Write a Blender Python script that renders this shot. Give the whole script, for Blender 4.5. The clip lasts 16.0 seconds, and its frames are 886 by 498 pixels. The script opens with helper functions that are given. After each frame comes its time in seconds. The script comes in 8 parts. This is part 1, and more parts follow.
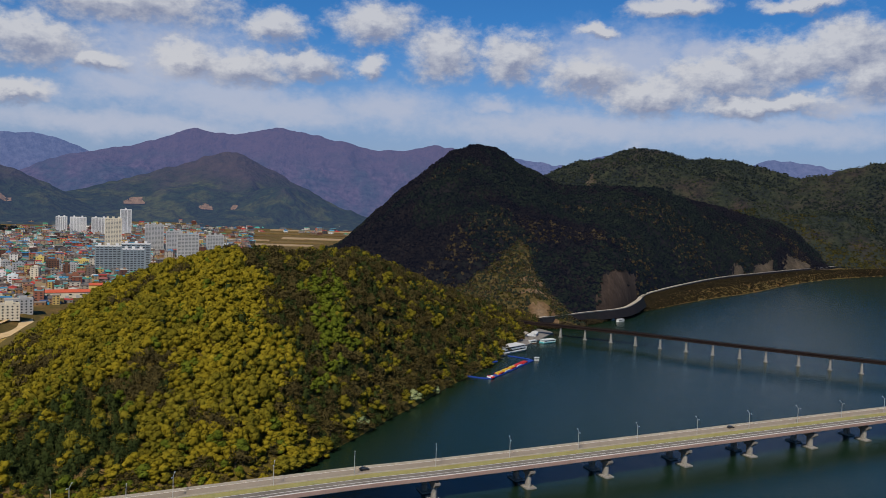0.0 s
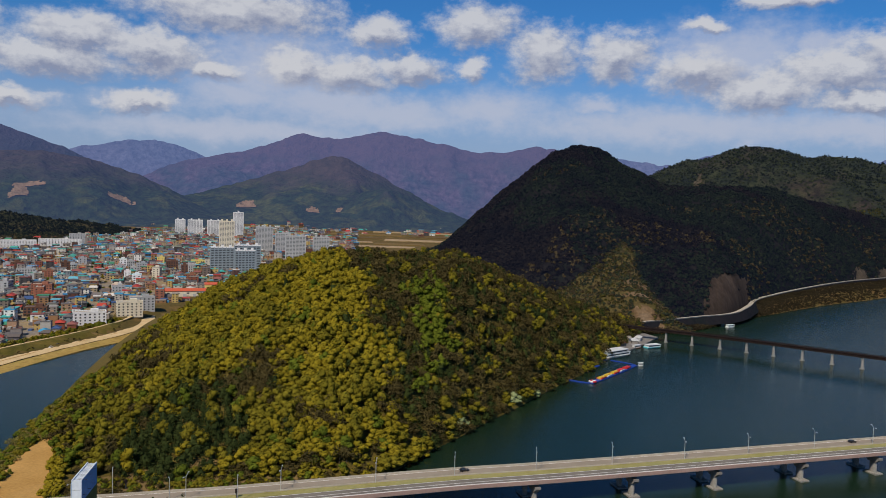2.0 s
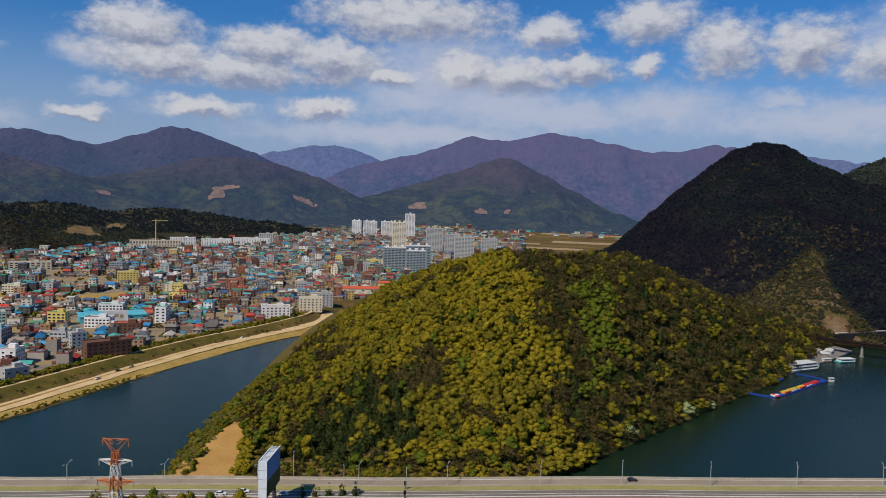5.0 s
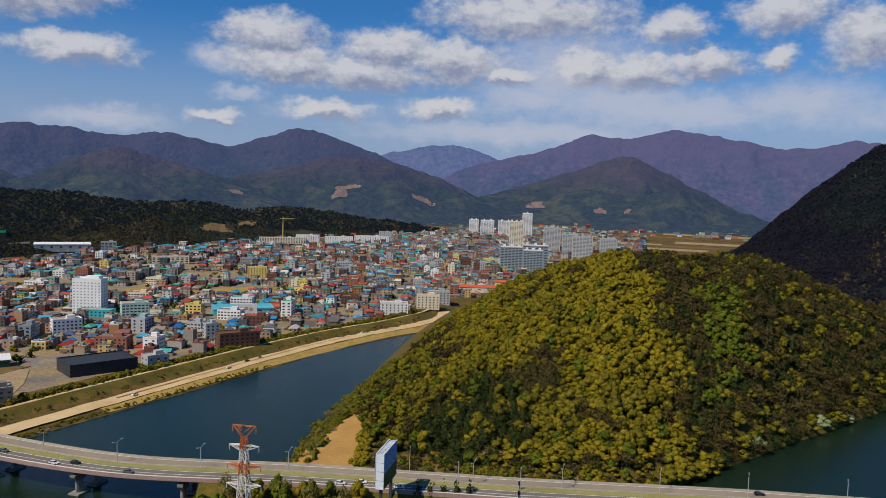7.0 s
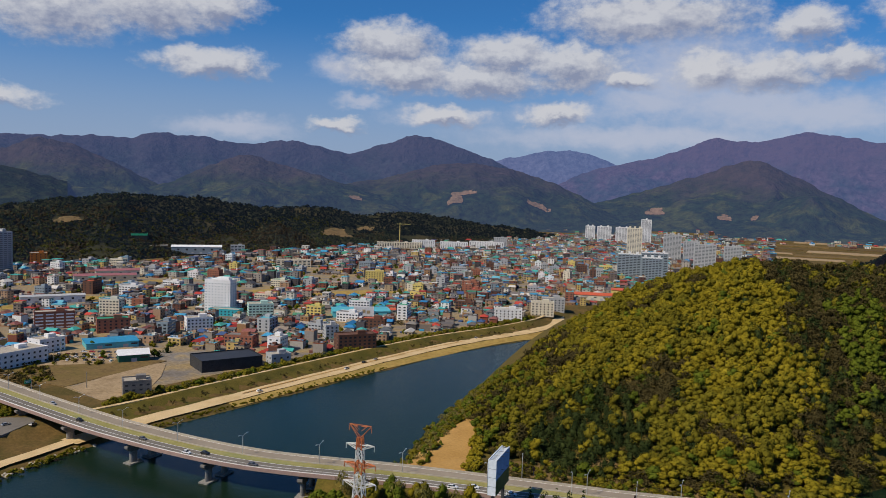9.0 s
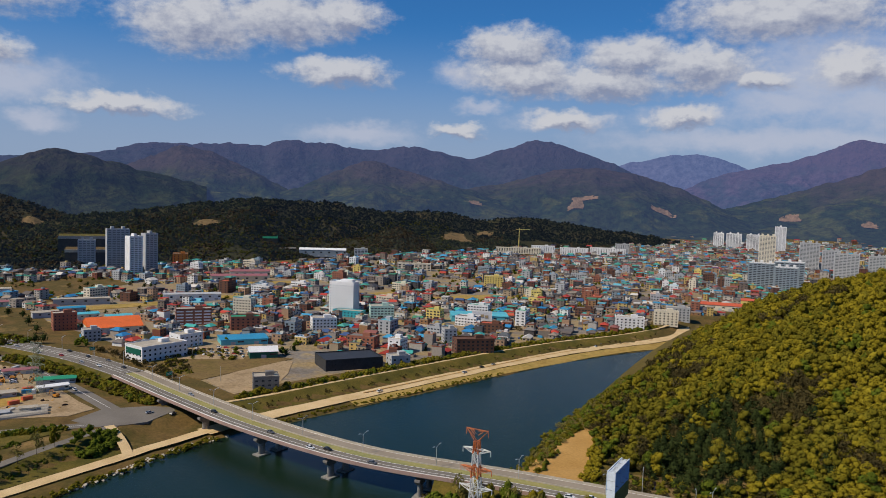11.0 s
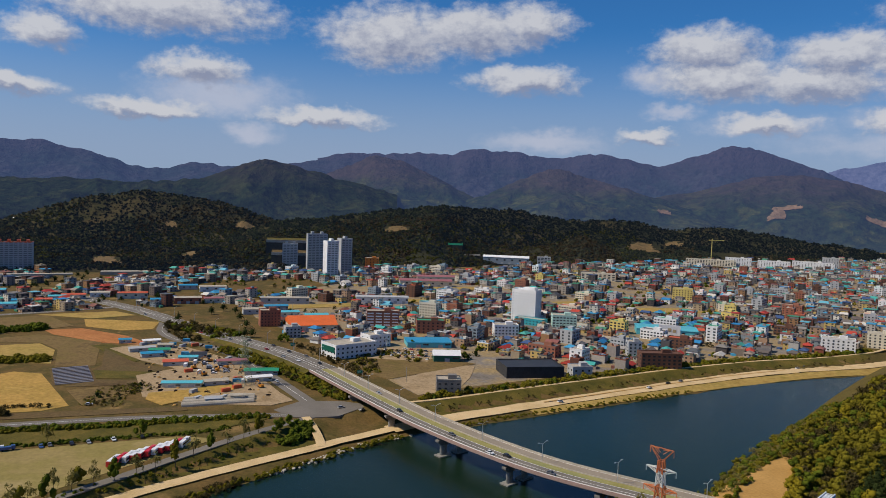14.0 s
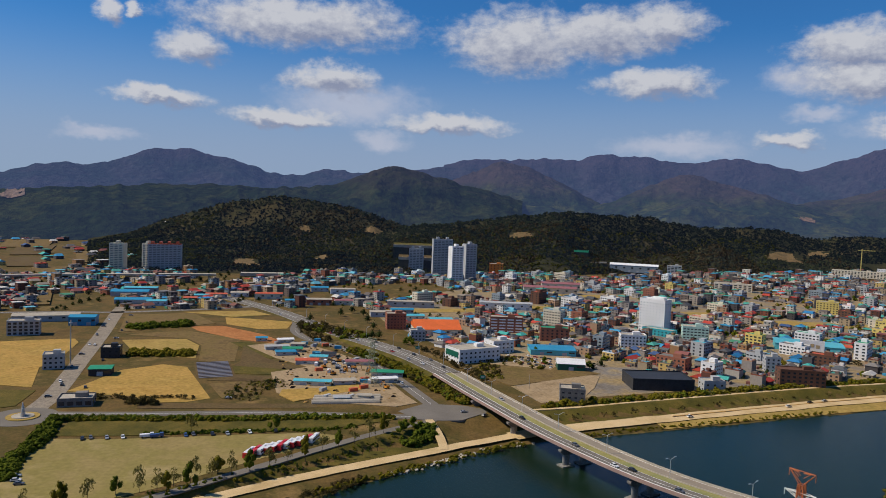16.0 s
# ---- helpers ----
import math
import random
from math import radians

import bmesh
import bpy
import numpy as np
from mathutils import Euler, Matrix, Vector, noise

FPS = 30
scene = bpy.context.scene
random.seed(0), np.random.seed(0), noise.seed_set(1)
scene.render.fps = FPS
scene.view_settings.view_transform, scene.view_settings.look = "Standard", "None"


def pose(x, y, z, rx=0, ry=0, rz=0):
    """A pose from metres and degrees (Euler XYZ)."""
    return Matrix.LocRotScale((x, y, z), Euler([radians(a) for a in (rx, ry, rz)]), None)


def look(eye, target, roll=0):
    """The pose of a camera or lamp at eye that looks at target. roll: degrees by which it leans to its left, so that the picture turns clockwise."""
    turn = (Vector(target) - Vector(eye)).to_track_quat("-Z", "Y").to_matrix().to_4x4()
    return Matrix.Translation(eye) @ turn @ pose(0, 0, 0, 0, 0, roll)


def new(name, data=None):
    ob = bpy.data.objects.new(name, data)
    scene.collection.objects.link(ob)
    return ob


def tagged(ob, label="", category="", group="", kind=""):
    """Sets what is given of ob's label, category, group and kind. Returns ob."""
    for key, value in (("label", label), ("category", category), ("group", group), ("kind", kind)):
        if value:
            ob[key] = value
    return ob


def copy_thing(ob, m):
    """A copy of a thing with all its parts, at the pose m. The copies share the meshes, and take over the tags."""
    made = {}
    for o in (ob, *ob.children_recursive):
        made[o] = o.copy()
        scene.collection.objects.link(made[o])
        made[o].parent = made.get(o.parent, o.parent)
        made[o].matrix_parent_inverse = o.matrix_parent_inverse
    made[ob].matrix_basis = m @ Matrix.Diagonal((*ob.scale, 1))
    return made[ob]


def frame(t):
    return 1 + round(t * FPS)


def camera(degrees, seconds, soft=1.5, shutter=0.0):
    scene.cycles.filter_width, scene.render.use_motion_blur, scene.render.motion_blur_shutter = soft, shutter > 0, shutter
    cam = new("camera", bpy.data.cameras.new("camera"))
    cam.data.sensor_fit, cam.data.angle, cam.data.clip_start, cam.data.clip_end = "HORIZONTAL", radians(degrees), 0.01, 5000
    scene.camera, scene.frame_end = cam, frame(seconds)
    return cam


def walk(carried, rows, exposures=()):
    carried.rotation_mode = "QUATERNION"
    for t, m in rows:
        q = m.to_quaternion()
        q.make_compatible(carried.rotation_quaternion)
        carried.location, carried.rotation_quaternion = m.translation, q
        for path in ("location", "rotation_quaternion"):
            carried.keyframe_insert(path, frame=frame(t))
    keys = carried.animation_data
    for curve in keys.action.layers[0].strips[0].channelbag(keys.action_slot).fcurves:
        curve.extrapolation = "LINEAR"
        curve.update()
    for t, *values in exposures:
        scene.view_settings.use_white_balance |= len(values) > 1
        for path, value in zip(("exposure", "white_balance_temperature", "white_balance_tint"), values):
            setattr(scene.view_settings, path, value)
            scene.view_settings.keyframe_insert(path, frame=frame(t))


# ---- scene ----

EYE = 140.0  # metres above the river
cam = camera(60.6, 16.0, soft=0.75)
walk(cam, [
    (0.0, pose(0, 0, EYE, 86.54, -2.18, -0.00)),
    (0.5, pose(0, 0, EYE, 86.50, -2.11, 1.68)),
    (1.0, pose(0, 0, EYE, 86.47, -1.97, 3.49)),
    (1.5, pose(0, 0, EYE, 86.45, -1.91, 5.52)),
    (2.0, pose(0, 0, EYE, 86.42, -1.88, 7.59)),
    (2.5, pose(0, 0, EYE, 86.39, -1.83, 9.66)),
    (3.0, pose(0, 0, EYE, 86.37, -1.87, 11.75)),
    (3.5, pose(0, 0, EYE, 86.33, -1.84, 13.86)),
    (4.0, pose(0, 0, EYE, 86.30, -1.76, 15.93)),
    (6.5, pose(0, 0, EYE, 85.85, -1.76, 26.85)),
    (7.0, pose(0, 0, EYE, 85.82, -1.74, 29.05)),
    (7.5, pose(0, 0, EYE, 85.85, -1.75, 31.25)),
    (8.0, pose(0, 0, EYE, 85.90, -1.75, 33.41)),
    (8.5, pose(0, 0, EYE, 85.96, -1.76, 35.56)),
    (9.0, pose(0, 0, EYE, 86.00, -1.74, 37.72)),
    (11.5, pose(0, 0, EYE, 86.14, -1.93, 49.04)),
    (12.0, pose(0, 0, EYE, 86.17, -2.01, 51.36)),
    (12.5, pose(0, 0, EYE, 86.20, -2.02, 53.69)),
    (13.0, pose(0, 0, EYE, 86.22, -2.01, 55.99)),
    (13.5, pose(0, 0, EYE, 86.23, -2.06, 58.28)),
    (14.0, pose(0, 0, EYE, 86.26, -2.07, 60.56)),
    (14.5, pose(0, 0, EYE, 86.28, -2.10, 62.86)),
    (15.0, pose(0, 0, EYE, 86.32, -2.14, 65.22)),
    (15.5, pose(0, 0, EYE, 86.34, -2.13, 67.56)),
    (16.0, pose(0, 0, EYE, 86.37, -2.20, 69.98)),
])

# ---- sky and sun ----
SUN_AZ, SUN_EL = 161.0, 48.0  # degrees anticlockwise from +y, and above the horizon
scene.view_settings.exposure = -0.08


def nodes_of(tree):
    def add(kind, **kw):
        n = tree.nodes.new(kind)
        for k, v in kw.items():
            if k == "op":
                n.operation = v
            elif k == "clamp":
                n.use_clamp = v
            elif k.startswith("i_"):
                n.inputs[int(k[2:])].default_value = v
        return n
    return add


world = bpy.data.worlds.new("sky")
scene.world = world
world.use_nodes = True
wt = world.node_tree
wt.nodes.clear()
wn = nodes_of(wt)
wl = wt.links.new
sky = wn("ShaderNodeTexSky")
sky.sky_type, sky.sun_disc = "NISHITA", False
sky.sun_elevation, sky.sun_rotation = radians(SUN_EL), radians(-SUN_AZ)
sky.altitude, sky.air_density, sky.dust_density, sky.ozone_density = 150, 1.0, 0.15, 4.0
sky_bg = wn("ShaderNodeBackground", i_1=0.062)
tint = wn("ShaderNodeMix")
tint.data_type, tint.blend_type = "RGBA", "MULTIPLY"
tint.inputs[0].default_value = 1.0
tint.inputs[7].default_value = (0.36, 0.95, 1.50, 1)
wl(sky.outputs[0], tint.inputs[6])
wl(tint.outputs[2], sky_bg.inputs[0])
# direction -> azimuth and elevation in degrees
tc = wn("ShaderNodeTexCoord")
sep = wn("ShaderNodeSeparateXYZ")
wl(tc.outputs["Generated"], sep.inputs[0])
negx = wn("ShaderNodeMath", op="MULTIPLY", i_1=-1.0)
wl(sep.outputs[0], negx.inputs[0])
azn = wn("ShaderNodeMath", op="ARCTAN2")
wl(negx.outputs[0], azn.inputs[0])
wl(sep.outputs[1], azn.inputs[1])
eln = wn("ShaderNodeMath", op="ARCSINE")
wl(sep.outputs[2], eln.inputs[0])
azd = wn("ShaderNodeMath", op="MULTIPLY", i_1=57.2958)
eld = wn("ShaderNodeMath", op="MULTIPLY", i_1=57.2958)
wl(azn.outputs[0], azd.inputs[0])
wl(eln.outputs[0], eld.inputs[0])
dirv = wn("ShaderNodeCombineXYZ")
wl(azd.outputs[0], dirv.inputs[0])
wl(eld.outputs[0], dirv.inputs[1])
# billowing edges: push the direction about by noise
wisp = wn("ShaderNodeTexNoise")
wisp.inputs["Scale"].default_value, wisp.inputs["Detail"].default_value, wisp.inputs["Roughness"].default_value = 0.42, 8.0, 0.60
stretch = wn("ShaderNodeVectorMath", op="MULTIPLY")
stretch.inputs[1].default_value = (0.85, 1.25, 1.0)
wl(dirv.outputs[0], stretch.inputs[0])
wl(stretch.outputs[0], wisp.inputs["Vector"])
centred = wn("ShaderNodeVectorMath", op="SUBTRACT")
centred.inputs[1].default_value = (0.5, 0.5, 0.5)
wl(wisp.outputs["Color"], centred.inputs[0])
pushed = wn("ShaderNodeVectorMath", op="MULTIPLY")
pushed.inputs[1].default_value = (3.8, 2.6, 0.0)
wl(centred.outputs[0], pushed.inputs[0])
warped = wn("ShaderNodeVectorMath", op="ADD")
wl(dirv.outputs[0], warped.inputs[0])
wl(pushed.outputs[0], warped.inputs[1])
above = wn("ShaderNodeVectorMath", op="ADD")
above.inputs[1].default_value = (0.35, 0.62, 0.0)
wl(warped.outputs[0], above.inputs[0])
CLOUD_FIELDS = [[warped, None], [above, None]]
THIN_FIELD = [[warped, None]]


def cloud(az, el, w, h, fields=CLOUD_FIELDS):
    """One cumulus puff: its middle, half width and half height in degrees."""
    for field in fields:
        a = wn("ShaderNodeVectorMath", op="SUBTRACT")
        a.inputs[1].default_value = (az, el, 0)
        b = wn("ShaderNodeVectorMath", op="MULTIPLY")
        b.inputs[1].default_value = (1 / w, 1 / h, 0)
        c = wn("ShaderNodeVectorMath", op="LENGTH")
        wl(field[0].outputs[0], a.inputs[0])
        wl(a.outputs[0], b.inputs[0])
        wl(b.outputs[0], c.inputs[0])
        if field[1] is None:
            field[1] = c.outputs["Value"]
        else:
            m = wn("ShaderNodeMath", op="SMOOTH_MIN", i_2=0.2)
            wl(field[1], m.inputs[0])
            wl(c.outputs["Value"], m.inputs[1])
            field[1] = m.outputs[0]


def thin_cloud(az, el, w, h):
    """A thin sheet of cloud, half see-through."""
    cloud(az, el, w, h, THIN_FIELD)


cloud(12.8, 12.0, 2.6, 1.1)
cloud(5.5, 12.9, 3.4, 1.6)
cloud(0.4, 10.9, 3.0, 2.1)
cloud(-4.7, 10.8, 2.8, 1.8)
cloud(5.8, 9.9, 1.3, 1.0)
cloud(18.8, 9.3, 2.4, 1.5)
cloud(15.0, 9.1, 4.0, 1.4)
cloud(10.4, 9.7, 2.8, 1.2)
cloud(-10.3, 9.6, 3.6, 1.4)
cloud(-14.8, 8.3, 4.0, 1.4)
cloud(-19.7, 9.4, 4.8, 1.6)
cloud(-24.0, 10.5, 4.8, 1.8)
cloud(-27.4, 11.2, 3.6, 2.0)
cloud(-28.8, 9.5, 2.4, 2.0)
cloud(-22.1, 7.6, 6.0, 0.9)
cloud(-16.0, 14.3, 3.2, 0.8)
cloud(-10.8, 12.8, 1.4, 0.6)
cloud(-24.5, 14.0, 2.8, 0.6)
cloud(42.1, 11.1, 3.8, 1.5)
cloud(40.9, 9.1, 4.8, 1.7)
cloud(33.2, 10.4, 3.8, 1.5)
cloud(28.8, 9.7, 4.0, 1.7)
cloud(24.6, 8.8, 2.4, 0.8)
cloud(35.1, 8.7, 4.8, 1.4)
cloud(23.1, 13.0, 7.6, 1.8)
cloud(45.8, 5.0, 2.2, 0.6)
cloud(37.9, 5.8, 3.0, 0.8)
cloud(29.5, 6.3, 2.4, 0.8)
cloud(64.9, 11.6, 5.0, 2.2)
cloud(59.1, 12.4, 5.2, 1.8)
cloud(54.5, 12.8, 3.2, 1.4)
cloud(54.8, 8.9, 4.0, 1.1)
cloud(81.0, 12.4, 8.2, 1.7)
cloud(88.2, 10.2, 2.3, 1.2)
cloud(93.9, 11.9, 1.0, 0.9)
cloud(92.0, 12.2, 0.7, 0.6)
cloud(90.4, 6.6, 3.2, 0.7)
cloud(78.4, 8.6, 3.4, 1.2)
cloud(82.1, 5.8, 4.2, 0.7)
cloud(69.9, 5.6, 4.4, 0.7)
# the cumulus field goes on round the horizon and overhead
for k in range(22):
    cloud(115 + (k * 37 % 205), 6 + (k * 13 % 17), 7 + k % 4, 2.5 + k % 3)
thin_cloud(22.8, 7.1, 3.8, 1.1)
thin_cloud(16.1, 6.9, 5.6, 1.2)
thin_cloud(4.2, 7.0, 4.0, 1.3)
thin_cloud(-3.4, 7.5, 1.8, 0.6)
thin_cloud(-27.6, 7.3, 2.8, 0.7)
thin_cloud(-12.7, 10.6, 5.6, 2.2)
thin_cloud(19.9, 9.1, 6.4, 2.8)
thin_cloud(-18.5, 11.3, 2.4, 0.9)
thin_cloud(-8.9, 6.0, 12.1, 1.2)
thin_cloud(-22.5, 5.7, 10.0, 1.0)
thin_cloud(23.5, 4.7, 10.0, 0.9)
thin_cloud(53.3, 4.6, 3.6, 0.7)
thin_cloud(44.1, 6.7, 1.4, 0.4)
thin_cloud(45.7, 9.0, 1.6, 0.9)
thin_cloud(12.5, 6.3, 8.0, 1.2)
thin_cloud(37.9, 5.8, 3.4, 0.6)
thin_cloud(29.3, 6.4, 3.0, 0.6)
thin_cloud(52.9, 4.8, 2.8, 0.5)
thin_cloud(74.7, 4.4, 1.6, 0.6)
thin_cloud(94.4, 3.9, 2.0, 0.4)
thin_cloud(77.1, 6.9, 4.4, 1.2)

billow = wn("ShaderNodeTexNoise")
billow.inputs["Scale"].default_value, billow.inputs["Detail"].default_value, billow.inputs["Roughness"].default_value = 1.1, 8.0, 0.62
wl(stretch.outputs[0], billow.inputs["Vector"])
frayed = wn("ShaderNodeMath", op="MULTIPLY_ADD", i_1=-0.9, i_2=0.45)
wl(billow.outputs["Fac"], frayed.inputs[0])
ragged = wn("ShaderNodeMath", op="ADD")
wl(CLOUD_FIELDS[0][1], ragged.inputs[0])
wl(frayed.outputs[0], ragged.inputs[1])
dens = wn("ShaderNodeMapRange", i_1=1.32, i_2=0.50, i_3=0.0, i_4=1.0)
dens.interpolation_type = "SMOOTHSTEP"
wl(ragged.outputs[0], dens.inputs[0])
thin_ragged = wn("ShaderNodeMath", op="ADD")
wl(THIN_FIELD[0][1], thin_ragged.inputs[0])
wl(frayed.outputs[0], thin_ragged.inputs[1])
thin_dens = wn("ShaderNodeMapRange", i_1=1.7, i_2=0.2, i_3=0.0, i_4=0.8)
thin_dens.interpolation_type = "SMOOTHSTEP"
wl(thin_ragged.outputs[0], thin_dens.inputs[0])
under = wn("ShaderNodeMath", op="SUBTRACT")
wl(CLOUD_FIELDS[0][1], under.inputs[0])
wl(CLOUD_FIELDS[1][1], under.inputs[1])
shade = wn("ShaderNodeMapRange", i_1=-0.36, i_2=0.42, i_3=0.0, i_4=1.0)
puff = wn("ShaderNodeMapRange", i_1=0.3, i_2=0.7, i_3=0.3, i_4=-0.3)
wl(billow.outputs["Fac"], puff.inputs[0])
lumpy = wn("ShaderNodeMath", op="ADD")
wl(under.outputs[0], lumpy.inputs[0])
wl(puff.outputs[0], lumpy.inputs[1])
wl(lumpy.outputs[0], shade.inputs[0])
tone = wn("ShaderNodeValToRGB")
tone.color_ramp.elements[0].color = (0.78, 0.79, 0.84, 1)
tone.color_ramp.elements[1].color = (0.34, 0.38, 0.53, 1)
wl(shade.outputs[0], tone.inputs[0])
cloud_bg = wn("ShaderNodeBackground", i_1=0.78)
wl(tone.outputs[0], cloud_bg.inputs[0])
thin_bg = wn("ShaderNodeBackground", i_0=(0.56, 0.60, 0.73, 1), i_1=0.88)
# thin haze low over the mountains
veil = wn("ShaderNodeMapRange", i_1=13.0, i_2=2.0, i_3=0.0, i_4=0.85)
veil.interpolation_type = "SMOOTHSTEP"
wl(eld.outputs[0], veil.inputs[0])
veil_bg = wn("ShaderNodeBackground", i_0=(0.40, 0.49, 0.70, 1), i_1=0.76)
hazy = wn("ShaderNodeMixShader")
wl(veil.outputs[0], hazy.inputs[0])
wl(sky_bg.outputs[0], hazy.inputs[1])
wl(veil_bg.outputs[0], hazy.inputs[2])
thick = wn("ShaderNodeMath", op="MULTIPLY", i_1=0.93)
wl(dens.outputs[0], thick.inputs[0])
sheeted = wn("ShaderNodeMixShader")
wl(thin_dens.outputs[0], sheeted.inputs[0])
wl(hazy.outputs[0], sheeted.inputs[1])
wl(thin_bg.outputs[0], sheeted.inputs[2])
mixed = wn("ShaderNodeMixShader")
wl(thick.outputs[0], mixed.inputs[0])
wl(sheeted.outputs[0], mixed.inputs[1])
wl(cloud_bg.outputs[0], mixed.inputs[2])
wout = wn("ShaderNodeOutputWorld")
wl(mixed.outputs[0], wout.inputs[0])

sun = new("sun", bpy.data.lights.new("sun", "SUN"))
sun.data.energy, sun.data.angle, sun.data.color = 4.4, radians(0.55), (1.0, 0.89, 0.72)
sun_way = Vector((-math.sin(radians(SUN_AZ)) * math.cos(radians(SUN_EL)), math.cos(radians(SUN_AZ)) * math.cos(radians(SUN_EL)), math.sin(radians(SUN_EL))))
sun.matrix_world = look(sun_way * 600, (0, 0, 0))


# ---- materials ----
def material(name, rough=0.8, metal=0.0, spec=0.3):
    m = bpy.data.materials.new(name)
    m.use_nodes = True
    b = m.node_tree.nodes["Principled BSDF"]
    b.inputs["Roughness"].default_value, b.inputs["Metallic"].default_value = rough, metal
    b.inputs["Specular IOR Level"].default_value = spec
    return m, b, nodes_of(m.node_tree), m.node_tree.links.new


def ramp(add, cols, constant=False):
    r = add("ShaderNodeValToRGB")
    cr = r.color_ramp
    cr.interpolation = "CONSTANT" if constant else "LINEAR"
    while len(cr.elements) < len(cols):
        cr.elements.new(0.5)
    for i, c in enumerate(cols):
        cr.elements[i].position = i / len(cols) if constant else 0.28 + 0.44 * i / max(1, len(cols) - 1)
        cr.elements[i].color = (*c, 1)
    return r


def noise_tex(add, link, scale, detail=4, rough=0.6, stretch_by=None):
    g = add("ShaderNodeNewGeometry")
    n = add("ShaderNodeTexNoise")
    n.inputs["Scale"].default_value, n.inputs["Detail"].default_value, n.inputs["Roughness"].default_value = scale, detail, rough
    if stretch_by:
        s = add("ShaderNodeVectorMath", op="MULTIPLY")
        s.inputs[1].default_value = stretch_by
        link(g.outputs["Position"], s.inputs[0])
        link(s.outputs[0], n.inputs["Vector"])
    else:
        link(g.outputs["Position"], n.inputs["Vector"])
    return n


def surface(name, cols, big=0.05, fine=1.5, rough=0.85, bump=0.3, depth=0.2, grain=0.35, metal=0.0, spec=0.2, source="", stretch_by=None):
    """A surface of several tones: broad patches between the colours, a finer grain that lightens and darkens, and relief.
    source "object" or "island": the tone also varies from piece to piece."""
    m, b, add, link = material(name, rough, metal, spec)
    n1, n2 = noise_tex(add, link, big, 5, 0.6, stretch_by), noise_tex(add, link, fine, 4, 0.65, stretch_by)
    r = ramp(add, cols)
    value = n1.outputs["Fac"]
    if source:
        o = add("ShaderNodeObjectInfo" if source == "object" else "ShaderNodeNewGeometry")
        mx = add("ShaderNodeMapRange", i_1=0.0, i_2=1.0, i_3=-0.22, i_4=0.22)
        link(o.outputs["Random" if source == "object" else "Random Per Island"], mx.inputs[0])
        s = add("ShaderNodeMath", op="ADD")
        link(value, s.inputs[0])
        link(mx.outputs[0], s.inputs[1])
        value = s.outputs[0]
    link(value, r.inputs[0])
    g = add("ShaderNodeMapRange", i_1=0.25, i_2=0.75, i_3=1 - grain, i_4=1 + grain)
    link(n2.outputs["Fac"], g.inputs[0])
    mul = add("ShaderNodeVectorMath", op="SCALE")
    link(r.outputs[0], mul.inputs[0])
    link(g.outputs[0], mul.inputs["Scale"])
    link(mul.outputs[0], b.inputs["Base Color"])
    if bump:
        bp = add("ShaderNodeBump")
        bp.inputs["Strength"].default_value, bp.inputs["Distance"].default_value = bump, depth
        link(n2.outputs["Fac"], bp.inputs["Height"])
        link(bp.outputs[0], b.inputs["Normal"])
    return m


def palette(name, cols, source="island", rough=0.8, grain=0.18, fine=0.8, spec=0.25):
    """Each piece takes one of the paints, weathered by a fine grain."""
    m, b, add, link = material(name, rough, 0, spec)
    o = add("ShaderNodeObjectInfo" if source == "object" else "ShaderNodeNewGeometry")
    r = ramp(add, cols, True)
    link(o.outputs["Random" if source == "object" else "Random Per Island"], r.inputs[0])
    n2 = noise_tex(add, link, fine, 4, 0.7)
    g = add("ShaderNodeMapRange", i_1=0.25, i_2=0.75, i_3=1 - grain, i_4=1 + grain)
    link(n2.outputs["Fac"], g.inputs[0])
    mul = add("ShaderNodeVectorMath", op="SCALE")
    link(r.outputs[0], mul.inputs[0])
    link(g.outputs[0], mul.inputs["Scale"])
    link(mul.outputs[0], b.inputs["Base Color"])
    return m


def paint(name, col, rough=0.6, metal=0.0, grain=0.12, fine=0.6, spec=0.3):
    return surface(name, [tuple(c * 0.9 for c in col), tuple(min(1, c * 1.08) for c in col)], 0.08, fine, rough, 0.1, 0.03, grain, metal, spec)


def leaf_material(name, cols, clump=0.09, spec=0.03):
    m, b, add, link = material(name, 0.9, 0, spec)
    n = noise_tex(add, link, clump, 3, 0.6)
    o = add("ShaderNodeNewGeometry")
    mx = add("ShaderNodeMapRange", i_1=0.0, i_2=1.0, i_3=-0.09, i_4=0.09)
    link(o.outputs["Random Per Island"], mx.inputs[0])
    s = add("ShaderNodeMath", op="ADD")
    link(n.outputs["Fac"], s.inputs[0])
    link(mx.outputs[0], s.inputs[1])
    r = ramp(add, cols)
    link(s.outputs[0], r.inputs[0])
    link(r.outputs[0], b.inputs["Base Color"])
    return m


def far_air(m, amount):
    """The thin blue air between the drone and far woods, put in as a faint surface glow."""
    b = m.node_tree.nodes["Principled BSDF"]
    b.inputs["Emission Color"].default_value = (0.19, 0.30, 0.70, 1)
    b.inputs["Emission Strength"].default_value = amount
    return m


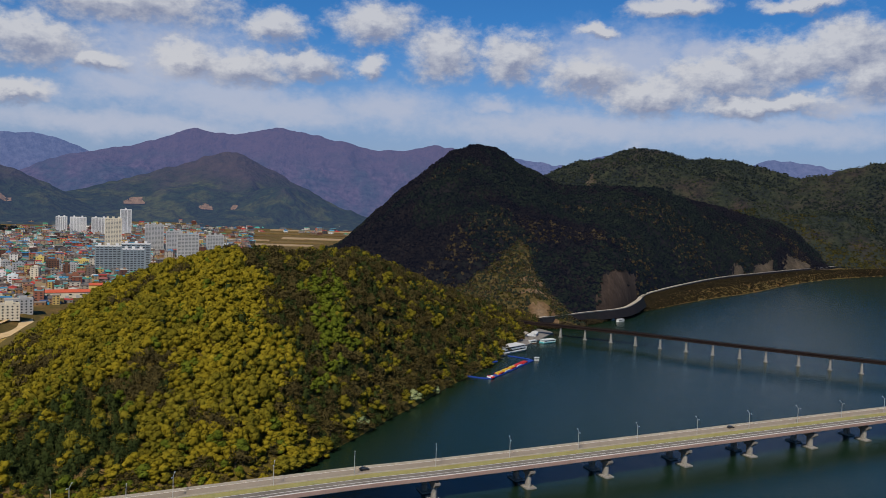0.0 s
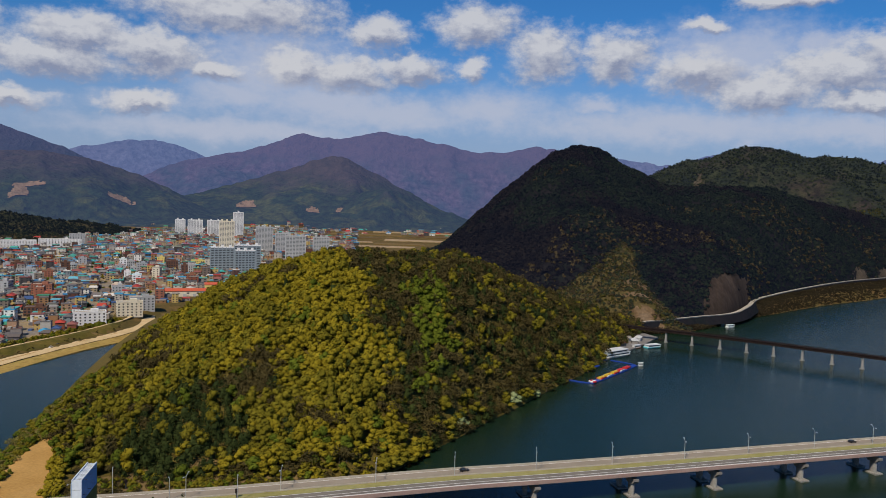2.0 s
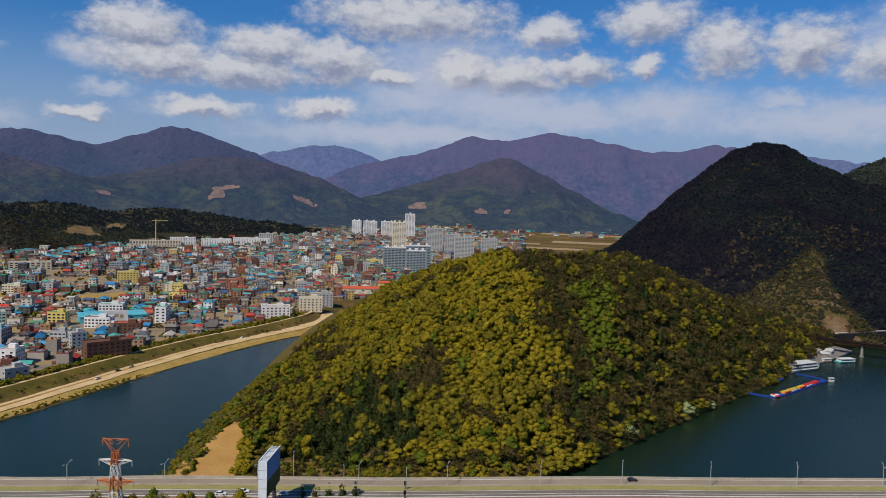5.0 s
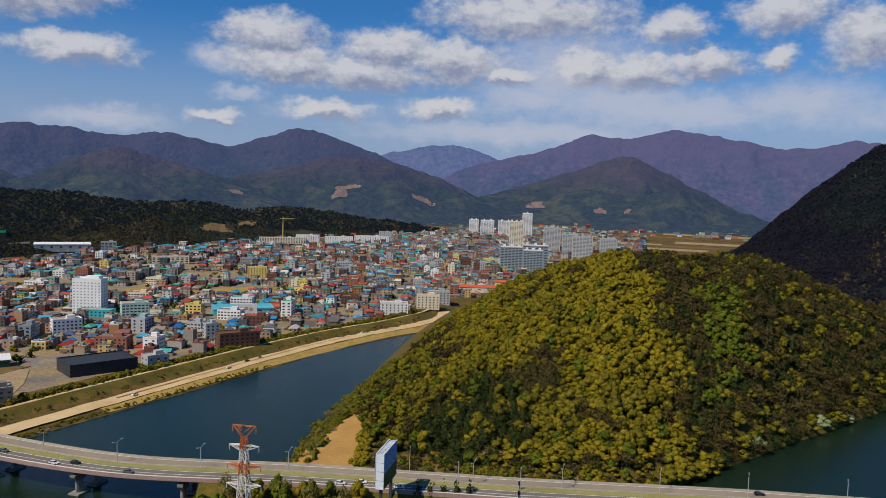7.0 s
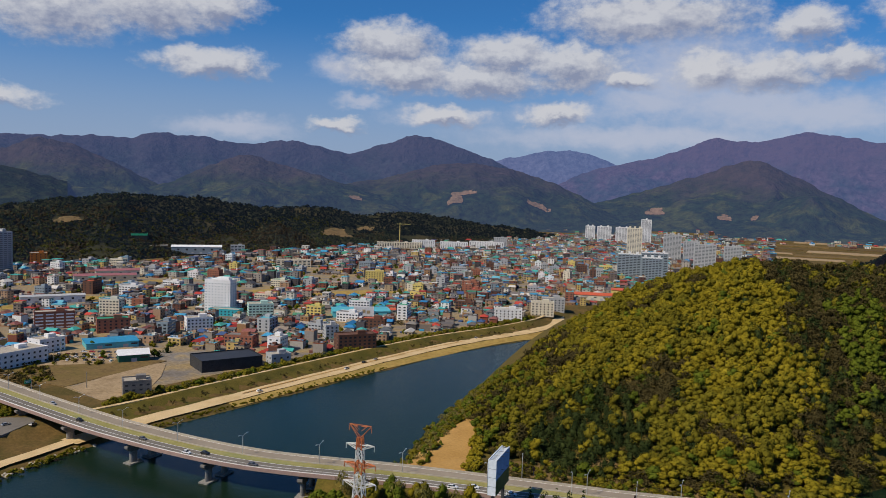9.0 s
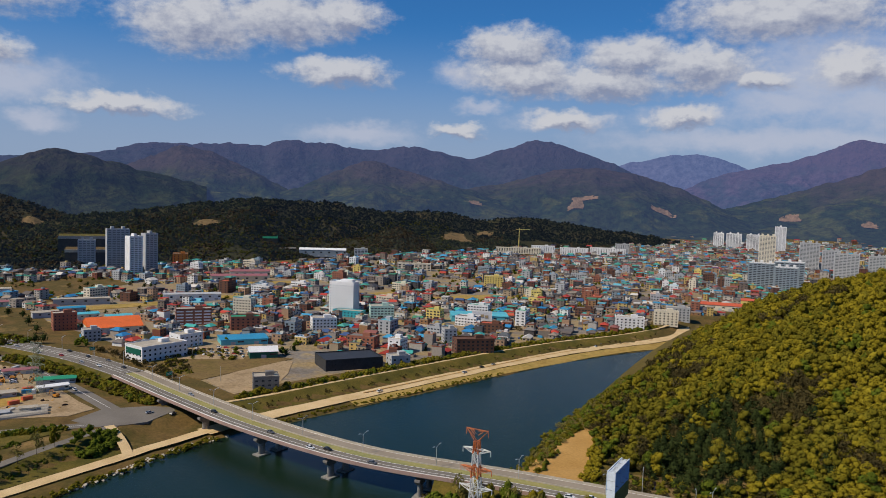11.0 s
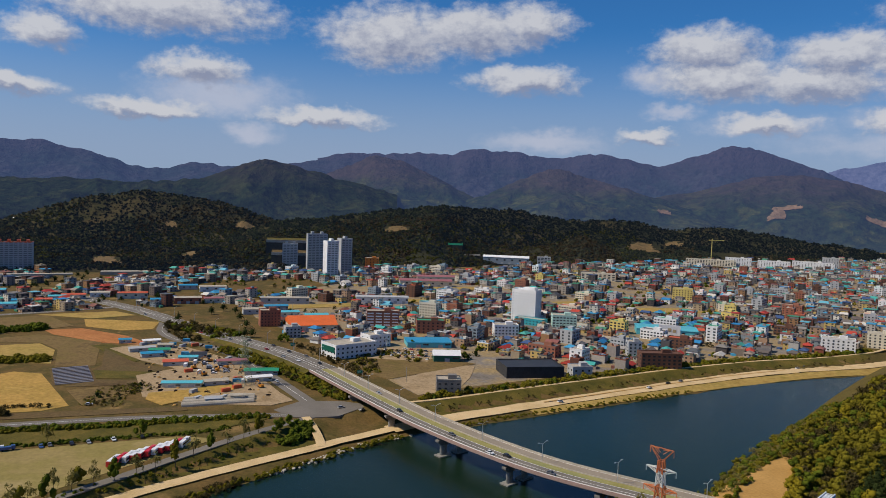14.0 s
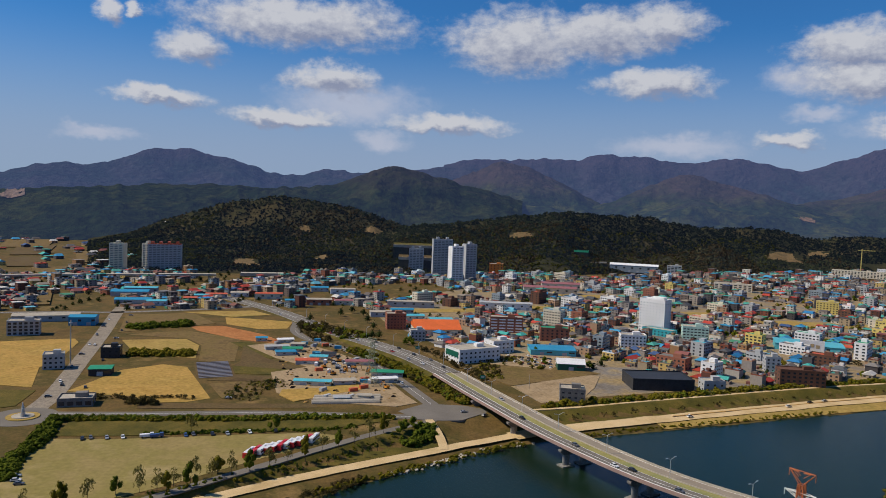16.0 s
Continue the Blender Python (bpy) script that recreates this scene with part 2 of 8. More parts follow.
M_LEAF = {
    "golden": leaf_material("young_oak_leaves", [(0.15, 0.119, 0.010), (0.20, 0.158, 0.012), (0.26, 0.203, 0.017)]),
    "olive": leaf_material("olive_leaves", [(0.094, 0.081, 0.009), (0.134, 0.114, 0.011), (0.18, 0.15, 0.016)]),
    "green": leaf_material("fresh_green_leaves", [(0.052, 0.070, 0.008), (0.085, 0.105, 0.011), (0.125, 0.145, 0.015)]),
    "pine": leaf_material("pine_needles", [(0.014, 0.022, 0.007), (0.028, 0.039, 0.011), (0.048, 0.060, 0.016)]),
    "bare": leaf_material("bare_twigs", [(0.042, 0.034, 0.013), (0.064, 0.051, 0.018), (0.09, 0.071, 0.025)]),
    "pale": leaf_material("pale_blossom_leaves", [(0.12, 0.15, 0.06), (0.22, 0.26, 0.12), (0.32, 0.36, 0.18)]),
    "spring": leaf_material("budding_twigs", [(0.13, 0.115, 0.03), (0.18, 0.155, 0.042), (0.23, 0.195, 0.055)]),
}
M_BARK = surface("bark", [(0.06, 0.045, 0.03), (0.12, 0.09, 0.06)], 0.4, 4.0)
M_HILLSIDE = surface("leaf_litter_hillside", [(0.075, 0.055, 0.012), (0.11, 0.08, 0.016), (0.085, 0.068, 0.012)], 0.03, 0.6, 0.95, 0.5, 0.5)
# Cloud shade over the mountain is put into this very dark base colour.
M_SHADEDWOOD = far_air(surface("shaded_forest_floor", [(0.008, 0.009, 0.007), (0.013, 0.011, 0.009), (0.009, 0.012, 0.007)], 0.012, 0.25, 0.95, 0.6, 1.5, 0.4, spec=0.0), 0.016)
M_GROUND = surface("valley_ground", [(0.080, 0.050, 0.014), (0.14, 0.087, 0.026), (0.078, 0.060, 0.013), (0.25, 0.155, 0.056)], 0.03, 0.5, 0.95, 0.3, 0.3)
M_GRASS = surface("spring_grass", [(0.056, 0.052, 0.008), (0.096, 0.078, 0.012), (0.155, 0.108, 0.022)], 0.08, 1.2, 0.95, 0.5, 0.2)
M_ASPHALT = surface("worn_asphalt", [(0.14, 0.124, 0.104), (0.20, 0.178, 0.15)], 0.05, 2.0, 0.9, 0.1, 0.02, 0.15)
M_CONCRETE = surface("weathered_concrete", [(0.34, 0.30, 0.24), (0.46, 0.41, 0.335)], 0.15, 1.5, 0.85, 0.15, 0.05, 0.2)
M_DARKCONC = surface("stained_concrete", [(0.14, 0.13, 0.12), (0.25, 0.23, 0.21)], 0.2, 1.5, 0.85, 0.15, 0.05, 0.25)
M_GRAVEL = surface("pale_gravel", [(0.46, 0.32, 0.145), (0.58, 0.42, 0.22), (0.64, 0.48, 0.27)], 0.06, 1.3, 0.95, 0.4, 0.15, 0.18)
M_SAND = surface("sandy_earth", [(0.36, 0.20, 0.055), (0.46, 0.27, 0.085)], 0.05, 0.9, 0.95, 0.35, 0.15, 0.2)
M_WHITE = paint("white_line_paint", (0.75, 0.74, 0.70))


def water_material():
    m, b, add, link = material("river_water", 0.2, 0, 0.36)
    b.inputs["IOR"].default_value = 1.33
    n = noise_tex(add, link, 0.004, 3, 0.5)
    r = ramp(add, [(0.008, 0.022, 0.010), (0.008, 0.020, 0.012)])
    link(n.outputs["Fac"], r.inputs[0])
    link(r.outputs[0], b.inputs["Base Color"])
    w = noise_tex(add, link, 0.35, 5, 0.6, (1.0, 1.8, 1.0))
    bp = add("ShaderNodeBump")
    bp.inputs["Strength"].default_value, bp.inputs["Distance"].default_value = 0.5, 0.35
    link(w.outputs["Fac"], bp.inputs["Height"])
    link(bp.outputs[0], b.inputs["Normal"])
    return m


M_WATER = water_material()


# ---- mesh helpers ----
def fast_mesh(name, v, f):
    """A mesh from an array of corners and an array of faces that all have the same number of corners."""
    v, f = np.asarray(v, np.float32), np.asarray(f, np.int32)
    me = bpy.data.meshes.new(name)
    me.vertices.add(len(v))
    me.vertices.foreach_set("co", v.ravel())
    me.loops.add(f.size)
    me.loops.foreach_set("vertex_index", f.ravel())
    me.polygons.add(len(f))
    me.polygons.foreach_set("loop_start", np.arange(0, f.size, f.shape[1], dtype=np.int32))
    me.polygons.foreach_set("use_smooth", np.zeros(len(f), bool))
    me.update(calc_edges=True)
    me.validate()
    return me


def smooth(me):
    me.polygons.foreach_set("use_smooth", np.ones(len(me.polygons), bool))
    return me


def part(name, me, mat, parent=None, label=""):
    """Links a mesh (or a bmesh) as one object, under a thing or a part if one is given."""
    if isinstance(me, bmesh.types.BMesh):
        bm, me = me, bpy.data.meshes.new(name)
        bm.to_mesh(me)
        bm.free()
    if mat is not None and not me.materials:
        me.materials.append(mat)
    ob = new(name, me)
    if parent is not None:
        ob.parent = parent
    return tagged(ob, label)


def thing(name, x, y, z, turn=0, label="", category="", group="", kind=""):
    ob = new(name)
    ob.matrix_world = pose(x, y, z, 0, 0, turn)
    ob.empty_display_size = 0.5
    return tagged(ob, label, category, group, kind)


CUBE_V = np.array([(x, y, z) for z in (0, 1) for y in (-.5, .5) for x in (-.5, .5)], float)
CUBE_F = np.array([(0, 2, 3, 1), (4, 5, 7, 6), (0, 1, 5, 4), (1, 3, 7, 5), (3, 2, 6, 7), (2, 0, 4, 6)])


def boxes(name, rows):
    """One mesh of upright boxes: rows of middle x, y, foot z, size x, y, z and turn in degrees."""
    rows = np.asarray(rows, float).reshape(-1, 7)
    p = CUBE_V[None] * rows[:, None, 3:6]
    c, s = np.cos(np.radians(rows[:, 6]))[:, None], np.sin(np.radians(rows[:, 6]))[:, None]
    v = np.stack([p[..., 0] * c - p[..., 1] * s, p[..., 0] * s + p[..., 1] * c, p[..., 2]], -1) + rows[:, None, :3]
    f = CUBE_F[None] + 8 * np.arange(len(rows))[:, None, None]
    return fast_mesh(name, v.reshape(-1, 3), f.reshape(-1, 4))


def prism(name, pts, z0, z1):
    """A slab over a plan outline, its corners in order."""
    bm = bmesh.new()
    lo = [bm.verts.new((x, y, z0)) for x, y in pts]
    hi = [bm.verts.new((x, y, z1)) for x, y in pts]
    n = len(pts)
    bm.faces.new(hi)
    bm.faces.new(lo[::-1])
    for i in range(n):
        bm.faces.new((lo[i], lo[(i + 1) % n], hi[(i + 1) % n], hi[i]))
    bmesh.ops.recalc_face_normals(bm, faces=bm.faces)
    me = bpy.data.meshes.new(name)
    bm.to_mesh(me)
    bm.free()
    return me


def spline(pts, step=4.0):
    """Points every few metres along a smooth curve through pts (Catmull-Rom)."""
    p = np.asarray(pts, float)
    p = np.vstack([2 * p[0] - p[1], p, 2 * p[-1] - p[-2]])
    out = []
    for i in range(1, len(p) - 2):
        n = max(2, int(np.linalg.norm(p[i + 1] - p[i]) / step))
        t = np.linspace(0, 1, n, endpoint=False)[:, None]
        a, b, c, d = p[i - 1], p[i], p[i + 1], p[i + 2]
        out.append(0.5 * (2 * b + (c - a) * t + (2 * a - 5 * b + 4 * c - d) * t ** 2 + (3 * b - a - 3 * c + d) * t ** 3))
    out.append(p[-2:-1])
    return np.vstack(out)


def side_of(path):
    """Unit vectors to the left of a path, in plan."""
    d = np.gradient(path[:, :2], axis=0)
    d /= np.linalg.norm(d, axis=1)[:, None]
    return np.stack([-d[:, 1], d[:, 0]], 1)


def sweep(name, path, section):
    """A solid swept along a path; section: corners (left offset, height), anticlockwise seen along the path."""
    n = side_of(path)
    k = len(section)
    v = []
    for o, h in section:
        v.append(np.column_stack([path[:, :2] + n * o, path[:, 2] + h]))
    v = np.stack(v, 1)
    m = len(path)
    f = []
    for i in range(m - 1):
        for j in range(k):
            f.append((i * k + j, i * k + (j + 1) % k, (i + 1) * k + (j + 1) % k, (i + 1) * k + j))
    me = fast_mesh(name, v.reshape(-1, 3), f)
    bm = bmesh.new()
    bm.from_mesh(me)
    bm.verts.ensure_lookup_table()
    bm.faces.new([bm.verts[j] for j in range(k)])
    bm.faces.new([bm.verts[(m - 1) * k + j] for j in range(k)][::-1])
    bmesh.ops.recalc_face_normals(bm, faces=bm.faces)
    bm.to_mesh(me)
    bm.free()
    return me


def slab(left, right, top=0.0, thick=0.5):
    return [(left, top), (left, top - thick), (right, top - thick), (right, top)]


# ---- noise for the land ----
def hash01(i, j, seed):
    h = (i.astype(np.int64) * 374761393 + j.astype(np.int64) * 668265263 + seed * 974711) & 0xFFFFFFFF
    h = ((h ^ (h >> 13)) * 1274126177) & 0xFFFFFFFF
    return ((h ^ (h >> 16)) & 0xFFFFFF) / float(0xFFFFFF)


def vnoise(x, y, seed=0):
    i, j = np.floor(x), np.floor(y)
    u, w = x - i, y - j
    u, w = u * u * (3 - 2 * u), w * w * (3 - 2 * w)
    a, b = hash01(i, j, seed), hash01(i + 1, j, seed)
    c, d = hash01(i, j + 1, seed), hash01(i + 1, j + 1, seed)
    return a + (b - a) * u + (c - a) * w + (a - b - c + d) * u * w


def fbm(x, y, seed=0, octaves=4, ridged=False):
    s, amp, tot = 0.0, 1.0, 0.0
    for k in range(octaves):
        n = vnoise(x * 2 ** k, y * 2 ** k, seed + k)
        s = s + amp * (1 - np.abs(2 * n - 1) if ridged else n)
        tot += amp
        amp *= 0.5
    return s / tot


def along(x, keys):
    """Smooth run through a short table of (place, value)."""
    k = np.asarray(sorted(keys), float)
    x = np.asarray(x, float)
    w = 0.6
    return sum(np.interp(x + o * w, k[:, 0], k[:, 1]) for o in (-1, -0.5, 0, 0.5, 1)) / 5


def grid_mesh(name, X, Y, Zs):
    m, n = X.shape
    idx = np.arange(m * n).reshape(m, n)
    f = np.stack([idx[:-1, :-1], idx[1:, :-1], idx[1:, 1:], idx[:-1, 1:]], -1).reshape(-1, 4)
    return smooth(fast_mesh(name, np.stack([X, Y, Zs], -1).reshape(-1, 3), f))


def polar(az, r):
    a = np.radians(az)
    return -np.sin(a) * r, np.cos(a) * r


# ---- the land ----
BANK = [(-600, -60), (-100, -248), (0, -302), (36, -322), (72, -342), (93, -353), (115, -362), (136, -369), (174, -384), (204, -390), (300, -393), (400, -395), (480, -398), (560, -396), (650, -381), (700, -380), (760, -396), (830, -398), (1000, -330), (1300, -250), (5000, -200)]


def bank_x(y):
    k = np.asarray(BANK, float)
    return np.interp(y, k[:, 0], k[:, 1])


def smoothstep(x, a, b):
    t = np.clip((x - a) / (b - a), 0, 1)
    return t * t * (3 - 2 * t)


# front hill: per azimuth, the foot towards the camera, the crest's range and its height, and the far foot
HILL_FOOT = [(-8, 900), (-5.6, 740), (-4.6, 672), (-2.5, 610), (1.3, 518), (5.6, 446), (10.6, 384), (14, 362), (24, 352), (34, 352), (38, 352), (40.5, 348), (42, 345)]
HILL_CREST = [(-8, 960), (-3.5, 790), (0.5, 720), (4, 680), (8, 660), (13, 640), (20, 650), (28, 650), (30.2, 590), (31.9, 540), (33.6, 495), (35.6, 450), (37, 425), (38.7, 398), (40.5, 372), (42, 366)]
HILL_TOP = [(-8, 2), (-6.1, 8), (-3.5, 33), (0.5, 57), (4, 78), (6, 88), (8, 90), (10.5, 88), (13.4, 91), (16, 88), (19.4, 79), (21, 72), (23.6, 60), (25.5, 45), (27.5, 30), (30.2, 18), (31.9, 13), (33.6, 9), (35.6, 7), (37, 5.5), (38.7, 4), (40.3, 2), (41.2, -3), (42, -6)]


def hill_height(az, r):
    f, c, h = along(az, HILL_FOOT), along(az, HILL_CREST), along(az, HILL_TOP)
    u = (r - f) / (c - f)
    front = np.sin(np.clip(u, 0, 1) * np.pi / 2) ** 1.15
    back = np.cos(np.clip(u - 1, 0, 1) * np.pi / 2)
    x, y = polar(az, r)
    rough = (fbm(az * 0.22, r * 0.004, 7, 4, True) - 0.5) * 16 * np.sin(np.clip(u, 0, 1) * np.pi) * np.clip(h / 60, 0, 1)
    z = np.where(u <= 1, h * front, h * back - 8 * (1 - back)) + rough
    return np.where(u < 0, u * 60, z)


CLEARING = [(-243, 282), (-210, 297), (-226, 322), (-250, 366), (-260, 364), (-251, 322)]


def bare_earth(me, X, Y):
    """Gives the faces of a land sheet that lie in the clearing the sandy earth."""
    cx = (X[:-1, :-1] + X[1:, 1:]).ravel() / 2
    cy = (Y[:-1, :-1] + Y[1:, 1:]).ravel() / 2
    inside = np.zeros(len(cx), bool)
    n = len(CLEARING)
    for k in range(n):
        (x0, y0), (x1, y1) = CLEARING[k], CLEARING[(k + 1) % n]
        inside ^= ((y0 > cy) != (y1 > cy)) & (cx < (x1 - x0) * (cy - y0) / (y1 - y0 + 1e-9) + x0)
    me.materials.append(M_SAND)
    me.polygons.foreach_set("material_index", inside.astype(np.int32))


az_h, r_h = np.meshgrid(np.arange(-9, 43, 0.25), np.concatenate([np.arange(330, 480, 2.0), np.arange(480, 1100, 6.0)]), indexing="ij")
xh, yh = polar(az_h, r_h)
zh = hill_height(az_h, r_h)
hill_ob = part("hill", grid_mesh("hill", xh, yh, np.clip(zh, -6, None)), M_HILLSIDE)
bare_earth(hill_ob.data, xh, yh)
tagged(hill_ob, "steep wooded hill of leaf litter between two river arms", "hill", kind="structure")

# valley floor: one sheet out to the horizon, with the river bed cut into it
RIGHT_SHORE = [(-60, 4200), (-40, 3200), (-31, 2230), (-27.3, 1936), (-22.5, 1454), (-16.8, 1149), (-12, 933), (-8.9, 869), (-6, 860), (0, 900)]


def ground_height(x, y):
    r, az = np.hypot(x, y), np.degrees(np.arctan2(-x, y))
    d = bank_x(y) - x + (vnoise(x * 0.06, y * 0.06, 3) - 0.5) * 5
    d = d * np.interp(y, [60, 180], [0.86, 0.96])
    z = np.interp(d, [-25, -3, 3, 10, 22, 28, 40, 50, 58], [-5, -1.0, 0.4, 1.4, 2.0, 2.4, 6.6, 6.6, 6.0])
    z = np.where(y < 195, np.interp(d, [-25, -3, 3, 9, 25, 32, 39, 60], [-5, -1.0, 0.5, 1.5, 2.0, 2.2, 5.9, 6.0]), z)
    behind = smoothstep(r, 860, 960) * smoothstep(az, -9, -4)
    z = np.where(d < 3, np.maximum(z, -5 + 10 * behind), z)
    rs = along(az, RIGHT_SHORE)
    z = np.where((az < 2) & (r > rs), np.maximum(z, np.clip((r - rs) * 0.2 - 1, -5, 12.5)), z)
    cape = smoothstep(np.hypot((x + 160) / 82, (y - 292) / 62), 1.25, 0.85)
    z = np.maximum(z, -5 + 9 * cape)
    near = smoothstep(np.hypot(x, y + 30), 190, 120) * 16
    z = np.maximum(z, near - 6)
    z = z + smoothstep(r, 2200, 4700) * 60 * smoothstep(az, -20, 5) * (az > -60)
    return z


r_g = np.concatenate([np.linspace(0.05, 250, 15), 250 * (4880 / 250) ** np.linspace(0, 1, 190)[1:]])
az_g = np.concatenate([np.arange(-45, 108, 0.45), np.arange(108, 315.1, 3.0)])
AZ, RG = np.meshgrid(az_g, r_g, indexing="ij")
xg, yg = polar(AZ, RG)
ground_ob = part("ground", grid_mesh("ground", xg, yg, ground_height(xg, yg)), M_GROUND)
bare_earth(ground_ob.data, xg, yg)
tagged(ground_ob, "valley floor of dry earth and grass reaching the mountains", "ground", kind="structure")
wr, wa = np.meshgrid(np.array([0.0, 200, 400, 700, 1200, 2500, 4880]), np.arange(0, 361, 5.0), indexing="ij")
wx, wy = polar(wa, wr)
tagged(part("water", grid_mesh("water", wx, wy, wx * 0), M_WATER), "calm dark green river water with fine ripples", "water", kind="structure")


# ---- mountains ----
def mountain(name, crest, far, near, foot, mat, label, seed, spurs=0.22, freq=0.5, step=0.2, rows=60, power=1.2, kind="structure", fine=0.0):
    """A range: crest heights as elevations seen from the drone, far and near ranges, and slopes cut by spurs and gullies."""
    az = np.arange(min(c[0] for c in crest), max(c[0] for c in crest) + 0.01, step)
    u = np.concatenate([np.linspace(-0.08, 1, rows), np.linspace(1.03, 1.6, 10)])
    A, U = np.meshgrid(az, u, indexing="ij")
    rc = along(A, far) if isinstance(far, list) else far + 0 * A
    rf = along(A, near) if isinstance(near, list) else near + 0 * A
    el = along(A, crest) + (fbm(A * 1.6, A * 0, seed + 40, 5) - 0.5) * 0.34
    zc = EYE + rc * np.tan(np.radians(el))
    R = rf + (rc - rf) * U
    X, Y = polar(A, R)
    span = 300.0 / max(freq, 0.3)
    wx, wy = (fbm(X / span, Y / span, seed + 9, 3) - 0.5) * span * 0.9, (fbm(X / span, Y / span, seed + 17, 3) - 0.5) * span * 0.9
    cut, amp, weight, tot = 0.0, 1.0, 1.0, 0.0
    for k in range(5):
        q = 2.0 ** k / span
        ridge = (1 - np.abs(2 * vnoise((X + wx) * q, (Y + wy) * q, seed + k) - 1)) ** 1.5
        cut = cut + amp * ridge * weight
        weight = np.clip(ridge * 1.7, 0.15, 1)
        tot += amp
        amp *= 0.52
    cut = cut / tot
    rise = np.clip(U, 0, 1) ** power
    tall = np.maximum(zc - foot, 0)
    body = np.sin(np.clip(U, 0, 1) ** 0.8 * np.pi) ** 0.7
    zz = foot + tall * rise + tall * spurs * 1.7 * (cut - 0.36) * body
    zz = zz + fine * (fbm(A * 9, U * 30, seed + 70, 3) - 0.5) * np.clip(U * 4, 0, 1) * np.clip((1 - U) * 8, 0.25, 1)
    zz = np.minimum(zz, EYE + R * np.tan(np.radians(el - 0.3 * (1 - np.clip(U, 0, 1)))))
    zz = np.where(U < 0, foot + U * 300, zz)
    zz = np.where(U > 1, foot + tall * np.cos(np.clip((U - 1) / 0.6, 0, 1) * np.pi / 2), zz)
    tagged(part(name, grid_mesh(name, X, Y, zz), mat), label, "mountain", kind=kind)
    return X, Y, zz, A, U


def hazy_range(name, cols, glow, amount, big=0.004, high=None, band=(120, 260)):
    """Distant wooded slopes with the blue air before them put in as a surface glow; high: the bare woods that take over
    further up.
    """
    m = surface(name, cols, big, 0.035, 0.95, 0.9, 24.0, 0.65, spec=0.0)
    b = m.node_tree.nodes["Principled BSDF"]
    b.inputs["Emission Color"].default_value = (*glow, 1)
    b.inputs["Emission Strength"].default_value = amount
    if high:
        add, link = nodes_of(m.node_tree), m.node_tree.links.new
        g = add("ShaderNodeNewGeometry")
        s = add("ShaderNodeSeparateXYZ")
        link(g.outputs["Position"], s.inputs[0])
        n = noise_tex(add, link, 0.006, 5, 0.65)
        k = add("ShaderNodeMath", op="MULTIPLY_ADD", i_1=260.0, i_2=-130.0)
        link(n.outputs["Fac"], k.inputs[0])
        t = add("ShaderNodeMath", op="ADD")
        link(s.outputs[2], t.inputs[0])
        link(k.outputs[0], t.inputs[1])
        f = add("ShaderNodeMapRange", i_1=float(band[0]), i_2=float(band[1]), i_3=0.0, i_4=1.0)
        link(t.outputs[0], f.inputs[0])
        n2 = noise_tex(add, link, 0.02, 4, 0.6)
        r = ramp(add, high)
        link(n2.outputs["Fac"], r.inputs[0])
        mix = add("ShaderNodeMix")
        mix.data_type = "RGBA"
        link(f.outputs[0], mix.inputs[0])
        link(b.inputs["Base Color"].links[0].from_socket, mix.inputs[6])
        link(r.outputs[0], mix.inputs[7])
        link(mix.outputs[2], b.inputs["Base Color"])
    return m


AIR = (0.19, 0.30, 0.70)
# The farthest ranges hold some haze blue in their base colours as well.
M_RANGE5 = hazy_range("farthest_haze_blue_range", [(0.04, 0.045, 0.06), (0.06, 0.055, 0.07)], AIR, 0.34)
M_RANGE4 = hazy_range("bare_hazy_purple_range", [(0.022, 0.022, 0.032), (0.055, 0.036, 0.048), (0.022, 0.028, 0.032), (0.055, 0.038, 0.05)], AIR, 0.235, 0.004, [(0.036, 0.026, 0.042), (0.060, 0.038, 0.050), (0.044, 0.030, 0.046)], (260, 400))
# Darker, bluer copy of the range above, cloud shade put into its colours.
M_RANGE4B = hazy_range("shaded_blue_grey_range", [(0.016, 0.020, 0.026), (0.030, 0.030, 0.034), (0.016, 0.024, 0.024), (0.036, 0.032, 0.036)], AIR, 0.17, 0.004, [(0.024, 0.024, 0.034), (0.040, 0.033, 0.042), (0.028, 0.026, 0.036)], (260, 400))
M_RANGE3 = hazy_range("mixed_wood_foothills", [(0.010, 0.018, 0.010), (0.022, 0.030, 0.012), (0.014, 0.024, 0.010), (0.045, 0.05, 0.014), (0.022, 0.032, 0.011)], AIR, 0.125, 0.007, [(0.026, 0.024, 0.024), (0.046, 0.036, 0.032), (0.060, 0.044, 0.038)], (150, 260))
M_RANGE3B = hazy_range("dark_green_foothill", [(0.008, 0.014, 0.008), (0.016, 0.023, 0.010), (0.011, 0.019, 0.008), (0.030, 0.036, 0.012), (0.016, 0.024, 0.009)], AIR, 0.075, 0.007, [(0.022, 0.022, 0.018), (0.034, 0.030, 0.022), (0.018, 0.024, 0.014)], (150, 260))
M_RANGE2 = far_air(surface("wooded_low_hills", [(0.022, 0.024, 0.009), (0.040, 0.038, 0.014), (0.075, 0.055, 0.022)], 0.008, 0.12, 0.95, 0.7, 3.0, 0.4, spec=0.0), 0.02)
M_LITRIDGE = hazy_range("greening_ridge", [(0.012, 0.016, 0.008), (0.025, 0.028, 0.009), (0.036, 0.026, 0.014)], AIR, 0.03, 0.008)

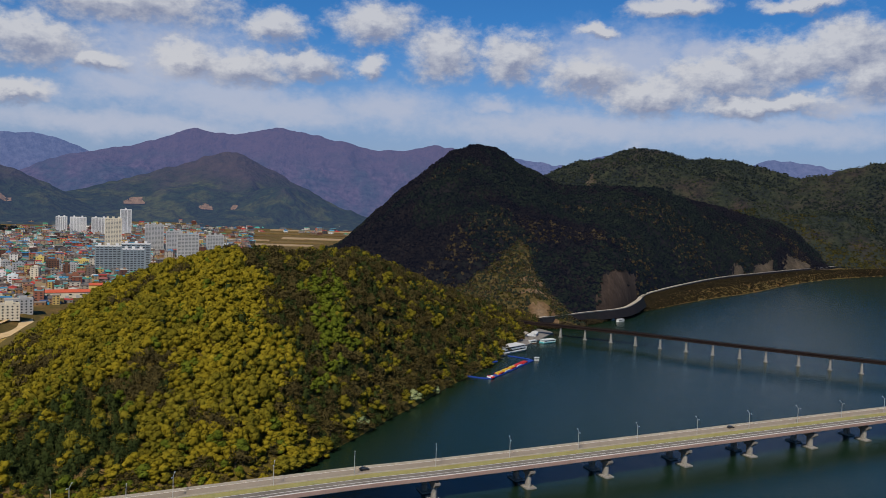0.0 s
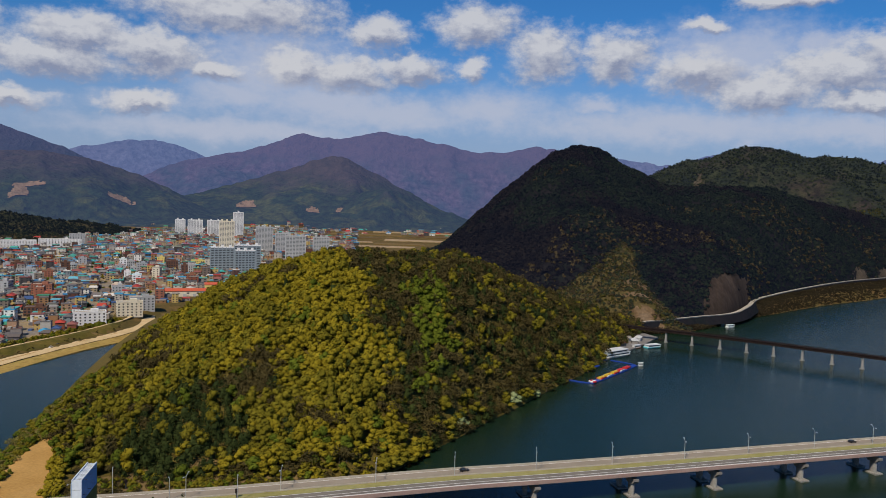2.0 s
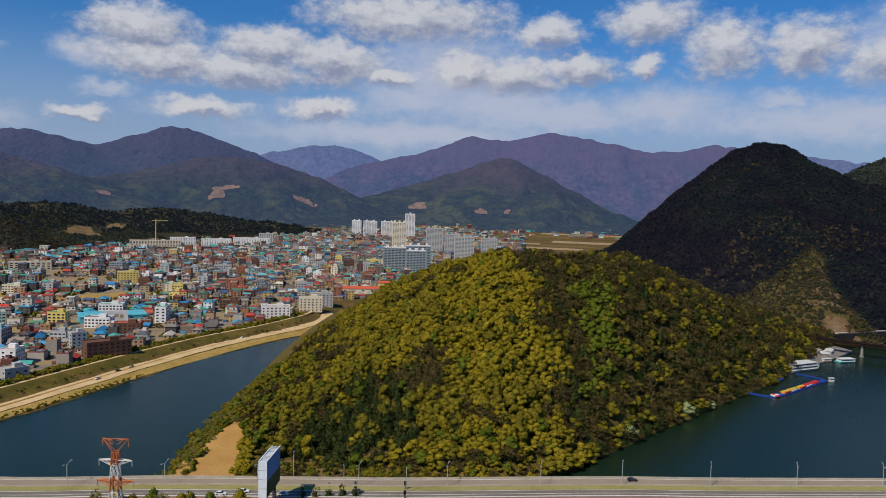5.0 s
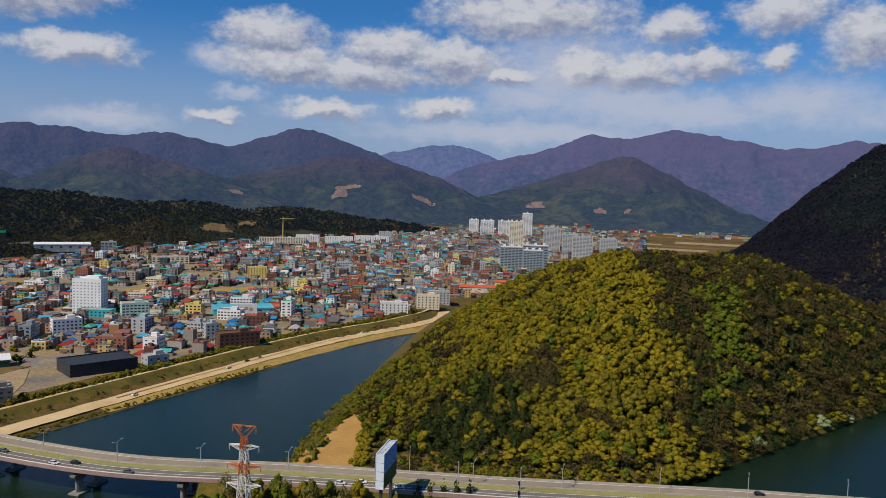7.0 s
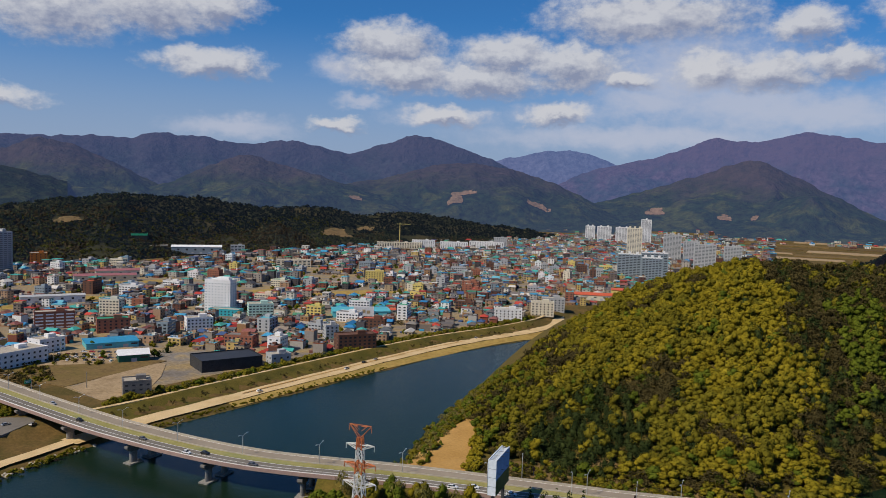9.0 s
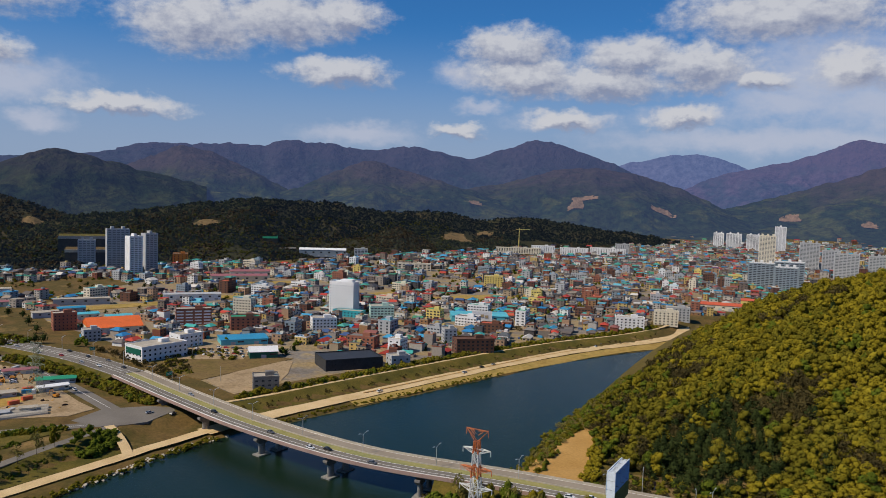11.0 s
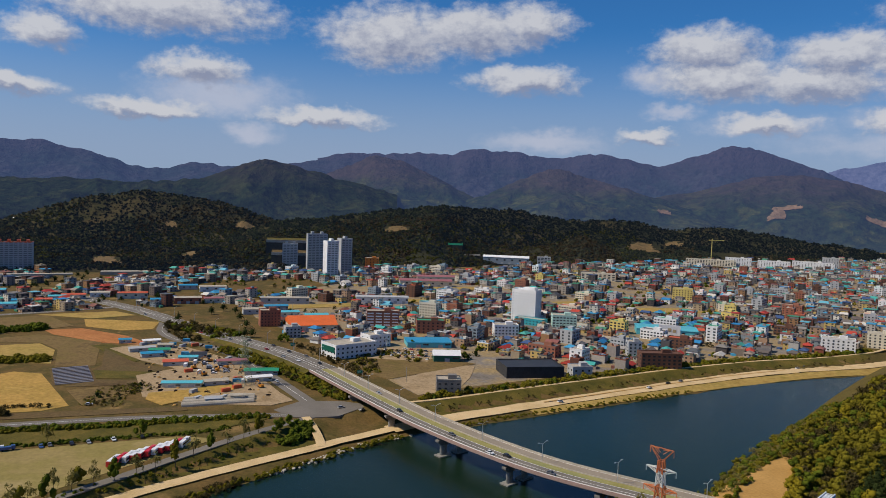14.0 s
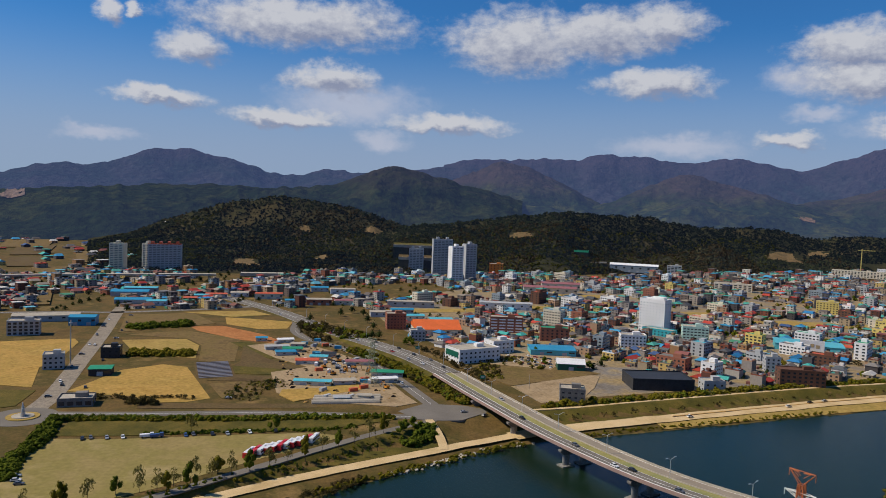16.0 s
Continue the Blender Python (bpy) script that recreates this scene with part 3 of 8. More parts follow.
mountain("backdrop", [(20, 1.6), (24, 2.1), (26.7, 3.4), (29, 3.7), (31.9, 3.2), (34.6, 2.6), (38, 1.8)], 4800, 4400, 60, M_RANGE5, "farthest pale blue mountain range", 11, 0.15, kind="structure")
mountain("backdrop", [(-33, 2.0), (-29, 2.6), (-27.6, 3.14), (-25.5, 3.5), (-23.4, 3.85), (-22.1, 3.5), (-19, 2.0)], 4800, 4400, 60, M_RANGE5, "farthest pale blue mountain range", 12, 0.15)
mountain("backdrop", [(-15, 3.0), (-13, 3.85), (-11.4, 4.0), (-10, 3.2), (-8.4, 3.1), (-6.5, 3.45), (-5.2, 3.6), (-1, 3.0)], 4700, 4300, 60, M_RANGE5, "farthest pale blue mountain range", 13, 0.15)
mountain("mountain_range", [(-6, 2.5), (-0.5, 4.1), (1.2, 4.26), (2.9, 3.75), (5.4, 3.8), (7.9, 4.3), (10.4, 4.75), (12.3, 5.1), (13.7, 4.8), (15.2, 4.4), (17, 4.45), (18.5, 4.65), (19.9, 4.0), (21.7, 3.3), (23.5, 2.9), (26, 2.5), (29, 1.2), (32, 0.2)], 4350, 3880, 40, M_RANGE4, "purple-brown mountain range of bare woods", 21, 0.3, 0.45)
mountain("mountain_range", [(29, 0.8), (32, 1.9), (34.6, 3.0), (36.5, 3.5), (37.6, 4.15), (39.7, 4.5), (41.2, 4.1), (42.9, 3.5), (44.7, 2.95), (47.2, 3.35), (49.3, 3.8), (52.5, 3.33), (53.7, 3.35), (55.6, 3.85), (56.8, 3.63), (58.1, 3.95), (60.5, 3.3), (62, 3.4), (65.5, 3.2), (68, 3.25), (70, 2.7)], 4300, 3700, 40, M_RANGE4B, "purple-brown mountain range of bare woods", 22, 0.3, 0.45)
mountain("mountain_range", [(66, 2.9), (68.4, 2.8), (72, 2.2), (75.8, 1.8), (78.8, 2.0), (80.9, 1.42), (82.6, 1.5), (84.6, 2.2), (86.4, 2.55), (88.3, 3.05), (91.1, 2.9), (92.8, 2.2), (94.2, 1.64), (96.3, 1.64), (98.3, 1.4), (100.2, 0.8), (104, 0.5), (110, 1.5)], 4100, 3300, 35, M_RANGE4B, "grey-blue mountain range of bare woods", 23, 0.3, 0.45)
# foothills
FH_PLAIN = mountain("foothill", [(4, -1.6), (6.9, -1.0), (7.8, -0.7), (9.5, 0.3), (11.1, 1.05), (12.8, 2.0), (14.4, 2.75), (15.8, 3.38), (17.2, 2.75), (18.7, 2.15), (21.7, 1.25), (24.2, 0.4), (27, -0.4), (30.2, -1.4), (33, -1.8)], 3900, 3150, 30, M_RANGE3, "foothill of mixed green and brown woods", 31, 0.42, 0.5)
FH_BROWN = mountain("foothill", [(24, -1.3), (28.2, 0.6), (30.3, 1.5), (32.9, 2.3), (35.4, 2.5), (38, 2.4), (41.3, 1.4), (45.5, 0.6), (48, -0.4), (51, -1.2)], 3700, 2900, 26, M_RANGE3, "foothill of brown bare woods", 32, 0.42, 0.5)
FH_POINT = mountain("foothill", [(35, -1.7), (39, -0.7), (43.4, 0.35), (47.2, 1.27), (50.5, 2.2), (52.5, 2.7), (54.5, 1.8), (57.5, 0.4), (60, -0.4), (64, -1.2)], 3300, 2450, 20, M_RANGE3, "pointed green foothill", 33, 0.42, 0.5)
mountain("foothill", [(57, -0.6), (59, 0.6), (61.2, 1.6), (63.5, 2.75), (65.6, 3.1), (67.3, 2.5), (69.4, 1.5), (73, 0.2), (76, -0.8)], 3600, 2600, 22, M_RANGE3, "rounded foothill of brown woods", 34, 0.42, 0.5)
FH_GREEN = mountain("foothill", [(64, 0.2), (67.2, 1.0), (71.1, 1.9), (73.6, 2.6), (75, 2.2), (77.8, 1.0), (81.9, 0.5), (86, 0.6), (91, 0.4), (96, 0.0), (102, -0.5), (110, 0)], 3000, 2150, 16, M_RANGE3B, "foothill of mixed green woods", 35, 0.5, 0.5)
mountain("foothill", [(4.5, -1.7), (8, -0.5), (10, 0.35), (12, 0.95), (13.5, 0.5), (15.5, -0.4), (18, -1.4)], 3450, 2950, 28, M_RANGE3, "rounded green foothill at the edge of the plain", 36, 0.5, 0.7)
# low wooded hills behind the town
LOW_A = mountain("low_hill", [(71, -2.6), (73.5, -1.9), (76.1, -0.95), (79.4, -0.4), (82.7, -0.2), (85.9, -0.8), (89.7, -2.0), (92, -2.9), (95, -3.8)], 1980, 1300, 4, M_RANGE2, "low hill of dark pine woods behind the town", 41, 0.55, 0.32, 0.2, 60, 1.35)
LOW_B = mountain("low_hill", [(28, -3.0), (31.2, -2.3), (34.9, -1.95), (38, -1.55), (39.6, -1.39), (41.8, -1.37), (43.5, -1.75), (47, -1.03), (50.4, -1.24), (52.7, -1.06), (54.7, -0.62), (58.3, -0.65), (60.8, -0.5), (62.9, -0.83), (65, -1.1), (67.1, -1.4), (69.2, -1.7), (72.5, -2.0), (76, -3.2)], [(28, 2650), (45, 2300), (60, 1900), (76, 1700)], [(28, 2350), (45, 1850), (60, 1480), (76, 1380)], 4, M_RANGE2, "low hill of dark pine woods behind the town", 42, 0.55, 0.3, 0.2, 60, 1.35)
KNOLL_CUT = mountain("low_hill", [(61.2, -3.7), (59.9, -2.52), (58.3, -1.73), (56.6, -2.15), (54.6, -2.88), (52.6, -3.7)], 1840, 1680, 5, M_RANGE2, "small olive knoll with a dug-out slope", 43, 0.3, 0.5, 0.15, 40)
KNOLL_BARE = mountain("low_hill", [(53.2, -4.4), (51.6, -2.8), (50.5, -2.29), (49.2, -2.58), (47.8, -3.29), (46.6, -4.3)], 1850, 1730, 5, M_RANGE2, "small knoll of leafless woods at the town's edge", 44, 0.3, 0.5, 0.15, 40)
# the mountain over the river bend, with its long shoulder down to the water; its woods' colours hold the cloud shade
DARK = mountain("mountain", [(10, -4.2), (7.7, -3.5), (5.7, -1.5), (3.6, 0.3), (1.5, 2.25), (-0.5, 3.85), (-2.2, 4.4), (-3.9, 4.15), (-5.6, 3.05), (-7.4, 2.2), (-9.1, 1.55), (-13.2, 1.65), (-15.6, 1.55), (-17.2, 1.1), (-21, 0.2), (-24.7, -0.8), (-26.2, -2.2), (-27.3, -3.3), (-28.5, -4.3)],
                [(10, 1500), (0, 1550), (-13, 1620), (-21, 2020), (-28.5, 2330)], [(10, 1020), (-4, 960), (-6.5, 920), (-8.9, 915), (-13.6, 1024), (-15.4, 1198), (-20.5, 1603), (-24.9, 1938), (-28.5, 2150)], 11, M_SHADEDWOOD, "steep wooded mountain above the river bend, darkened for cloud shade", 51, 0.30, 0.45, 0.14, 70, 1.0, fine=10)
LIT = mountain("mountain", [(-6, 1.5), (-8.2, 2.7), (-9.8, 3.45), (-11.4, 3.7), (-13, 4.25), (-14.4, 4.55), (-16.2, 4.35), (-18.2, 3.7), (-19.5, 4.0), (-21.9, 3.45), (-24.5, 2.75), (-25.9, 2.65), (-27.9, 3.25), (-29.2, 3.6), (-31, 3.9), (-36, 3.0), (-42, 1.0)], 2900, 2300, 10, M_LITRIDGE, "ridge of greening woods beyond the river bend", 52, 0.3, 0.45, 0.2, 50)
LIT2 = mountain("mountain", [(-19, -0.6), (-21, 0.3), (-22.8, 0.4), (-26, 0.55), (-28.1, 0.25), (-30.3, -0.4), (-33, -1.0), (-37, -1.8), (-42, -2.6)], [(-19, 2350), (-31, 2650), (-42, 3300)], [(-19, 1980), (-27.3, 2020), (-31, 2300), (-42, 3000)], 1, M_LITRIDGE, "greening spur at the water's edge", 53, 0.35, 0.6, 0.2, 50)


def spur_height(x, y):
    """The lit spur that comes down to the old bridge."""
    az, r = np.degrees(np.arctan2(-x, y)), np.hypot(x, y)
    crest = np.interp(r, [890, 930, 1000, 1080, 1250], [5, 34, 66, 92, 104])
    mid = np.interp(r, [890, 1000, 1250], [-7.2, -6.3, -5.2])
    w = np.where(az > mid, 6.8, 3.5)
    d = (az - mid) / w
    return crest * np.clip(1 - np.abs(d) ** 1.4 * 0.8, -0.2, 1) + (fbm(x * 0.03, y * 0.03, 61, 4) - 0.5) * 12


sa, sr = np.meshgrid(np.arange(-11.0, 1.0, 0.1), np.arange(885, 1250, 5.0), indexing="ij")
sx, sy = polar(sa, sr)
sz = spur_height(sx, sy)
M_SPUR = surface("thin_spring_woods_and_rock", [(0.05, 0.042, 0.014), (0.085, 0.062, 0.022), (0.06, 0.052, 0.014), (0.13, 0.085, 0.04)], 0.02, 0.3, 0.95, 0.6, 1.5, 0.4)
tagged(part("spur", grid_mesh("spur", sx, sy, sz), M_SPUR), "sunlit spur with thin spring woods and quarried rock", "hill", kind="structure")


# ---- woods ----
def ico():
    p = (1 + 5 ** 0.5) / 2
    v = np.array([(-1, p, 0), (1, p, 0), (-1, -p, 0), (1, -p, 0), (0, -1, p), (0, 1, p), (0, -1, -p), (0, 1, -p), (p, 0, -1), (p, 0, 1), (-p, 0, -1), (-p, 0, 1)], float)
    f = "0 11 5 0 5 1 0 1 7 0 7 10 0 10 11 1 5 9 5 11 4 11 10 2 10 7 6 7 1 8 3 9 4 3 4 2 3 2 6 3 6 8 3 8 9 4 9 5 2 4 11 6 2 10 8 6 7 9 8 1"
    return v / np.linalg.norm(v[0]), np.array(f.split(), int).reshape(-1, 3)


ICO_V, ICO_F = ico()


def crown(rng, kind, leaves=300, core=True):
    """One tree crown of radius about 1: a dark heart with leaf sprays all round its lobes. Corners and triangles."""
    V, T = [], []
    if kind == "pine":
        lobes = np.array([(rng.normal() * 0.16, rng.normal() * 0.16, 0.25 + 0.3 * k) for k in range(6)])
        lr = np.array([0.78, 0.72, 0.6, 0.46, 0.32, 0.2])
        squash = 0.34
    else:
        n = 8
        a, q = rng.uniform(0, 2 * np.pi, n), np.sqrt(rng.uniform(0.02, 0.5, n))
        lobes = np.stack([np.cos(a) * q, np.sin(a) * q, rng.uniform(0.5, 1.35, n) - 0.5 * q], -1)
        lobes[0] = (0, 0, 1.25)
        lr = rng.uniform(0.34, 0.52, n)
        squash = 0.8
    n_core = 0
    if core and kind == "leafy":
        for o, q in zip(lobes, lr):
            V.append(ICO_V * rng.uniform(0.82, 1.08, (12, 1)) * q * 0.95 * (1, 1, squash) + o)
            T.append(ICO_F + n_core)
            n_core += 12
    elif core and kind == "pine":
        V.append(ICO_V * rng.uniform(0.8, 1.1, (12, 1)) * (0.4, 0.4, 0.75) + (0, 0, 0.72))
        T.append(ICO_F)
        n_core = 12
    pick = rng.choice(len(lobes), leaves, p=lr ** 2 / (lr ** 2).sum())
    d = rng.normal(size=(leaves, 3))
    d[:, 2] = np.where(d[:, 2] < -0.35, -d[:, 2], d[:, 2])
    d /= np.linalg.norm(d, axis=1)[:, None]
    depth = rng.uniform(0.86, 1.16, (leaves, 1))
    o = lobes[pick] + d * lr[pick][:, None] * depth * (1, 1, squash)
    nn = d + rng.normal(size=(leaves, 3)) * (0.5 if kind == "bare" else 0.22)
    e = np.cross(nn, rng.normal(size=(leaves, 3)))
    e /= np.linalg.norm(e, axis=1)[:, None] + 1e-9
    g = np.cross(nn, e)
    g /= np.linalg.norm(g, axis=1)[:, None] + 1e-9
    s = rng.uniform(0.07, 0.14, (leaves, 1)) * (300 / leaves) ** 0.5
    wide = 0.75
    if kind == "bare":
        s, wide = s * 1.7, 0.26
    if kind == "pine":
        s, wide = s * 1.15, 0.5
    tri = np.stack([o + e * s, o - e * s * 0.75 + g * s * wide, o - e * s * 0.6 - g * s * wide], 1)
    V.append(tri.reshape(-1, 3))
    T.append(np.arange(leaves * 3).reshape(-1, 3) + n_core)
    return np.vstack(V), np.vstack(T)


def planted(name, protos, places, sizes, heights, rng):
    """One mesh of many crowns."""
    V, T, n = [], [], 0
    which = rng.integers(0, len(protos), len(places))
    for k, (v, t) in enumerate(protos):
        p, s, h = places[which == k], sizes[which == k], heights[which == k]
        if not len(p):
            continue
        a = rng.uniform(0, 2 * np.pi, len(p))
        c, q = np.cos(a)[:, None], np.sin(a)[:, None]
        x = v[None, :, 0] * s[:, None]
        y = v[None, :, 1] * s[:, None]
        vv = np.stack([x * c - y * q, x * q + y * c, v[None, :, 2] * h[:, None] + 0 * x], -1) + p[:, None]
        V.append(vv.reshape(-1, 3))
        T.append((t[None] + len(v) * np.arange(len(p))[:, None, None]).reshape(-1, 3) + n)
        n += len(p) * len(v)
    return smooth(fast_mesh(name, np.vstack(V), np.vstack(T)))


rng = np.random.default_rng(5)
CROWNS = {k: [crown(rng, k, 230) for _ in range(7)] for k in ("leafy", "pine", "bare")}
FAR_CROWNS = {k: [crown(rng, k, 140) for _ in range(7)] for k in ("leafy", "pine", "bare")}
BUSHES = {k: [crown(rng, k, 90) for _ in range(6)] for k in ("leafy", "pine", "bare")}
LEAF_KIND = {"spring": "bare", "golden": "leafy", "olive": "leafy", "green": "leafy", "pale": "leafy", "pine": "pine", "bare": "bare"}
WOOD_LABEL = {"spring": "thin trees in pale olive bud", "golden": "oaks in golden yellow-green young leaf", "olive": "olive-green oaks half in leaf", "green": "fresh green broadleaf trees", "pine": "dark green pines", "bare": "brown leafless trees", "pale": "pale blossoming trees"}


def trunk_mesh(rng, h):
    """A tapered trunk with three limbs."""
    bm = bmesh.new()
    def limb(a, b, r0, r1):
        a, b = Vector(a), Vector(b)
        m = Matrix.Translation((a + b) / 2) @ (b - a).to_track_quat("Z", "Y").to_matrix().to_4x4()
        bmesh.ops.create_cone(bm, cap_ends=True, segments=6, radius1=r0, radius2=r1, depth=(b - a).length, matrix=m)
    limb((0, 0, -0.8), (0.05 * h, 0, h), 0.05 * h + 0.05, 0.03 * h)
    for k in range(3):
        a = k * 2.1 + rng.uniform(0, 1)
        limb((0.03 * h, 0, h * 0.75), (math.cos(a) * h * 0.4, math.sin(a) * h * 0.4, h * 1.25), 0.025 * h, 0.012 * h)
    me = bpy.data.meshes.new("trunk")
    bm.to_mesh(me)
    bm.free()
    me.materials.append(M_BARK)
    return me


TREES = {}
for leaf, kind in LEAF_KIND.items():
    TREES[leaf] = []
    for k in range(3):
        v, t = CROWNS[kind][k]
        me = smooth(fast_mesh("crown", v + (0, 0, 0.35), t))
        me.materials.append(M_LEAF[leaf])
        TREES[leaf].append((me, trunk_mesh(rng, 0.75)))
TREE_NAME = {"pine": "pine_tree"}


def tree(leaf, x, y, z, radius, height, label="", group=""):
    """A single tree: trunk and crown; radius and height of the crown in metres."""
    crown_me, trunk_me = random.choice(TREES[leaf])
    t = thing(TREE_NAME.get(leaf, "tree"), x, y, z, random.uniform(0, 360), label or WOOD_LABEL[leaf].replace("trees", "tree").replace("oaks", "oak tree").replace("pines", "pine tree") + " on a slope", "tree", group)
    t.scale = (radius, radius, height / 1.9)
    part("trunk", trunk_me, None, t)
    part("crown", crown_me, None, t)
    return t


# the front hill's trees
cell = 5.2
gx, gy = np.meshgrid(np.arange(-420, 130, cell), np.arange(330, 900, cell), indexing="ij")
gx = (gx + rng.uniform(-0.45, 0.45, gx.shape) * cell).ravel()
gy = (gy + rng.uniform(-0.45, 0.45, gy.shape) * cell).ravel()
ga, gr = np.degrees(np.arctan2(-gx, gy)), np.hypot(gx, gy)
gz = hill_height(ga, gr)
gu = (gr - along(ga, HILL_FOOT)) / (along(ga, HILL_CREST) - along(ga, HILL_FOOT))
su, sv = (gx + 236) * -0.45 + (gy - 322) * 0.89, (gx + 236) * 0.89 + (gy - 322) * 0.45
sandy = smoothstep(np.hypot(su / 40, sv / 10), 1.1, 0.9)
keep = (gu > -0.015) & (gu < 1.04) & (gz > -1.2) & (ga < 36.5) & (sandy < 0.5) & (ga > -7.5)
gx, gy, gz, ga, gr, gu = (q[keep] for q in (gx, gy, np.maximum(gz, 0.6), ga, gr, gu))
# stands of one kind drift across the slope: young oaks, olive oaks, green trees, bare woods, pines
stand = fbm(gx * 0.03, gy * 0.03, 5, 3)
brown = fbm(gx * 0.028, gy * 0.028, 15, 3)
pick = rng.uniform(0, 1, len(gx))
# Right flank: more dark pines and bare trees stand in for cloud shade.
shade_side = smoothstep(ga + (stand - 0.5) * 5 - gu * 7.0, 10.0, 7.6)
pines = smoothstep(np.hypot((ga - 26.5) / 4.4, (gr - 405) / 62) + (stand - 0.5) * 1.0, 1.15, 0.7)
gold = smoothstep(stand + (pick - 0.5) * 0.4, 0.26, 0.44) * np.interp(ga, [19, 27], [1.0, 0.35])
species = np.where(rng.uniform(0, 1, len(gx)) < gold * 0.82, 0, 1)
species = np.where(brown + rng.normal(size=len(gx)) * 0.06 > 0.66, 4, species)
species = np.where(rng.uniform(0, 1, len(gx)) < 0.05, 2, species)
species = np.where((rng.uniform(0, 1, len(gx)) < 0.04), 3, species)
species = np.where(ga + rng.normal(size=len(gx)) > 30, np.where(pick < 0.55, 1, np.where(pick < 0.85, 4, 2)), species)
green_run = smoothstep(np.abs(ga - 7.5 - gu * 2) + rng.normal(size=len(gx)) * 0.4, 1.8, 0.9) * (gu < 0.7) * (gu > 0.2)
species = np.where(rng.uniform(0, 1, len(gx)) < shade_side, np.where(pick < 0.40, 3, np.where(pick < 0.84, 4, 1)), species)
species = np.where(rng.uniform(0, 1, len(gx)) < green_run * 0.6, 2, species)
species = np.where(rng.uniform(0, 1, len(gx)) < pines * 0.85, 3, species)
species = np.where((ga < 6) & (ga > -1) & (gu < 0.05) & (rng.uniform(0, 1, len(gx)) < 0.12), 5, species)
species = np.where((ga > 12) & (gu < 0.07) & (rng.uniform(0, 1, len(gx)) < 0.6), rng.choice([4, 2, 1], len(gx)), species)
SPEC = ["golden", "olive", "green", "pine", "bare", "pale"]
rad = rng.uniform(3.6, 6.0, len(gx)) * np.where(species == 3, 0.85, 1.0)
rad = np.where((ga > 12) & (gu < 0.06), rad * 0.62, rad) * np.interp(ga, [30, 36], [1.0, 0.55])
depth = gu * (along(ga, HILL_CREST) - along(ga, HILL_FOOT))
front = np.argsort(depth + np.where(ga < 9, 8, 0))[:300]
single = np.zeros(len(gx), bool)
single[front] = True
for i in np.where(single)[0]:
    tree(SPEC[species[i]], gx[i], gy[i], gz[i] - 0.8, rad[i], rad[i] * rng.uniform(1.4, 1.8), group="trees at the foot of the hill")
for k, leaf in enumerate(SPEC):
    for protos, w in ((CROWNS, (species == k) & ~single & (gr < 480)), (FAR_CROWNS, (species == k) & ~single & (gr >= 480))):
        if w.sum():
            pl = np.stack([gx[w], gy[w], gz[w] + 0.05 * rad[w]], -1)
            me = planted("hill_wood", protos[LEAF_KIND[leaf]], pl, rad[w], rad[w] * rng.uniform(0.85, 1.25, w.sum()), rng)
            tagged(part("hill_wood", me, M_LEAF[leaf]), "dense hillside wood of " + WOOD_LABEL[leaf], "woods", kind="stuff")


SPOTS = []  # bare spots on the slopes: no trees there


def canopy(name, land, count, size, mat, label, low=0.02, high=1.02, where=None):
    """Far woods: many small uneven crowns on a range's slopes."""
    X, Y, Zz, A, U = land
    i, j = rng.uniform(0, X.shape[0] - 1.001, count * 3), rng.uniform(0, X.shape[1] - 1.001, count * 3)
    a, b = i.astype(int), j.astype(int)
    s, t = i - a, j - b
    def mix(Q):
        return Q[a, b] * (1 - s) * (1 - t) + Q[a + 1, b] * s * (1 - t) + Q[a, b + 1] * (1 - s) * t + Q[a + 1, b + 1] * s * t
    x, y, z, az, u = mix(X), mix(Y), mix(Zz), mix(A), mix(U)
    ok = (u > low) & (u < high)
    if where is not None:
        ok &= where(x, y, z, az, u)
    for slope, a0, a1, lo, hi in SPOTS:
        if slope is X:
            ok &= ~((az > a0) & (az < a1) & (u > lo) & (u < hi))
    w = np.where(ok)[0][:count]
    s = rng.uniform(0.6, 1.3, len(w)) * size
    m = 11
    d = rng.normal(size=(len(w), m, 3))
    d /= np.linalg.norm(d, axis=2)[..., None]
    d[..., 2] = np.abs(d[..., 2])
    o = d * (s[:, None] * rng.uniform(0.5, 1.1, (len(w), m)))[..., None] * (1, 1, 1.2) + np.stack([x[w], y[w], z[w] + s * 0.2], -1)[:, None]
    nn = d + rng.normal(size=d.shape) * 0.22
    e = np.cross(nn, rng.normal(size=d.shape))
    e /= np.linalg.norm(e, axis=2)[..., None] + 1e-9
    g = np.cross(nn, e)
    g /= np.linalg.norm(g, axis=2)[..., None] + 1e-9
    q = (s[:, None] * rng.uniform(0.38, 0.70, (len(w), m)))[..., None]
    v = np.stack([o + e * q, o - e * q * 0.7 + g * q * 0.8, o - e * q * 0.6 - g * q * 0.8], 2)
    f = np.arange(len(w) * m * 3).reshape(-1, 3)
    tagged(part(name, fast_mesh(name, v.reshape(-1, 3), f.reshape(-1, 3)), mat), label, "woods", kind="stuff")


# Cloud shade is put into the next two colours, well below real woods.
M_SHADEDPINE = far_air(leaf_material("shaded_far_pines", [(0.006, 0.009, 0.0055), (0.010, 0.0145, 0.0075), (0.017, 0.022, 0.010)], 0.02), 0.014)
M_SHADEDBARE = far_air(leaf_material("shaded_far_bare_woods", [(0.006, 0.0055, 0.006), (0.010, 0.008, 0.007), (0.018, 0.0135, 0.010)], 0.02), 0.014)
M_SPURLEAF = leaf_material("olive_bud_woods", [(0.034, 0.034, 0.010), (0.052, 0.048, 0.013), (0.075, 0.066, 0.018)], 0.02)
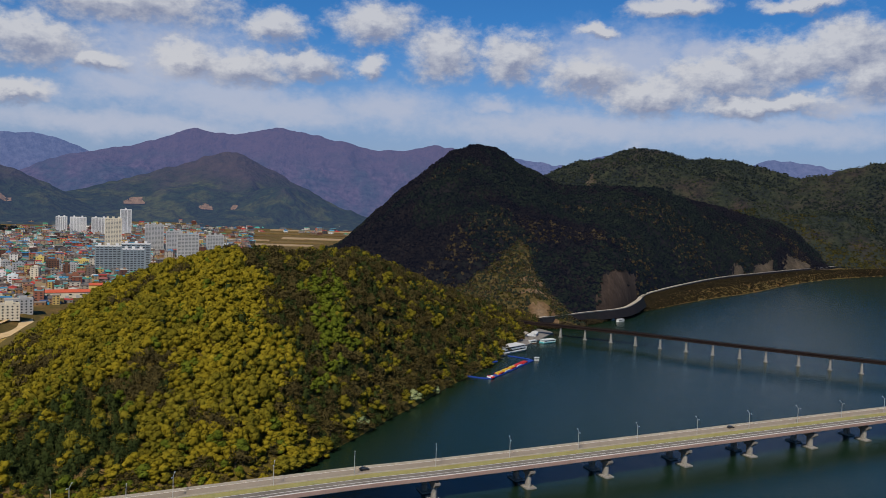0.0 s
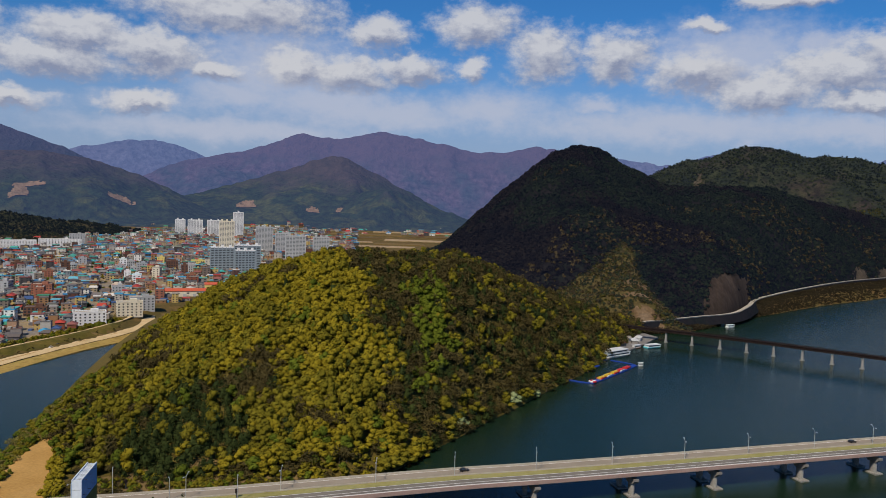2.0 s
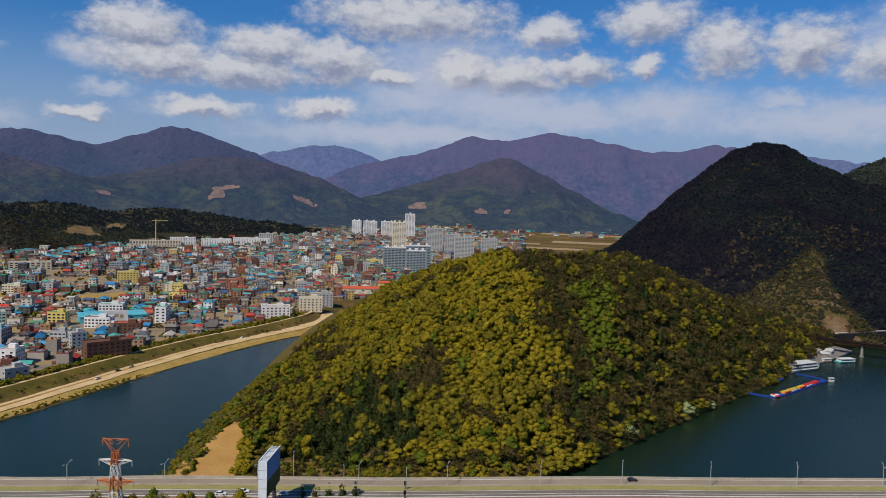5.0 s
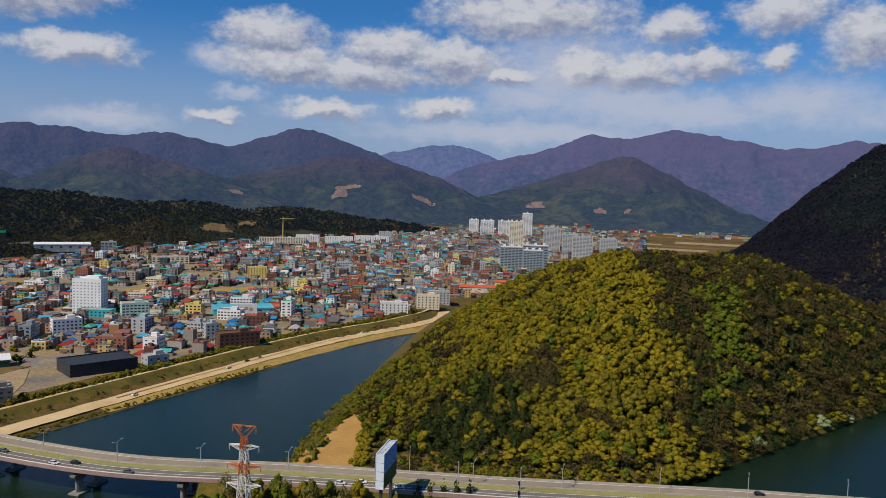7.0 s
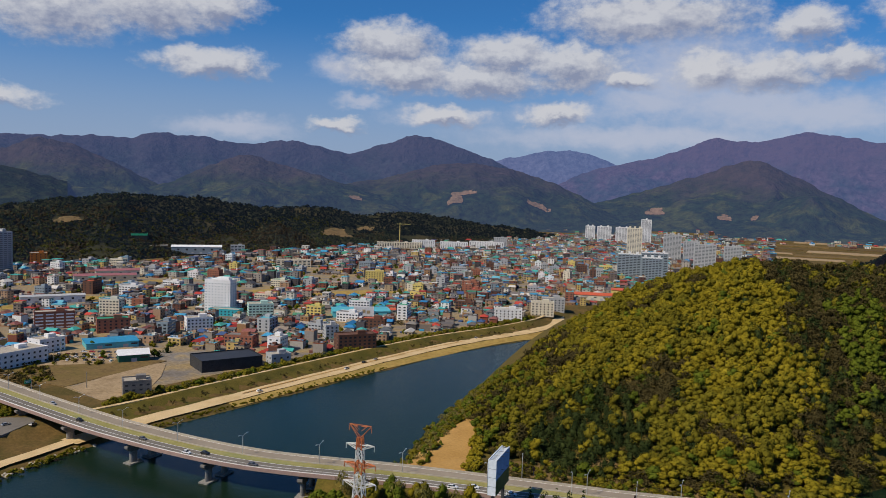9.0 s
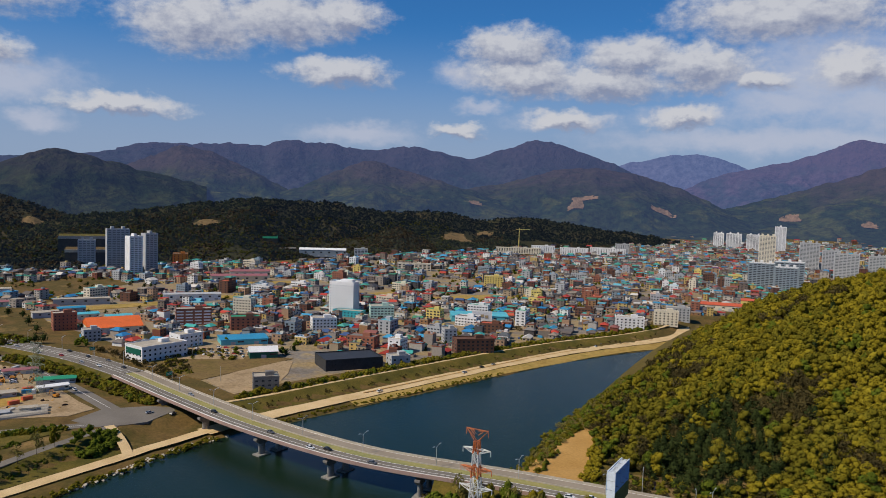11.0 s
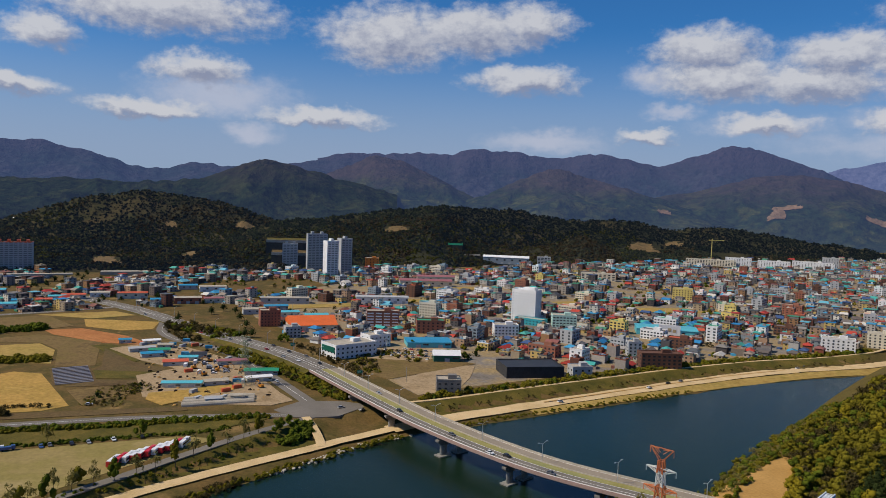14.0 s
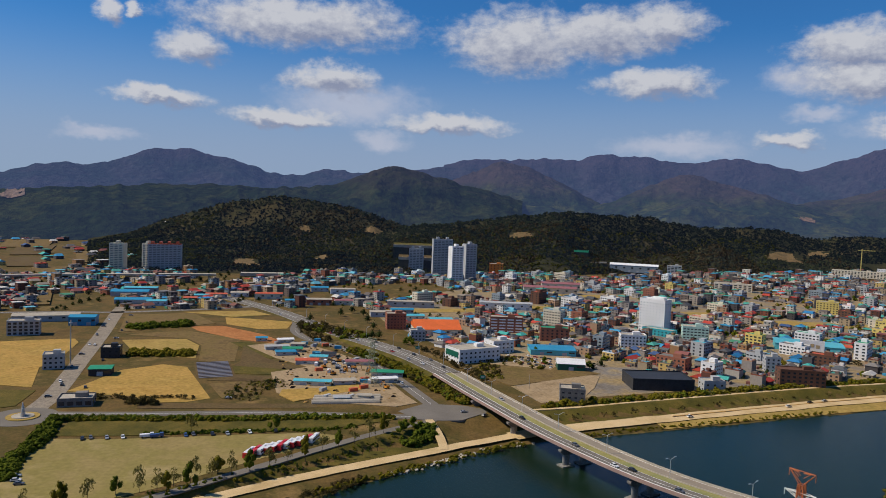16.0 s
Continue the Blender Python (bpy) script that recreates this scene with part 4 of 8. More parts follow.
M_KNOLLBARE = leaf_material("leafless_knoll_woods", [(0.035, 0.027, 0.016), (0.055, 0.042, 0.024), (0.08, 0.062, 0.034)], 0.02)
M_FARLEAF = leaf_material("far_leafing_woods", [(0.03, 0.034, 0.009), (0.05, 0.052, 0.012), (0.085, 0.08, 0.018)], 0.02)
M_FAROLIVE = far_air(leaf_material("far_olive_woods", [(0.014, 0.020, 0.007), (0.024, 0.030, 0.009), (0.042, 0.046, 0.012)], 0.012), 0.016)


def dark_patch(lo, hi):
    return lambda x, y, z, az, u: (lambda q: (q > lo) & (q < hi))(fbm(x * 0.006, y * 0.006, 80, 3))


ROCKS = [(-11.6, -15.0, 0.0, 0.15), (-22.2, -24.0, 0.0, 0.22), (-24.2, -26.4, 0.0, 0.36), (-20.9, -22.0, 0.0, 0.12), (-26.4, -27.6, 0.0, 0.3)]


def off_rock(test):
    def ok(x, y, z, az, u):
        keep = test(x, y, z, az, u)
        for a, b, lo, hi in ROCKS:
            keep &= ~((az < a - (a - b) * 0.14) & (az > b + (a - b) * 0.14) & (u < hi * 0.62))
        return keep
    return ok


def bare_patch(name, land, a, b, lo, hi, mat, label, seed, lift=1.2):
    """Bare rock or earth on a slope, with a ragged edge."""
    X, Y, Zz, A, U = land
    i = np.where((A[:, 0] < max(a, b)) & (A[:, 0] > min(a, b)))[0]
    j = np.where((U[0] >= lo) & (U[0] <= hi))[0]
    k = 5
    fi, fj = np.linspace(i[0], i[-1], len(i) * k), np.linspace(j[0], j[-1], len(j) * k)
    I, J = np.meshgrid(fi, fj, indexing="ij")
    p, q = np.minimum(I.astype(int), X.shape[0] - 2), np.minimum(J.astype(int), X.shape[1] - 2)
    s, t = I - p, J - q
    x, y, z = (Q[p, q] * (1 - s) * (1 - t) + Q[p + 1, q] * s * (1 - t) + Q[p, q + 1] * (1 - s) * t + Q[p + 1, q + 1] * s * t for Q in (X, Y, Zz))
    eu, ev = (I - fi[0]) / (fi[-1] - fi[0]), (J - fj[0]) / (fj[-1] - fj[0])
    edge = 1 - np.abs(2 * eu - 1 + 0.35 * (ev - 0.4)) * (0.62 + 0.75 * ev) - 0.5 * ev ** 2 + (fbm(eu * 7, ev * 5, seed, 4) - 0.5) * 1.5
    z = z + lift + (fbm(x * 0.12, y * 0.12, seed + 3, 4, True) - 0.5) * lift * 1.5
    idx = np.arange(x.size).reshape(x.shape)
    f = np.stack([idx[:-1, :-1], idx[1:, :-1], idx[1:, 1:], idx[:-1, 1:]], -1)[edge[:-1, :-1] > 0.12]
    tagged(part(name, fast_mesh(name, np.stack([x, y, z], -1).reshape(-1, 3), f.reshape(-1, 4)), mat), label, "rock", kind="structure")


M_ROCK = surface("weathered_cut_rock", [(0.022, 0.016, 0.013), (0.040, 0.028, 0.022), (0.065, 0.046, 0.036)], 0.03, 0.25, 0.95, 0.8, 2.0, 0.4, stretch_by=(1, 1, 0.35))
M_PALEROCK = surface("pale_cut_rock", [(0.032, 0.025, 0.019), (0.06, 0.047, 0.034), (0.11, 0.085, 0.06)], 0.03, 0.25, 0.95, 0.8, 2.0, 0.35, stretch_by=(1, 1, 0.35))
for k, (a, b, lo, hi) in enumerate(ROCKS):
    bare_patch("rock_face", DARK, a, b, lo - 0.06, hi, M_ROCK if k == 0 else M_PALEROCK, "cut rock face above the shore road", 90 + k, 0.4)
bare_patch("rock_face", LIT, -10.2, -11.4, 0.55, 0.8, M_PALEROCK, "pale landslip on the ridge", 95, 2.0)
M_CUT = surface("dug_tan_slope", [(0.12, 0.078, 0.032), (0.19, 0.125, 0.055), (0.10, 0.075, 0.035)], 0.03, 0.25, 0.95, 0.6, 1.5, 0.4)
M_FARCUT = far_air(surface("far_dug_earth", [(0.11, 0.072, 0.05), (0.19, 0.125, 0.085), (0.09, 0.07, 0.055)], 0.012, 0.08, 0.95, 0.6, 2.0, 0.4), 0.08)


def bare_spot(land, az, el, w, h, mat, label, seed, lift=0.6):
    """A bare spot on a slope: its middle and size in degrees of bearing and of elevation from the drone."""
    X, Y, Zz, A, U = land
    i = int(np.argmin(np.abs(A[:, 0] - az)))
    seen = np.maximum.accumulate(np.degrees(np.arctan2(Zz[i] - EYE, np.hypot(X[i], Y[i]))))
    lo, hi = U[i][min(np.searchsorted(seen, el - h / 2), len(seen) - 6)], U[i][min(np.searchsorted(seen, el + h / 2), len(seen) - 2)]
    hi = min(max(hi, lo + 0.06), 1.0)
    SPOTS.append((X, az - w * 0.42, az + w * 0.42, lo, hi))
    bare_patch("bare_slope", land, az - w / 2, az + w / 2, lo, hi, mat, label, seed, lift)


for az, el, w, h, k in ((84.4, -5.05, 2.2, 0.5, 1), (75.0, -2.5, 1.8, 0.5, 2), (80.2, -2.55, 0.9, 0.25, 3), (79.0, -4.6, 1.2, 0.3, 5)):
    bare_spot(LOW_A, az, el, w, h, M_CUT, "bare tan earth dug out of the wooded hill", 110 + k)
for az, el, w, h, k in ((64.0, -2.35, 2.2, 0.4, 1), (45.5, -3.0, 2.6, 0.6, 3), (43.5, -2.6, 1.6, 0.35, 4)):
    bare_spot(LOW_B, az, el, w, h, M_CUT, "bare tan earth dug out of the low hill", 120 + k)
bare_spot(KNOLL_CUT, 57.2, -2.75, 3.0, 0.9, M_CUT, "terraced tan digging on the knoll", 131)
for land, az, el, w, h, k in ((FH_PLAIN, 17.4, -1.0, 1.2, 0.5, 1), (FH_PLAIN, 15.0, -1.05, 1.5, 0.35, 2), (FH_PLAIN, 22.1, -0.75, 1.6, 0.4, 3), (FH_BROWN, 36.8, -0.2, 1.4, 0.8, 4), (FH_BROWN, 36.0, 0.15, 1.8, 0.3, 5), (FH_POINT, 44.4, -0.4, 1.2, 0.3, 6), (FH_BROWN, 30.5, -0.6, 2.0, 0.4, 7), (FH_GREEN, 99.5, -0.6, 1.5, 0.7, 8)):
    bare_spot(land, az, el, w, h, M_FARCUT, "pale earth cut into the foothill", 140 + k, 3.0)
canopy("mountain_wood", DARK, 17000, 3.3, M_SHADEDPINE, "pines over the mountain's slopes, darkened for cloud shade", low=0.0, where=off_rock(dark_patch(0.47, 1)))
canopy("mountain_wood", DARK, 16000, 3.1, M_SHADEDBARE, "leafless brown woods over the mountain's slopes, darkened for cloud shade", low=0.0, where=off_rock(dark_patch(0, 0.55)))
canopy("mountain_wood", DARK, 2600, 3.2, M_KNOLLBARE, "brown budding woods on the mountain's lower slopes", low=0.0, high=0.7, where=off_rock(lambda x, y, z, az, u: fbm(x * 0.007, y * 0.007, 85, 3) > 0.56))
canopy("low_hill_wood", LOW_A, 4500, 3.0, M_SHADEDPINE, "dark pines over the low hill", where=dark_patch(0.0, 0.56))
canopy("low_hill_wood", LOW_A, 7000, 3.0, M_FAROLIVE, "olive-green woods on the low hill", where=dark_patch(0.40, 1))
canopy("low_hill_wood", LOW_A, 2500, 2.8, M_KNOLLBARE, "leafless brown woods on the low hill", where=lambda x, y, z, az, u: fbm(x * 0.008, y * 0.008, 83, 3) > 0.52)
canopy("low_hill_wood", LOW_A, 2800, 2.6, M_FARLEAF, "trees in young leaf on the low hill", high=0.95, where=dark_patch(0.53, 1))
# Pines massed towards the crest also stand in for the cloud shade there.
canopy("low_hill_wood", LOW_B, 6500, 3.3, M_SHADEDPINE, "dark pines over the low hill", where=lambda x, y, z, az, u: ((az < 61) & (u > 0.36 + 0.3 * (fbm(x * 0.004, y * 0.004, 81, 2) - 0.5))) | ((u > 0.45) & (fbm(x * 0.006, y * 0.006, 80, 3) < 0.38)))
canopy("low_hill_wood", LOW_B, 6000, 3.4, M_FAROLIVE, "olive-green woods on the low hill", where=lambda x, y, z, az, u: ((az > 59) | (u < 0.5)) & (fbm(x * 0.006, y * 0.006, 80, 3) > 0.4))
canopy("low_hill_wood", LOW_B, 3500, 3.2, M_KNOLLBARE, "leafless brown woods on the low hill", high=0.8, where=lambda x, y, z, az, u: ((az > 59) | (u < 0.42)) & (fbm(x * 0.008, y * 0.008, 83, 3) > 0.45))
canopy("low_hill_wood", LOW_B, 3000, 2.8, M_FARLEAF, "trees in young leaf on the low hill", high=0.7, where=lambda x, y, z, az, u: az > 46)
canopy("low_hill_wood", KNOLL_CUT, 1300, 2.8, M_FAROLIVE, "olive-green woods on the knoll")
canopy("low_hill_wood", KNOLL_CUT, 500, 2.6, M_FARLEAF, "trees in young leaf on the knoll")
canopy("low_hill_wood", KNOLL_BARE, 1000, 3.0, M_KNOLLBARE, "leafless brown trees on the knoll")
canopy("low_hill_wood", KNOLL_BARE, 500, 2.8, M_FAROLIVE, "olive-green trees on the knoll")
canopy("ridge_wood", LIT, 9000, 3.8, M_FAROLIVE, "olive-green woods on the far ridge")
canopy("ridge_wood", LIT, 5000, 3.8, M_SHADEDPINE, "dark woods on the far ridge", where=dark_patch(0.47, 1))
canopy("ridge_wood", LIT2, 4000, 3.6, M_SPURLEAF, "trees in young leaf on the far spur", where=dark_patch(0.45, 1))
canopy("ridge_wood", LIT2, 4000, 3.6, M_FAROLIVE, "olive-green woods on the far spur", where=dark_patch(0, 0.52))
SPUR_LAND = (sx, sy, sz, sa, (sr - 885) / 365)
SPOTS.append((sx, -8.3, -6.8, -0.1, 0.11))
canopy("spur_wood", SPUR_LAND, 3000, 2.2, M_FAROLIVE, "olive-green trees on the spur", low=0.03, high=1)
canopy("spur_wood", SPUR_LAND, 1700, 2.0, M_SPURLEAF, "thin trees in young leaf on the spur", low=0.03, high=1)
canopy("spur_wood", SPUR_LAND, 2200, 2.2, M_KNOLLBARE, "leafless trees on the spur", low=0.0, high=1)
M_QUARRY = surface("orange_quarried_rock", [(0.07, 0.042, 0.022), (0.12, 0.075, 0.038), (0.18, 0.13, 0.085)], 0.04, 0.3, 0.95, 0.8, 1.5, 0.35, stretch_by=(1, 1, 0.3))
for lo, hi, s in ((0.0, 0.10, 101), (0.11, 0.17, 102), (0.18, 0.24, 103)):
    bare_patch("quarry_bench", SPUR_LAND, -6.0, -9.2, lo, hi, M_QUARRY, "terraced orange quarry bench", s, 1.0)

# ---- the road bridge ----
BRIDGE = spline([(-522, 199, 12), (-435, 203.5, 12), (-365, 209.6, 12), (-289, 226, 12), (-220, 259, 12), (-152, 288.5, 12), (-122, 301.5, 12), (-39, 341.5, 12), (35, 373.5, 12), (313, 500.5, 12), (540, 604, 12), (768, 708, 12)])
bridge = thing("road_bridge", -39, 341.5, 12, 0, "long concrete road bridge curving over the river", "bridge")


def bridge_part(name, me, mat, label=""):
    ob = part(name, me, mat, bridge, label)
    ob.matrix_parent_inverse = bridge.matrix_world.inverted()
    return ob


M_FASCIA = surface("pinkish_steel_fascia", [(0.28, 0.19, 0.16), (0.36, 0.25, 0.21)], 0.1, 1.0, 0.7, 0.1, 0.03, 0.15)
M_MEDIAN = surface("green_yellow_median", [(0.22, 0.20, 0.06), (0.30, 0.27, 0.10), (0.20, 0.22, 0.09)], 0.06, 1.0, 0.9, 0.2, 0.1, 0.2)
M_TANROAD = surface("sunlit_tan_asphalt", [(0.24, 0.20, 0.15), (0.31, 0.26, 0.20)], 0.06, 1.5, 0.9, 0.1, 0.02, 0.12)
bridge_part("deck", sweep("deck", BRIDGE, slab(11.5, -11.5, -0.05, 0.6)), M_CONCRETE)
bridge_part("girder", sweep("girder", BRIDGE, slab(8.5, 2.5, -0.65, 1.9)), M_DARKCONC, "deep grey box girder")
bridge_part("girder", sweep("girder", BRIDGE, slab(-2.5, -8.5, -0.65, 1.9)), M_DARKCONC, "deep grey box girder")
bridge_part("fascia", sweep("fascia", BRIDGE, slab(-11.5, -11.9, 0.8, 1.7)), M_FASCIA, "pinkish edge fascia")
bridge_part("carriageway", sweep("carriageway", BRIDGE, slab(11.0, 2.9, 0.05, 0.09)), M_TANROAD, "tan worn asphalt lanes")
bridge_part("carriageway", sweep("carriageway", BRIDGE, slab(-2.3, -10.4, 0.05, 0.09)), M_ASPHALT, "grey asphalt lanes")
bridge_part("median", sweep("median", BRIDGE, slab(2.4, -2.1, 0.2, 0.3)), M_MEDIAN, "green and yellow painted median")
for o in (3.1, 10.6, -2.6, -6.4, -10.2):
    bridge_part("edge_line", sweep("edge_line", BRIDGE, slab(o + 0.14, o - 0.14, 0.07, 0.015)), M_WHITE)
bridge_part("walkway", sweep("walkway", BRIDGE, slab(-10.85, -11.45, 0.22, 0.3)), M_FASCIA, "pinkish paved walkway")
bridge_part("railing", sweep("railing", BRIDGE, slab(11.4, 11.1, 1.0, 1.05)), M_CONCRETE, "pale parapet")
bridge_part("railing", sweep("railing", BRIDGE, slab(2.85, 2.6, 0.75, 0.8)), M_CONCRETE, "pale median barrier")
bridge_part("railing", sweep("railing", BRIDGE, slab(-10.5, -10.8, 0.75, 0.8)), M_WHITE, "white guard rail")


def arc_points(path, start, gap, offset=0.0):
    """Places at equal distances along a path, and the path's turn there."""
    s = np.concatenate([[0], np.cumsum(np.linalg.norm(np.diff(path[:, :2], axis=0), axis=1))])
    n = side_of(path)
    out = []
    for q in np.arange(start, s[-1], gap):
        i = min(np.searchsorted(s, q), len(path) - 1)
        out.append((path[i, 0] + n[i, 0] * offset, path[i, 1] + n[i, 1] * offset, path[i, 2], math.degrees(math.atan2(n[i, 1], n[i, 0])) - 90))
    return out


def pier_meshes():
    foot = boxes("footing", [(0, 0, -3, 5.5, 8.0, 3.7, 0)])
    bm = bmesh.new()
    for z0, z1, w0, w1, d in ((0.7, 6.6, 2.2, 2.2, 4.0),):
        bmesh.ops.create_cone(bm, cap_ends=True, segments=16, radius1=1.0, radius2=1.0, depth=z1 - z0, matrix=Matrix.Translation((0, 0, (z0 + z1) / 2)) @ Matrix.Diagonal((1.25, 2.2, 1, 1)))
    col = bpy.data.meshes.new("column")
    bm.to_mesh(col)
    bm.free()
    bm = bmesh.new()
    for y0, y1, z in ((-2.4, 2.4, 6.5), (-4.6, 4.6, 8.3), (-4.6, 4.6, 9.4)):
        for x in (-1.3, 1.3):
            bm.verts.new((x, y0, z))
            bm.verts.new((x, y1, z))
    bmesh.ops.convex_hull(bm, input=bm.verts)
    cap = bpy.data.meshes.new("pier_cap")
    bm.to_mesh(cap)
    bm.free()
    return foot, col, cap


M_PIERGREY = surface("grey_pier_concrete", [(0.20, 0.19, 0.175), (0.29, 0.275, 0.25)], 0.3, 1.2, 0.85, 0.2, 0.05, 0.25)
FOOT_ME, COLUMN_ME, CAP_ME = pier_meshes()
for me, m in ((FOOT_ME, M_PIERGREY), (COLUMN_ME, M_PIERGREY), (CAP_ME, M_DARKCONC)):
    me.materials.append(m)
def at_x(path, x):
    """The path's point at a given x, and its turn there."""
    i = int(np.argmin(np.abs(path[:, 0] - x)))
    n = side_of(path)[i]
    return path[i, 0], path[i, 1], path[i, 2], math.degrees(math.atan2(n[1], n[0])) - 90


for px in [-455, -404, -353, -305, -259] + [-2 + 45.6 * k for k in range(16)]:
    x, y, z, a = at_x(BRIDGE, px)
    for o in (4.8, -7.0):
        n = (-math.sin(radians(a)), math.cos(radians(a)))
        p = thing("pier", x + n[0] * o, y + n[1] * o, 0, a)
        p.parent, p.matrix_parent_inverse = bridge, bridge.matrix_world.inverted()
        part("footing", FOOT_ME, None, p)
        part("column", COLUMN_ME, None, p)
        part("pier_cap", CAP_ME, None, p)

M_STEEL = paint("galvanised_steel", (0.55, 0.56, 0.56), 0.4, 0.6)
M_DARKSTEEL = paint("dark_steel", (0.07, 0.07, 0.075), 0.5, 0.3)


def tube(name, pts, radius, mat=None, segments=6):
    """A round bar along a polyline."""
    cu = bpy.data.curves.new(name, "CURVE")
    cu.dimensions, cu.bevel_depth, cu.bevel_resolution, cu.use_fill_caps = "3D", radius, max(0, segments // 4), True
    s = cu.splines.new("POLY")
    s.points.add(len(pts) - 1)
    for q, p in zip(s.points, pts):
        q.co = (*p, 1)
    ob = bpy.data.objects.new(name, cu)
    me = bpy.data.meshes.new_from_object(ob)
    bpy.data.objects.remove(ob)
    bpy.data.curves.remove(cu)
    me.name = name
    if mat:
        me.materials.append(mat)
    return me


POLE_ME = tube("pole", [(0, 0, 0), (0, 0, 9.4)], 0.17, M_STEEL, 8)
ARM_ME = tube("arm", [(0, 0, 9.3), (0, 0.5, 9.7), (0, 2.3, 10.6)], 0.10, M_STEEL)
HEAD_ME = boxes("lamp_head", [(0, 2.5, 10.5, 0.45, 1.1, 0.22, 0)])
HEAD_ME.materials.append(M_STEEL)
ARM2_ME = tube("arm", [(0, 0, 9.3), (0, -0.5, 9.6), (0, -2.0, 9.9)], 0.10, M_STEEL)
HEAD2_ME = boxes("lamp_head", [(0, -2.2, 9.8, 0.45, 1.1, 0.22, 0)])
HEAD2_ME.materials.append(M_STEEL)


def street_lamp(x, y, z, turn, label="tall galvanised street lamp with two arms on the median", group="street lamps on the bridge", double=True):
    t = thing("street_lamp", x, y, z, turn, label, "street lamp", group)
    part("pole", POLE_ME, None, t)
    part("arm", ARM_ME, None, t)
    part("lamp_head", HEAD_ME, None, t)
    if double:
        part("arm", ARM2_ME, None, t)
        part("lamp_head", HEAD2_ME, None, t)
    return t


for x, y, z, a in arc_points(BRIDGE, 26.5, 40.6, 2.7):
    street_lamp(x, y, z, a - 20)


# ---- roads, banks and fields ----
M_FIELD = {
    "tan": surface("bare_tan_field", [(0.30, 0.175, 0.035), (0.42, 0.255, 0.065), (0.34, 0.215, 0.05), (0.47, 0.30, 0.085)], 0.04, 0.35, 0.95, 0.3, 0.15, 0.3),
    "brown": surface("ploughed_brown_field", [(0.075, 0.046, 0.018), (0.125, 0.082, 0.032), (0.10, 0.074, 0.026)], 0.05, 0.5, 0.95, 0.4, 0.2, 0.35),
    "red": surface("reddish_field", [(0.34, 0.13, 0.04), (0.42, 0.18, 0.06)], 0.05, 0.4, 0.95, 0.3, 0.15, 0.3),
    "olive": surface("olive_stubble_field", [(0.12, 0.078, 0.028), (0.175, 0.115, 0.042), (0.135, 0.098, 0.026)], 0.05, 0.4, 0.95, 0.3, 0.15, 0.35),
    "straw": surface("straw_field", [(0.26, 0.165, 0.04), (0.37, 0.25, 0.07), (0.24, 0.18, 0.04)], 0.04, 0.4, 0.95, 0.3, 0.15, 0.3),
    "green": M_GRASS,
    "lot": surface("dry_parking_lawn", [(0.20, 0.15, 0.045), (0.28, 0.21, 0.08), (0.23, 0.185, 0.055), (0.33, 0.25, 0.11)], 0.025, 0.35, 0.95, 0.2, 0.1, 0.18),
    "yard": surface("trodden_yard", [(0.22, 0.15, 0.075), (0.36, 0.26, 0.15), (0.28, 0.20, 0.11)], 0.05, 0.5, 0.95, 0.2, 0.1, 0.3),
    "paved": M_ASPHALT,
    "town": surface("streets_and_yards", [(0.10, 0.075, 0.045), (0.19, 0.165, 0.14), (0.30, 0.215, 0.10), (0.20, 0.18, 0.16), (0.36, 0.26, 0.11)], 0.016, 0.35, 0.95, 0.2, 0.1, 0.35),
}
FIELD_WORD = {"town": "patchwork of grey concrete and dry earth", "paved": "worn grey asphalt apron", "tan": "bare tan field", "brown": "ploughed brown field", "red": "reddish ploughed field", "olive": "olive stubble field", "straw": "straw-coloured dry field", "green": "green grass plot", "lot": "wide unpaved parking lot of dry grass", "yard": "pale trodden yard"}


LAID = [0]
M_DUSTY = surface("dusty_worn_road", [(0.17, 0.14, 0.105), (0.28, 0.235, 0.18), (0.21, 0.175, 0.135)], 0.12, 0.7, 0.95, 0.15, 0.03, 0.35)


def plot(kind, pts, z=6.0, lift=0.12, name="field", extra=""):
    LAID[0] += 1
    lift = lift + 0.012 * LAID[0]
    return tagged(part(name, prism(name, pts, z - 1.0, z + lift), M_FIELD[kind]), FIELD_WORD[kind] + (extra or " on the valley floor"), "field", kind="structure")


def road(pts, width, label, mat=None, name="road", line=True, lift=0.14):
    path = spline(pts)
    tagged(part(name, sweep(name, path, slab(width / 2, -width / 2, lift, 0.6)), mat or M_ASPHALT), label, "road", kind="structure")
    if line:
        tagged(part("road_marking", sweep("road_marking", path, slab(0.12, -0.12, lift + 0.03, 0.02)), M_WHITE), "white centre line painted on the road", "road marking", kind="structure")
    return path


MAIN = road([(-1010, 70, 6.2), (-930, 103, 6.2), (-862, 126, 6.4), (-780, 146, 6.6), (-713, 163, 7.2), (-650, 180, 8.8), (-590, 192, 10.6), (-522.5, 199, 12)], 22, "wide worn grey main road climbing to the bridge", line=False)
tagged(part("embankment", sweep("embankment", MAIN, [(11.4, 0.0), (24, -6.5), (-24, -6.5), (-11.4, 0.0)]), M_GRASS), "grassy road embankment", "embankment", kind="structure")
for o in (10.2, 3.4, 0.3, -0.3, -3.4, -10.2):
    tagged(part("road_marking", sweep("road_marking", MAIN, slab(o + 0.1, o - 0.1, 0.17, 0.02)), M_WHITE), "white lane line on the main road", "road marking", kind="structure")
road([(-917, 121, 6), (-850, 128, 6), (-800, 132, 6), (-747, 122, 6), (-702, 127, 6), (-658, 148, 6), (-620, 157, 6), (-587, 161, 6), (-530, 164, 6), (-461, 166, 6), (-432, 166, 6)], 10, "grey frontage road beside the embankment")
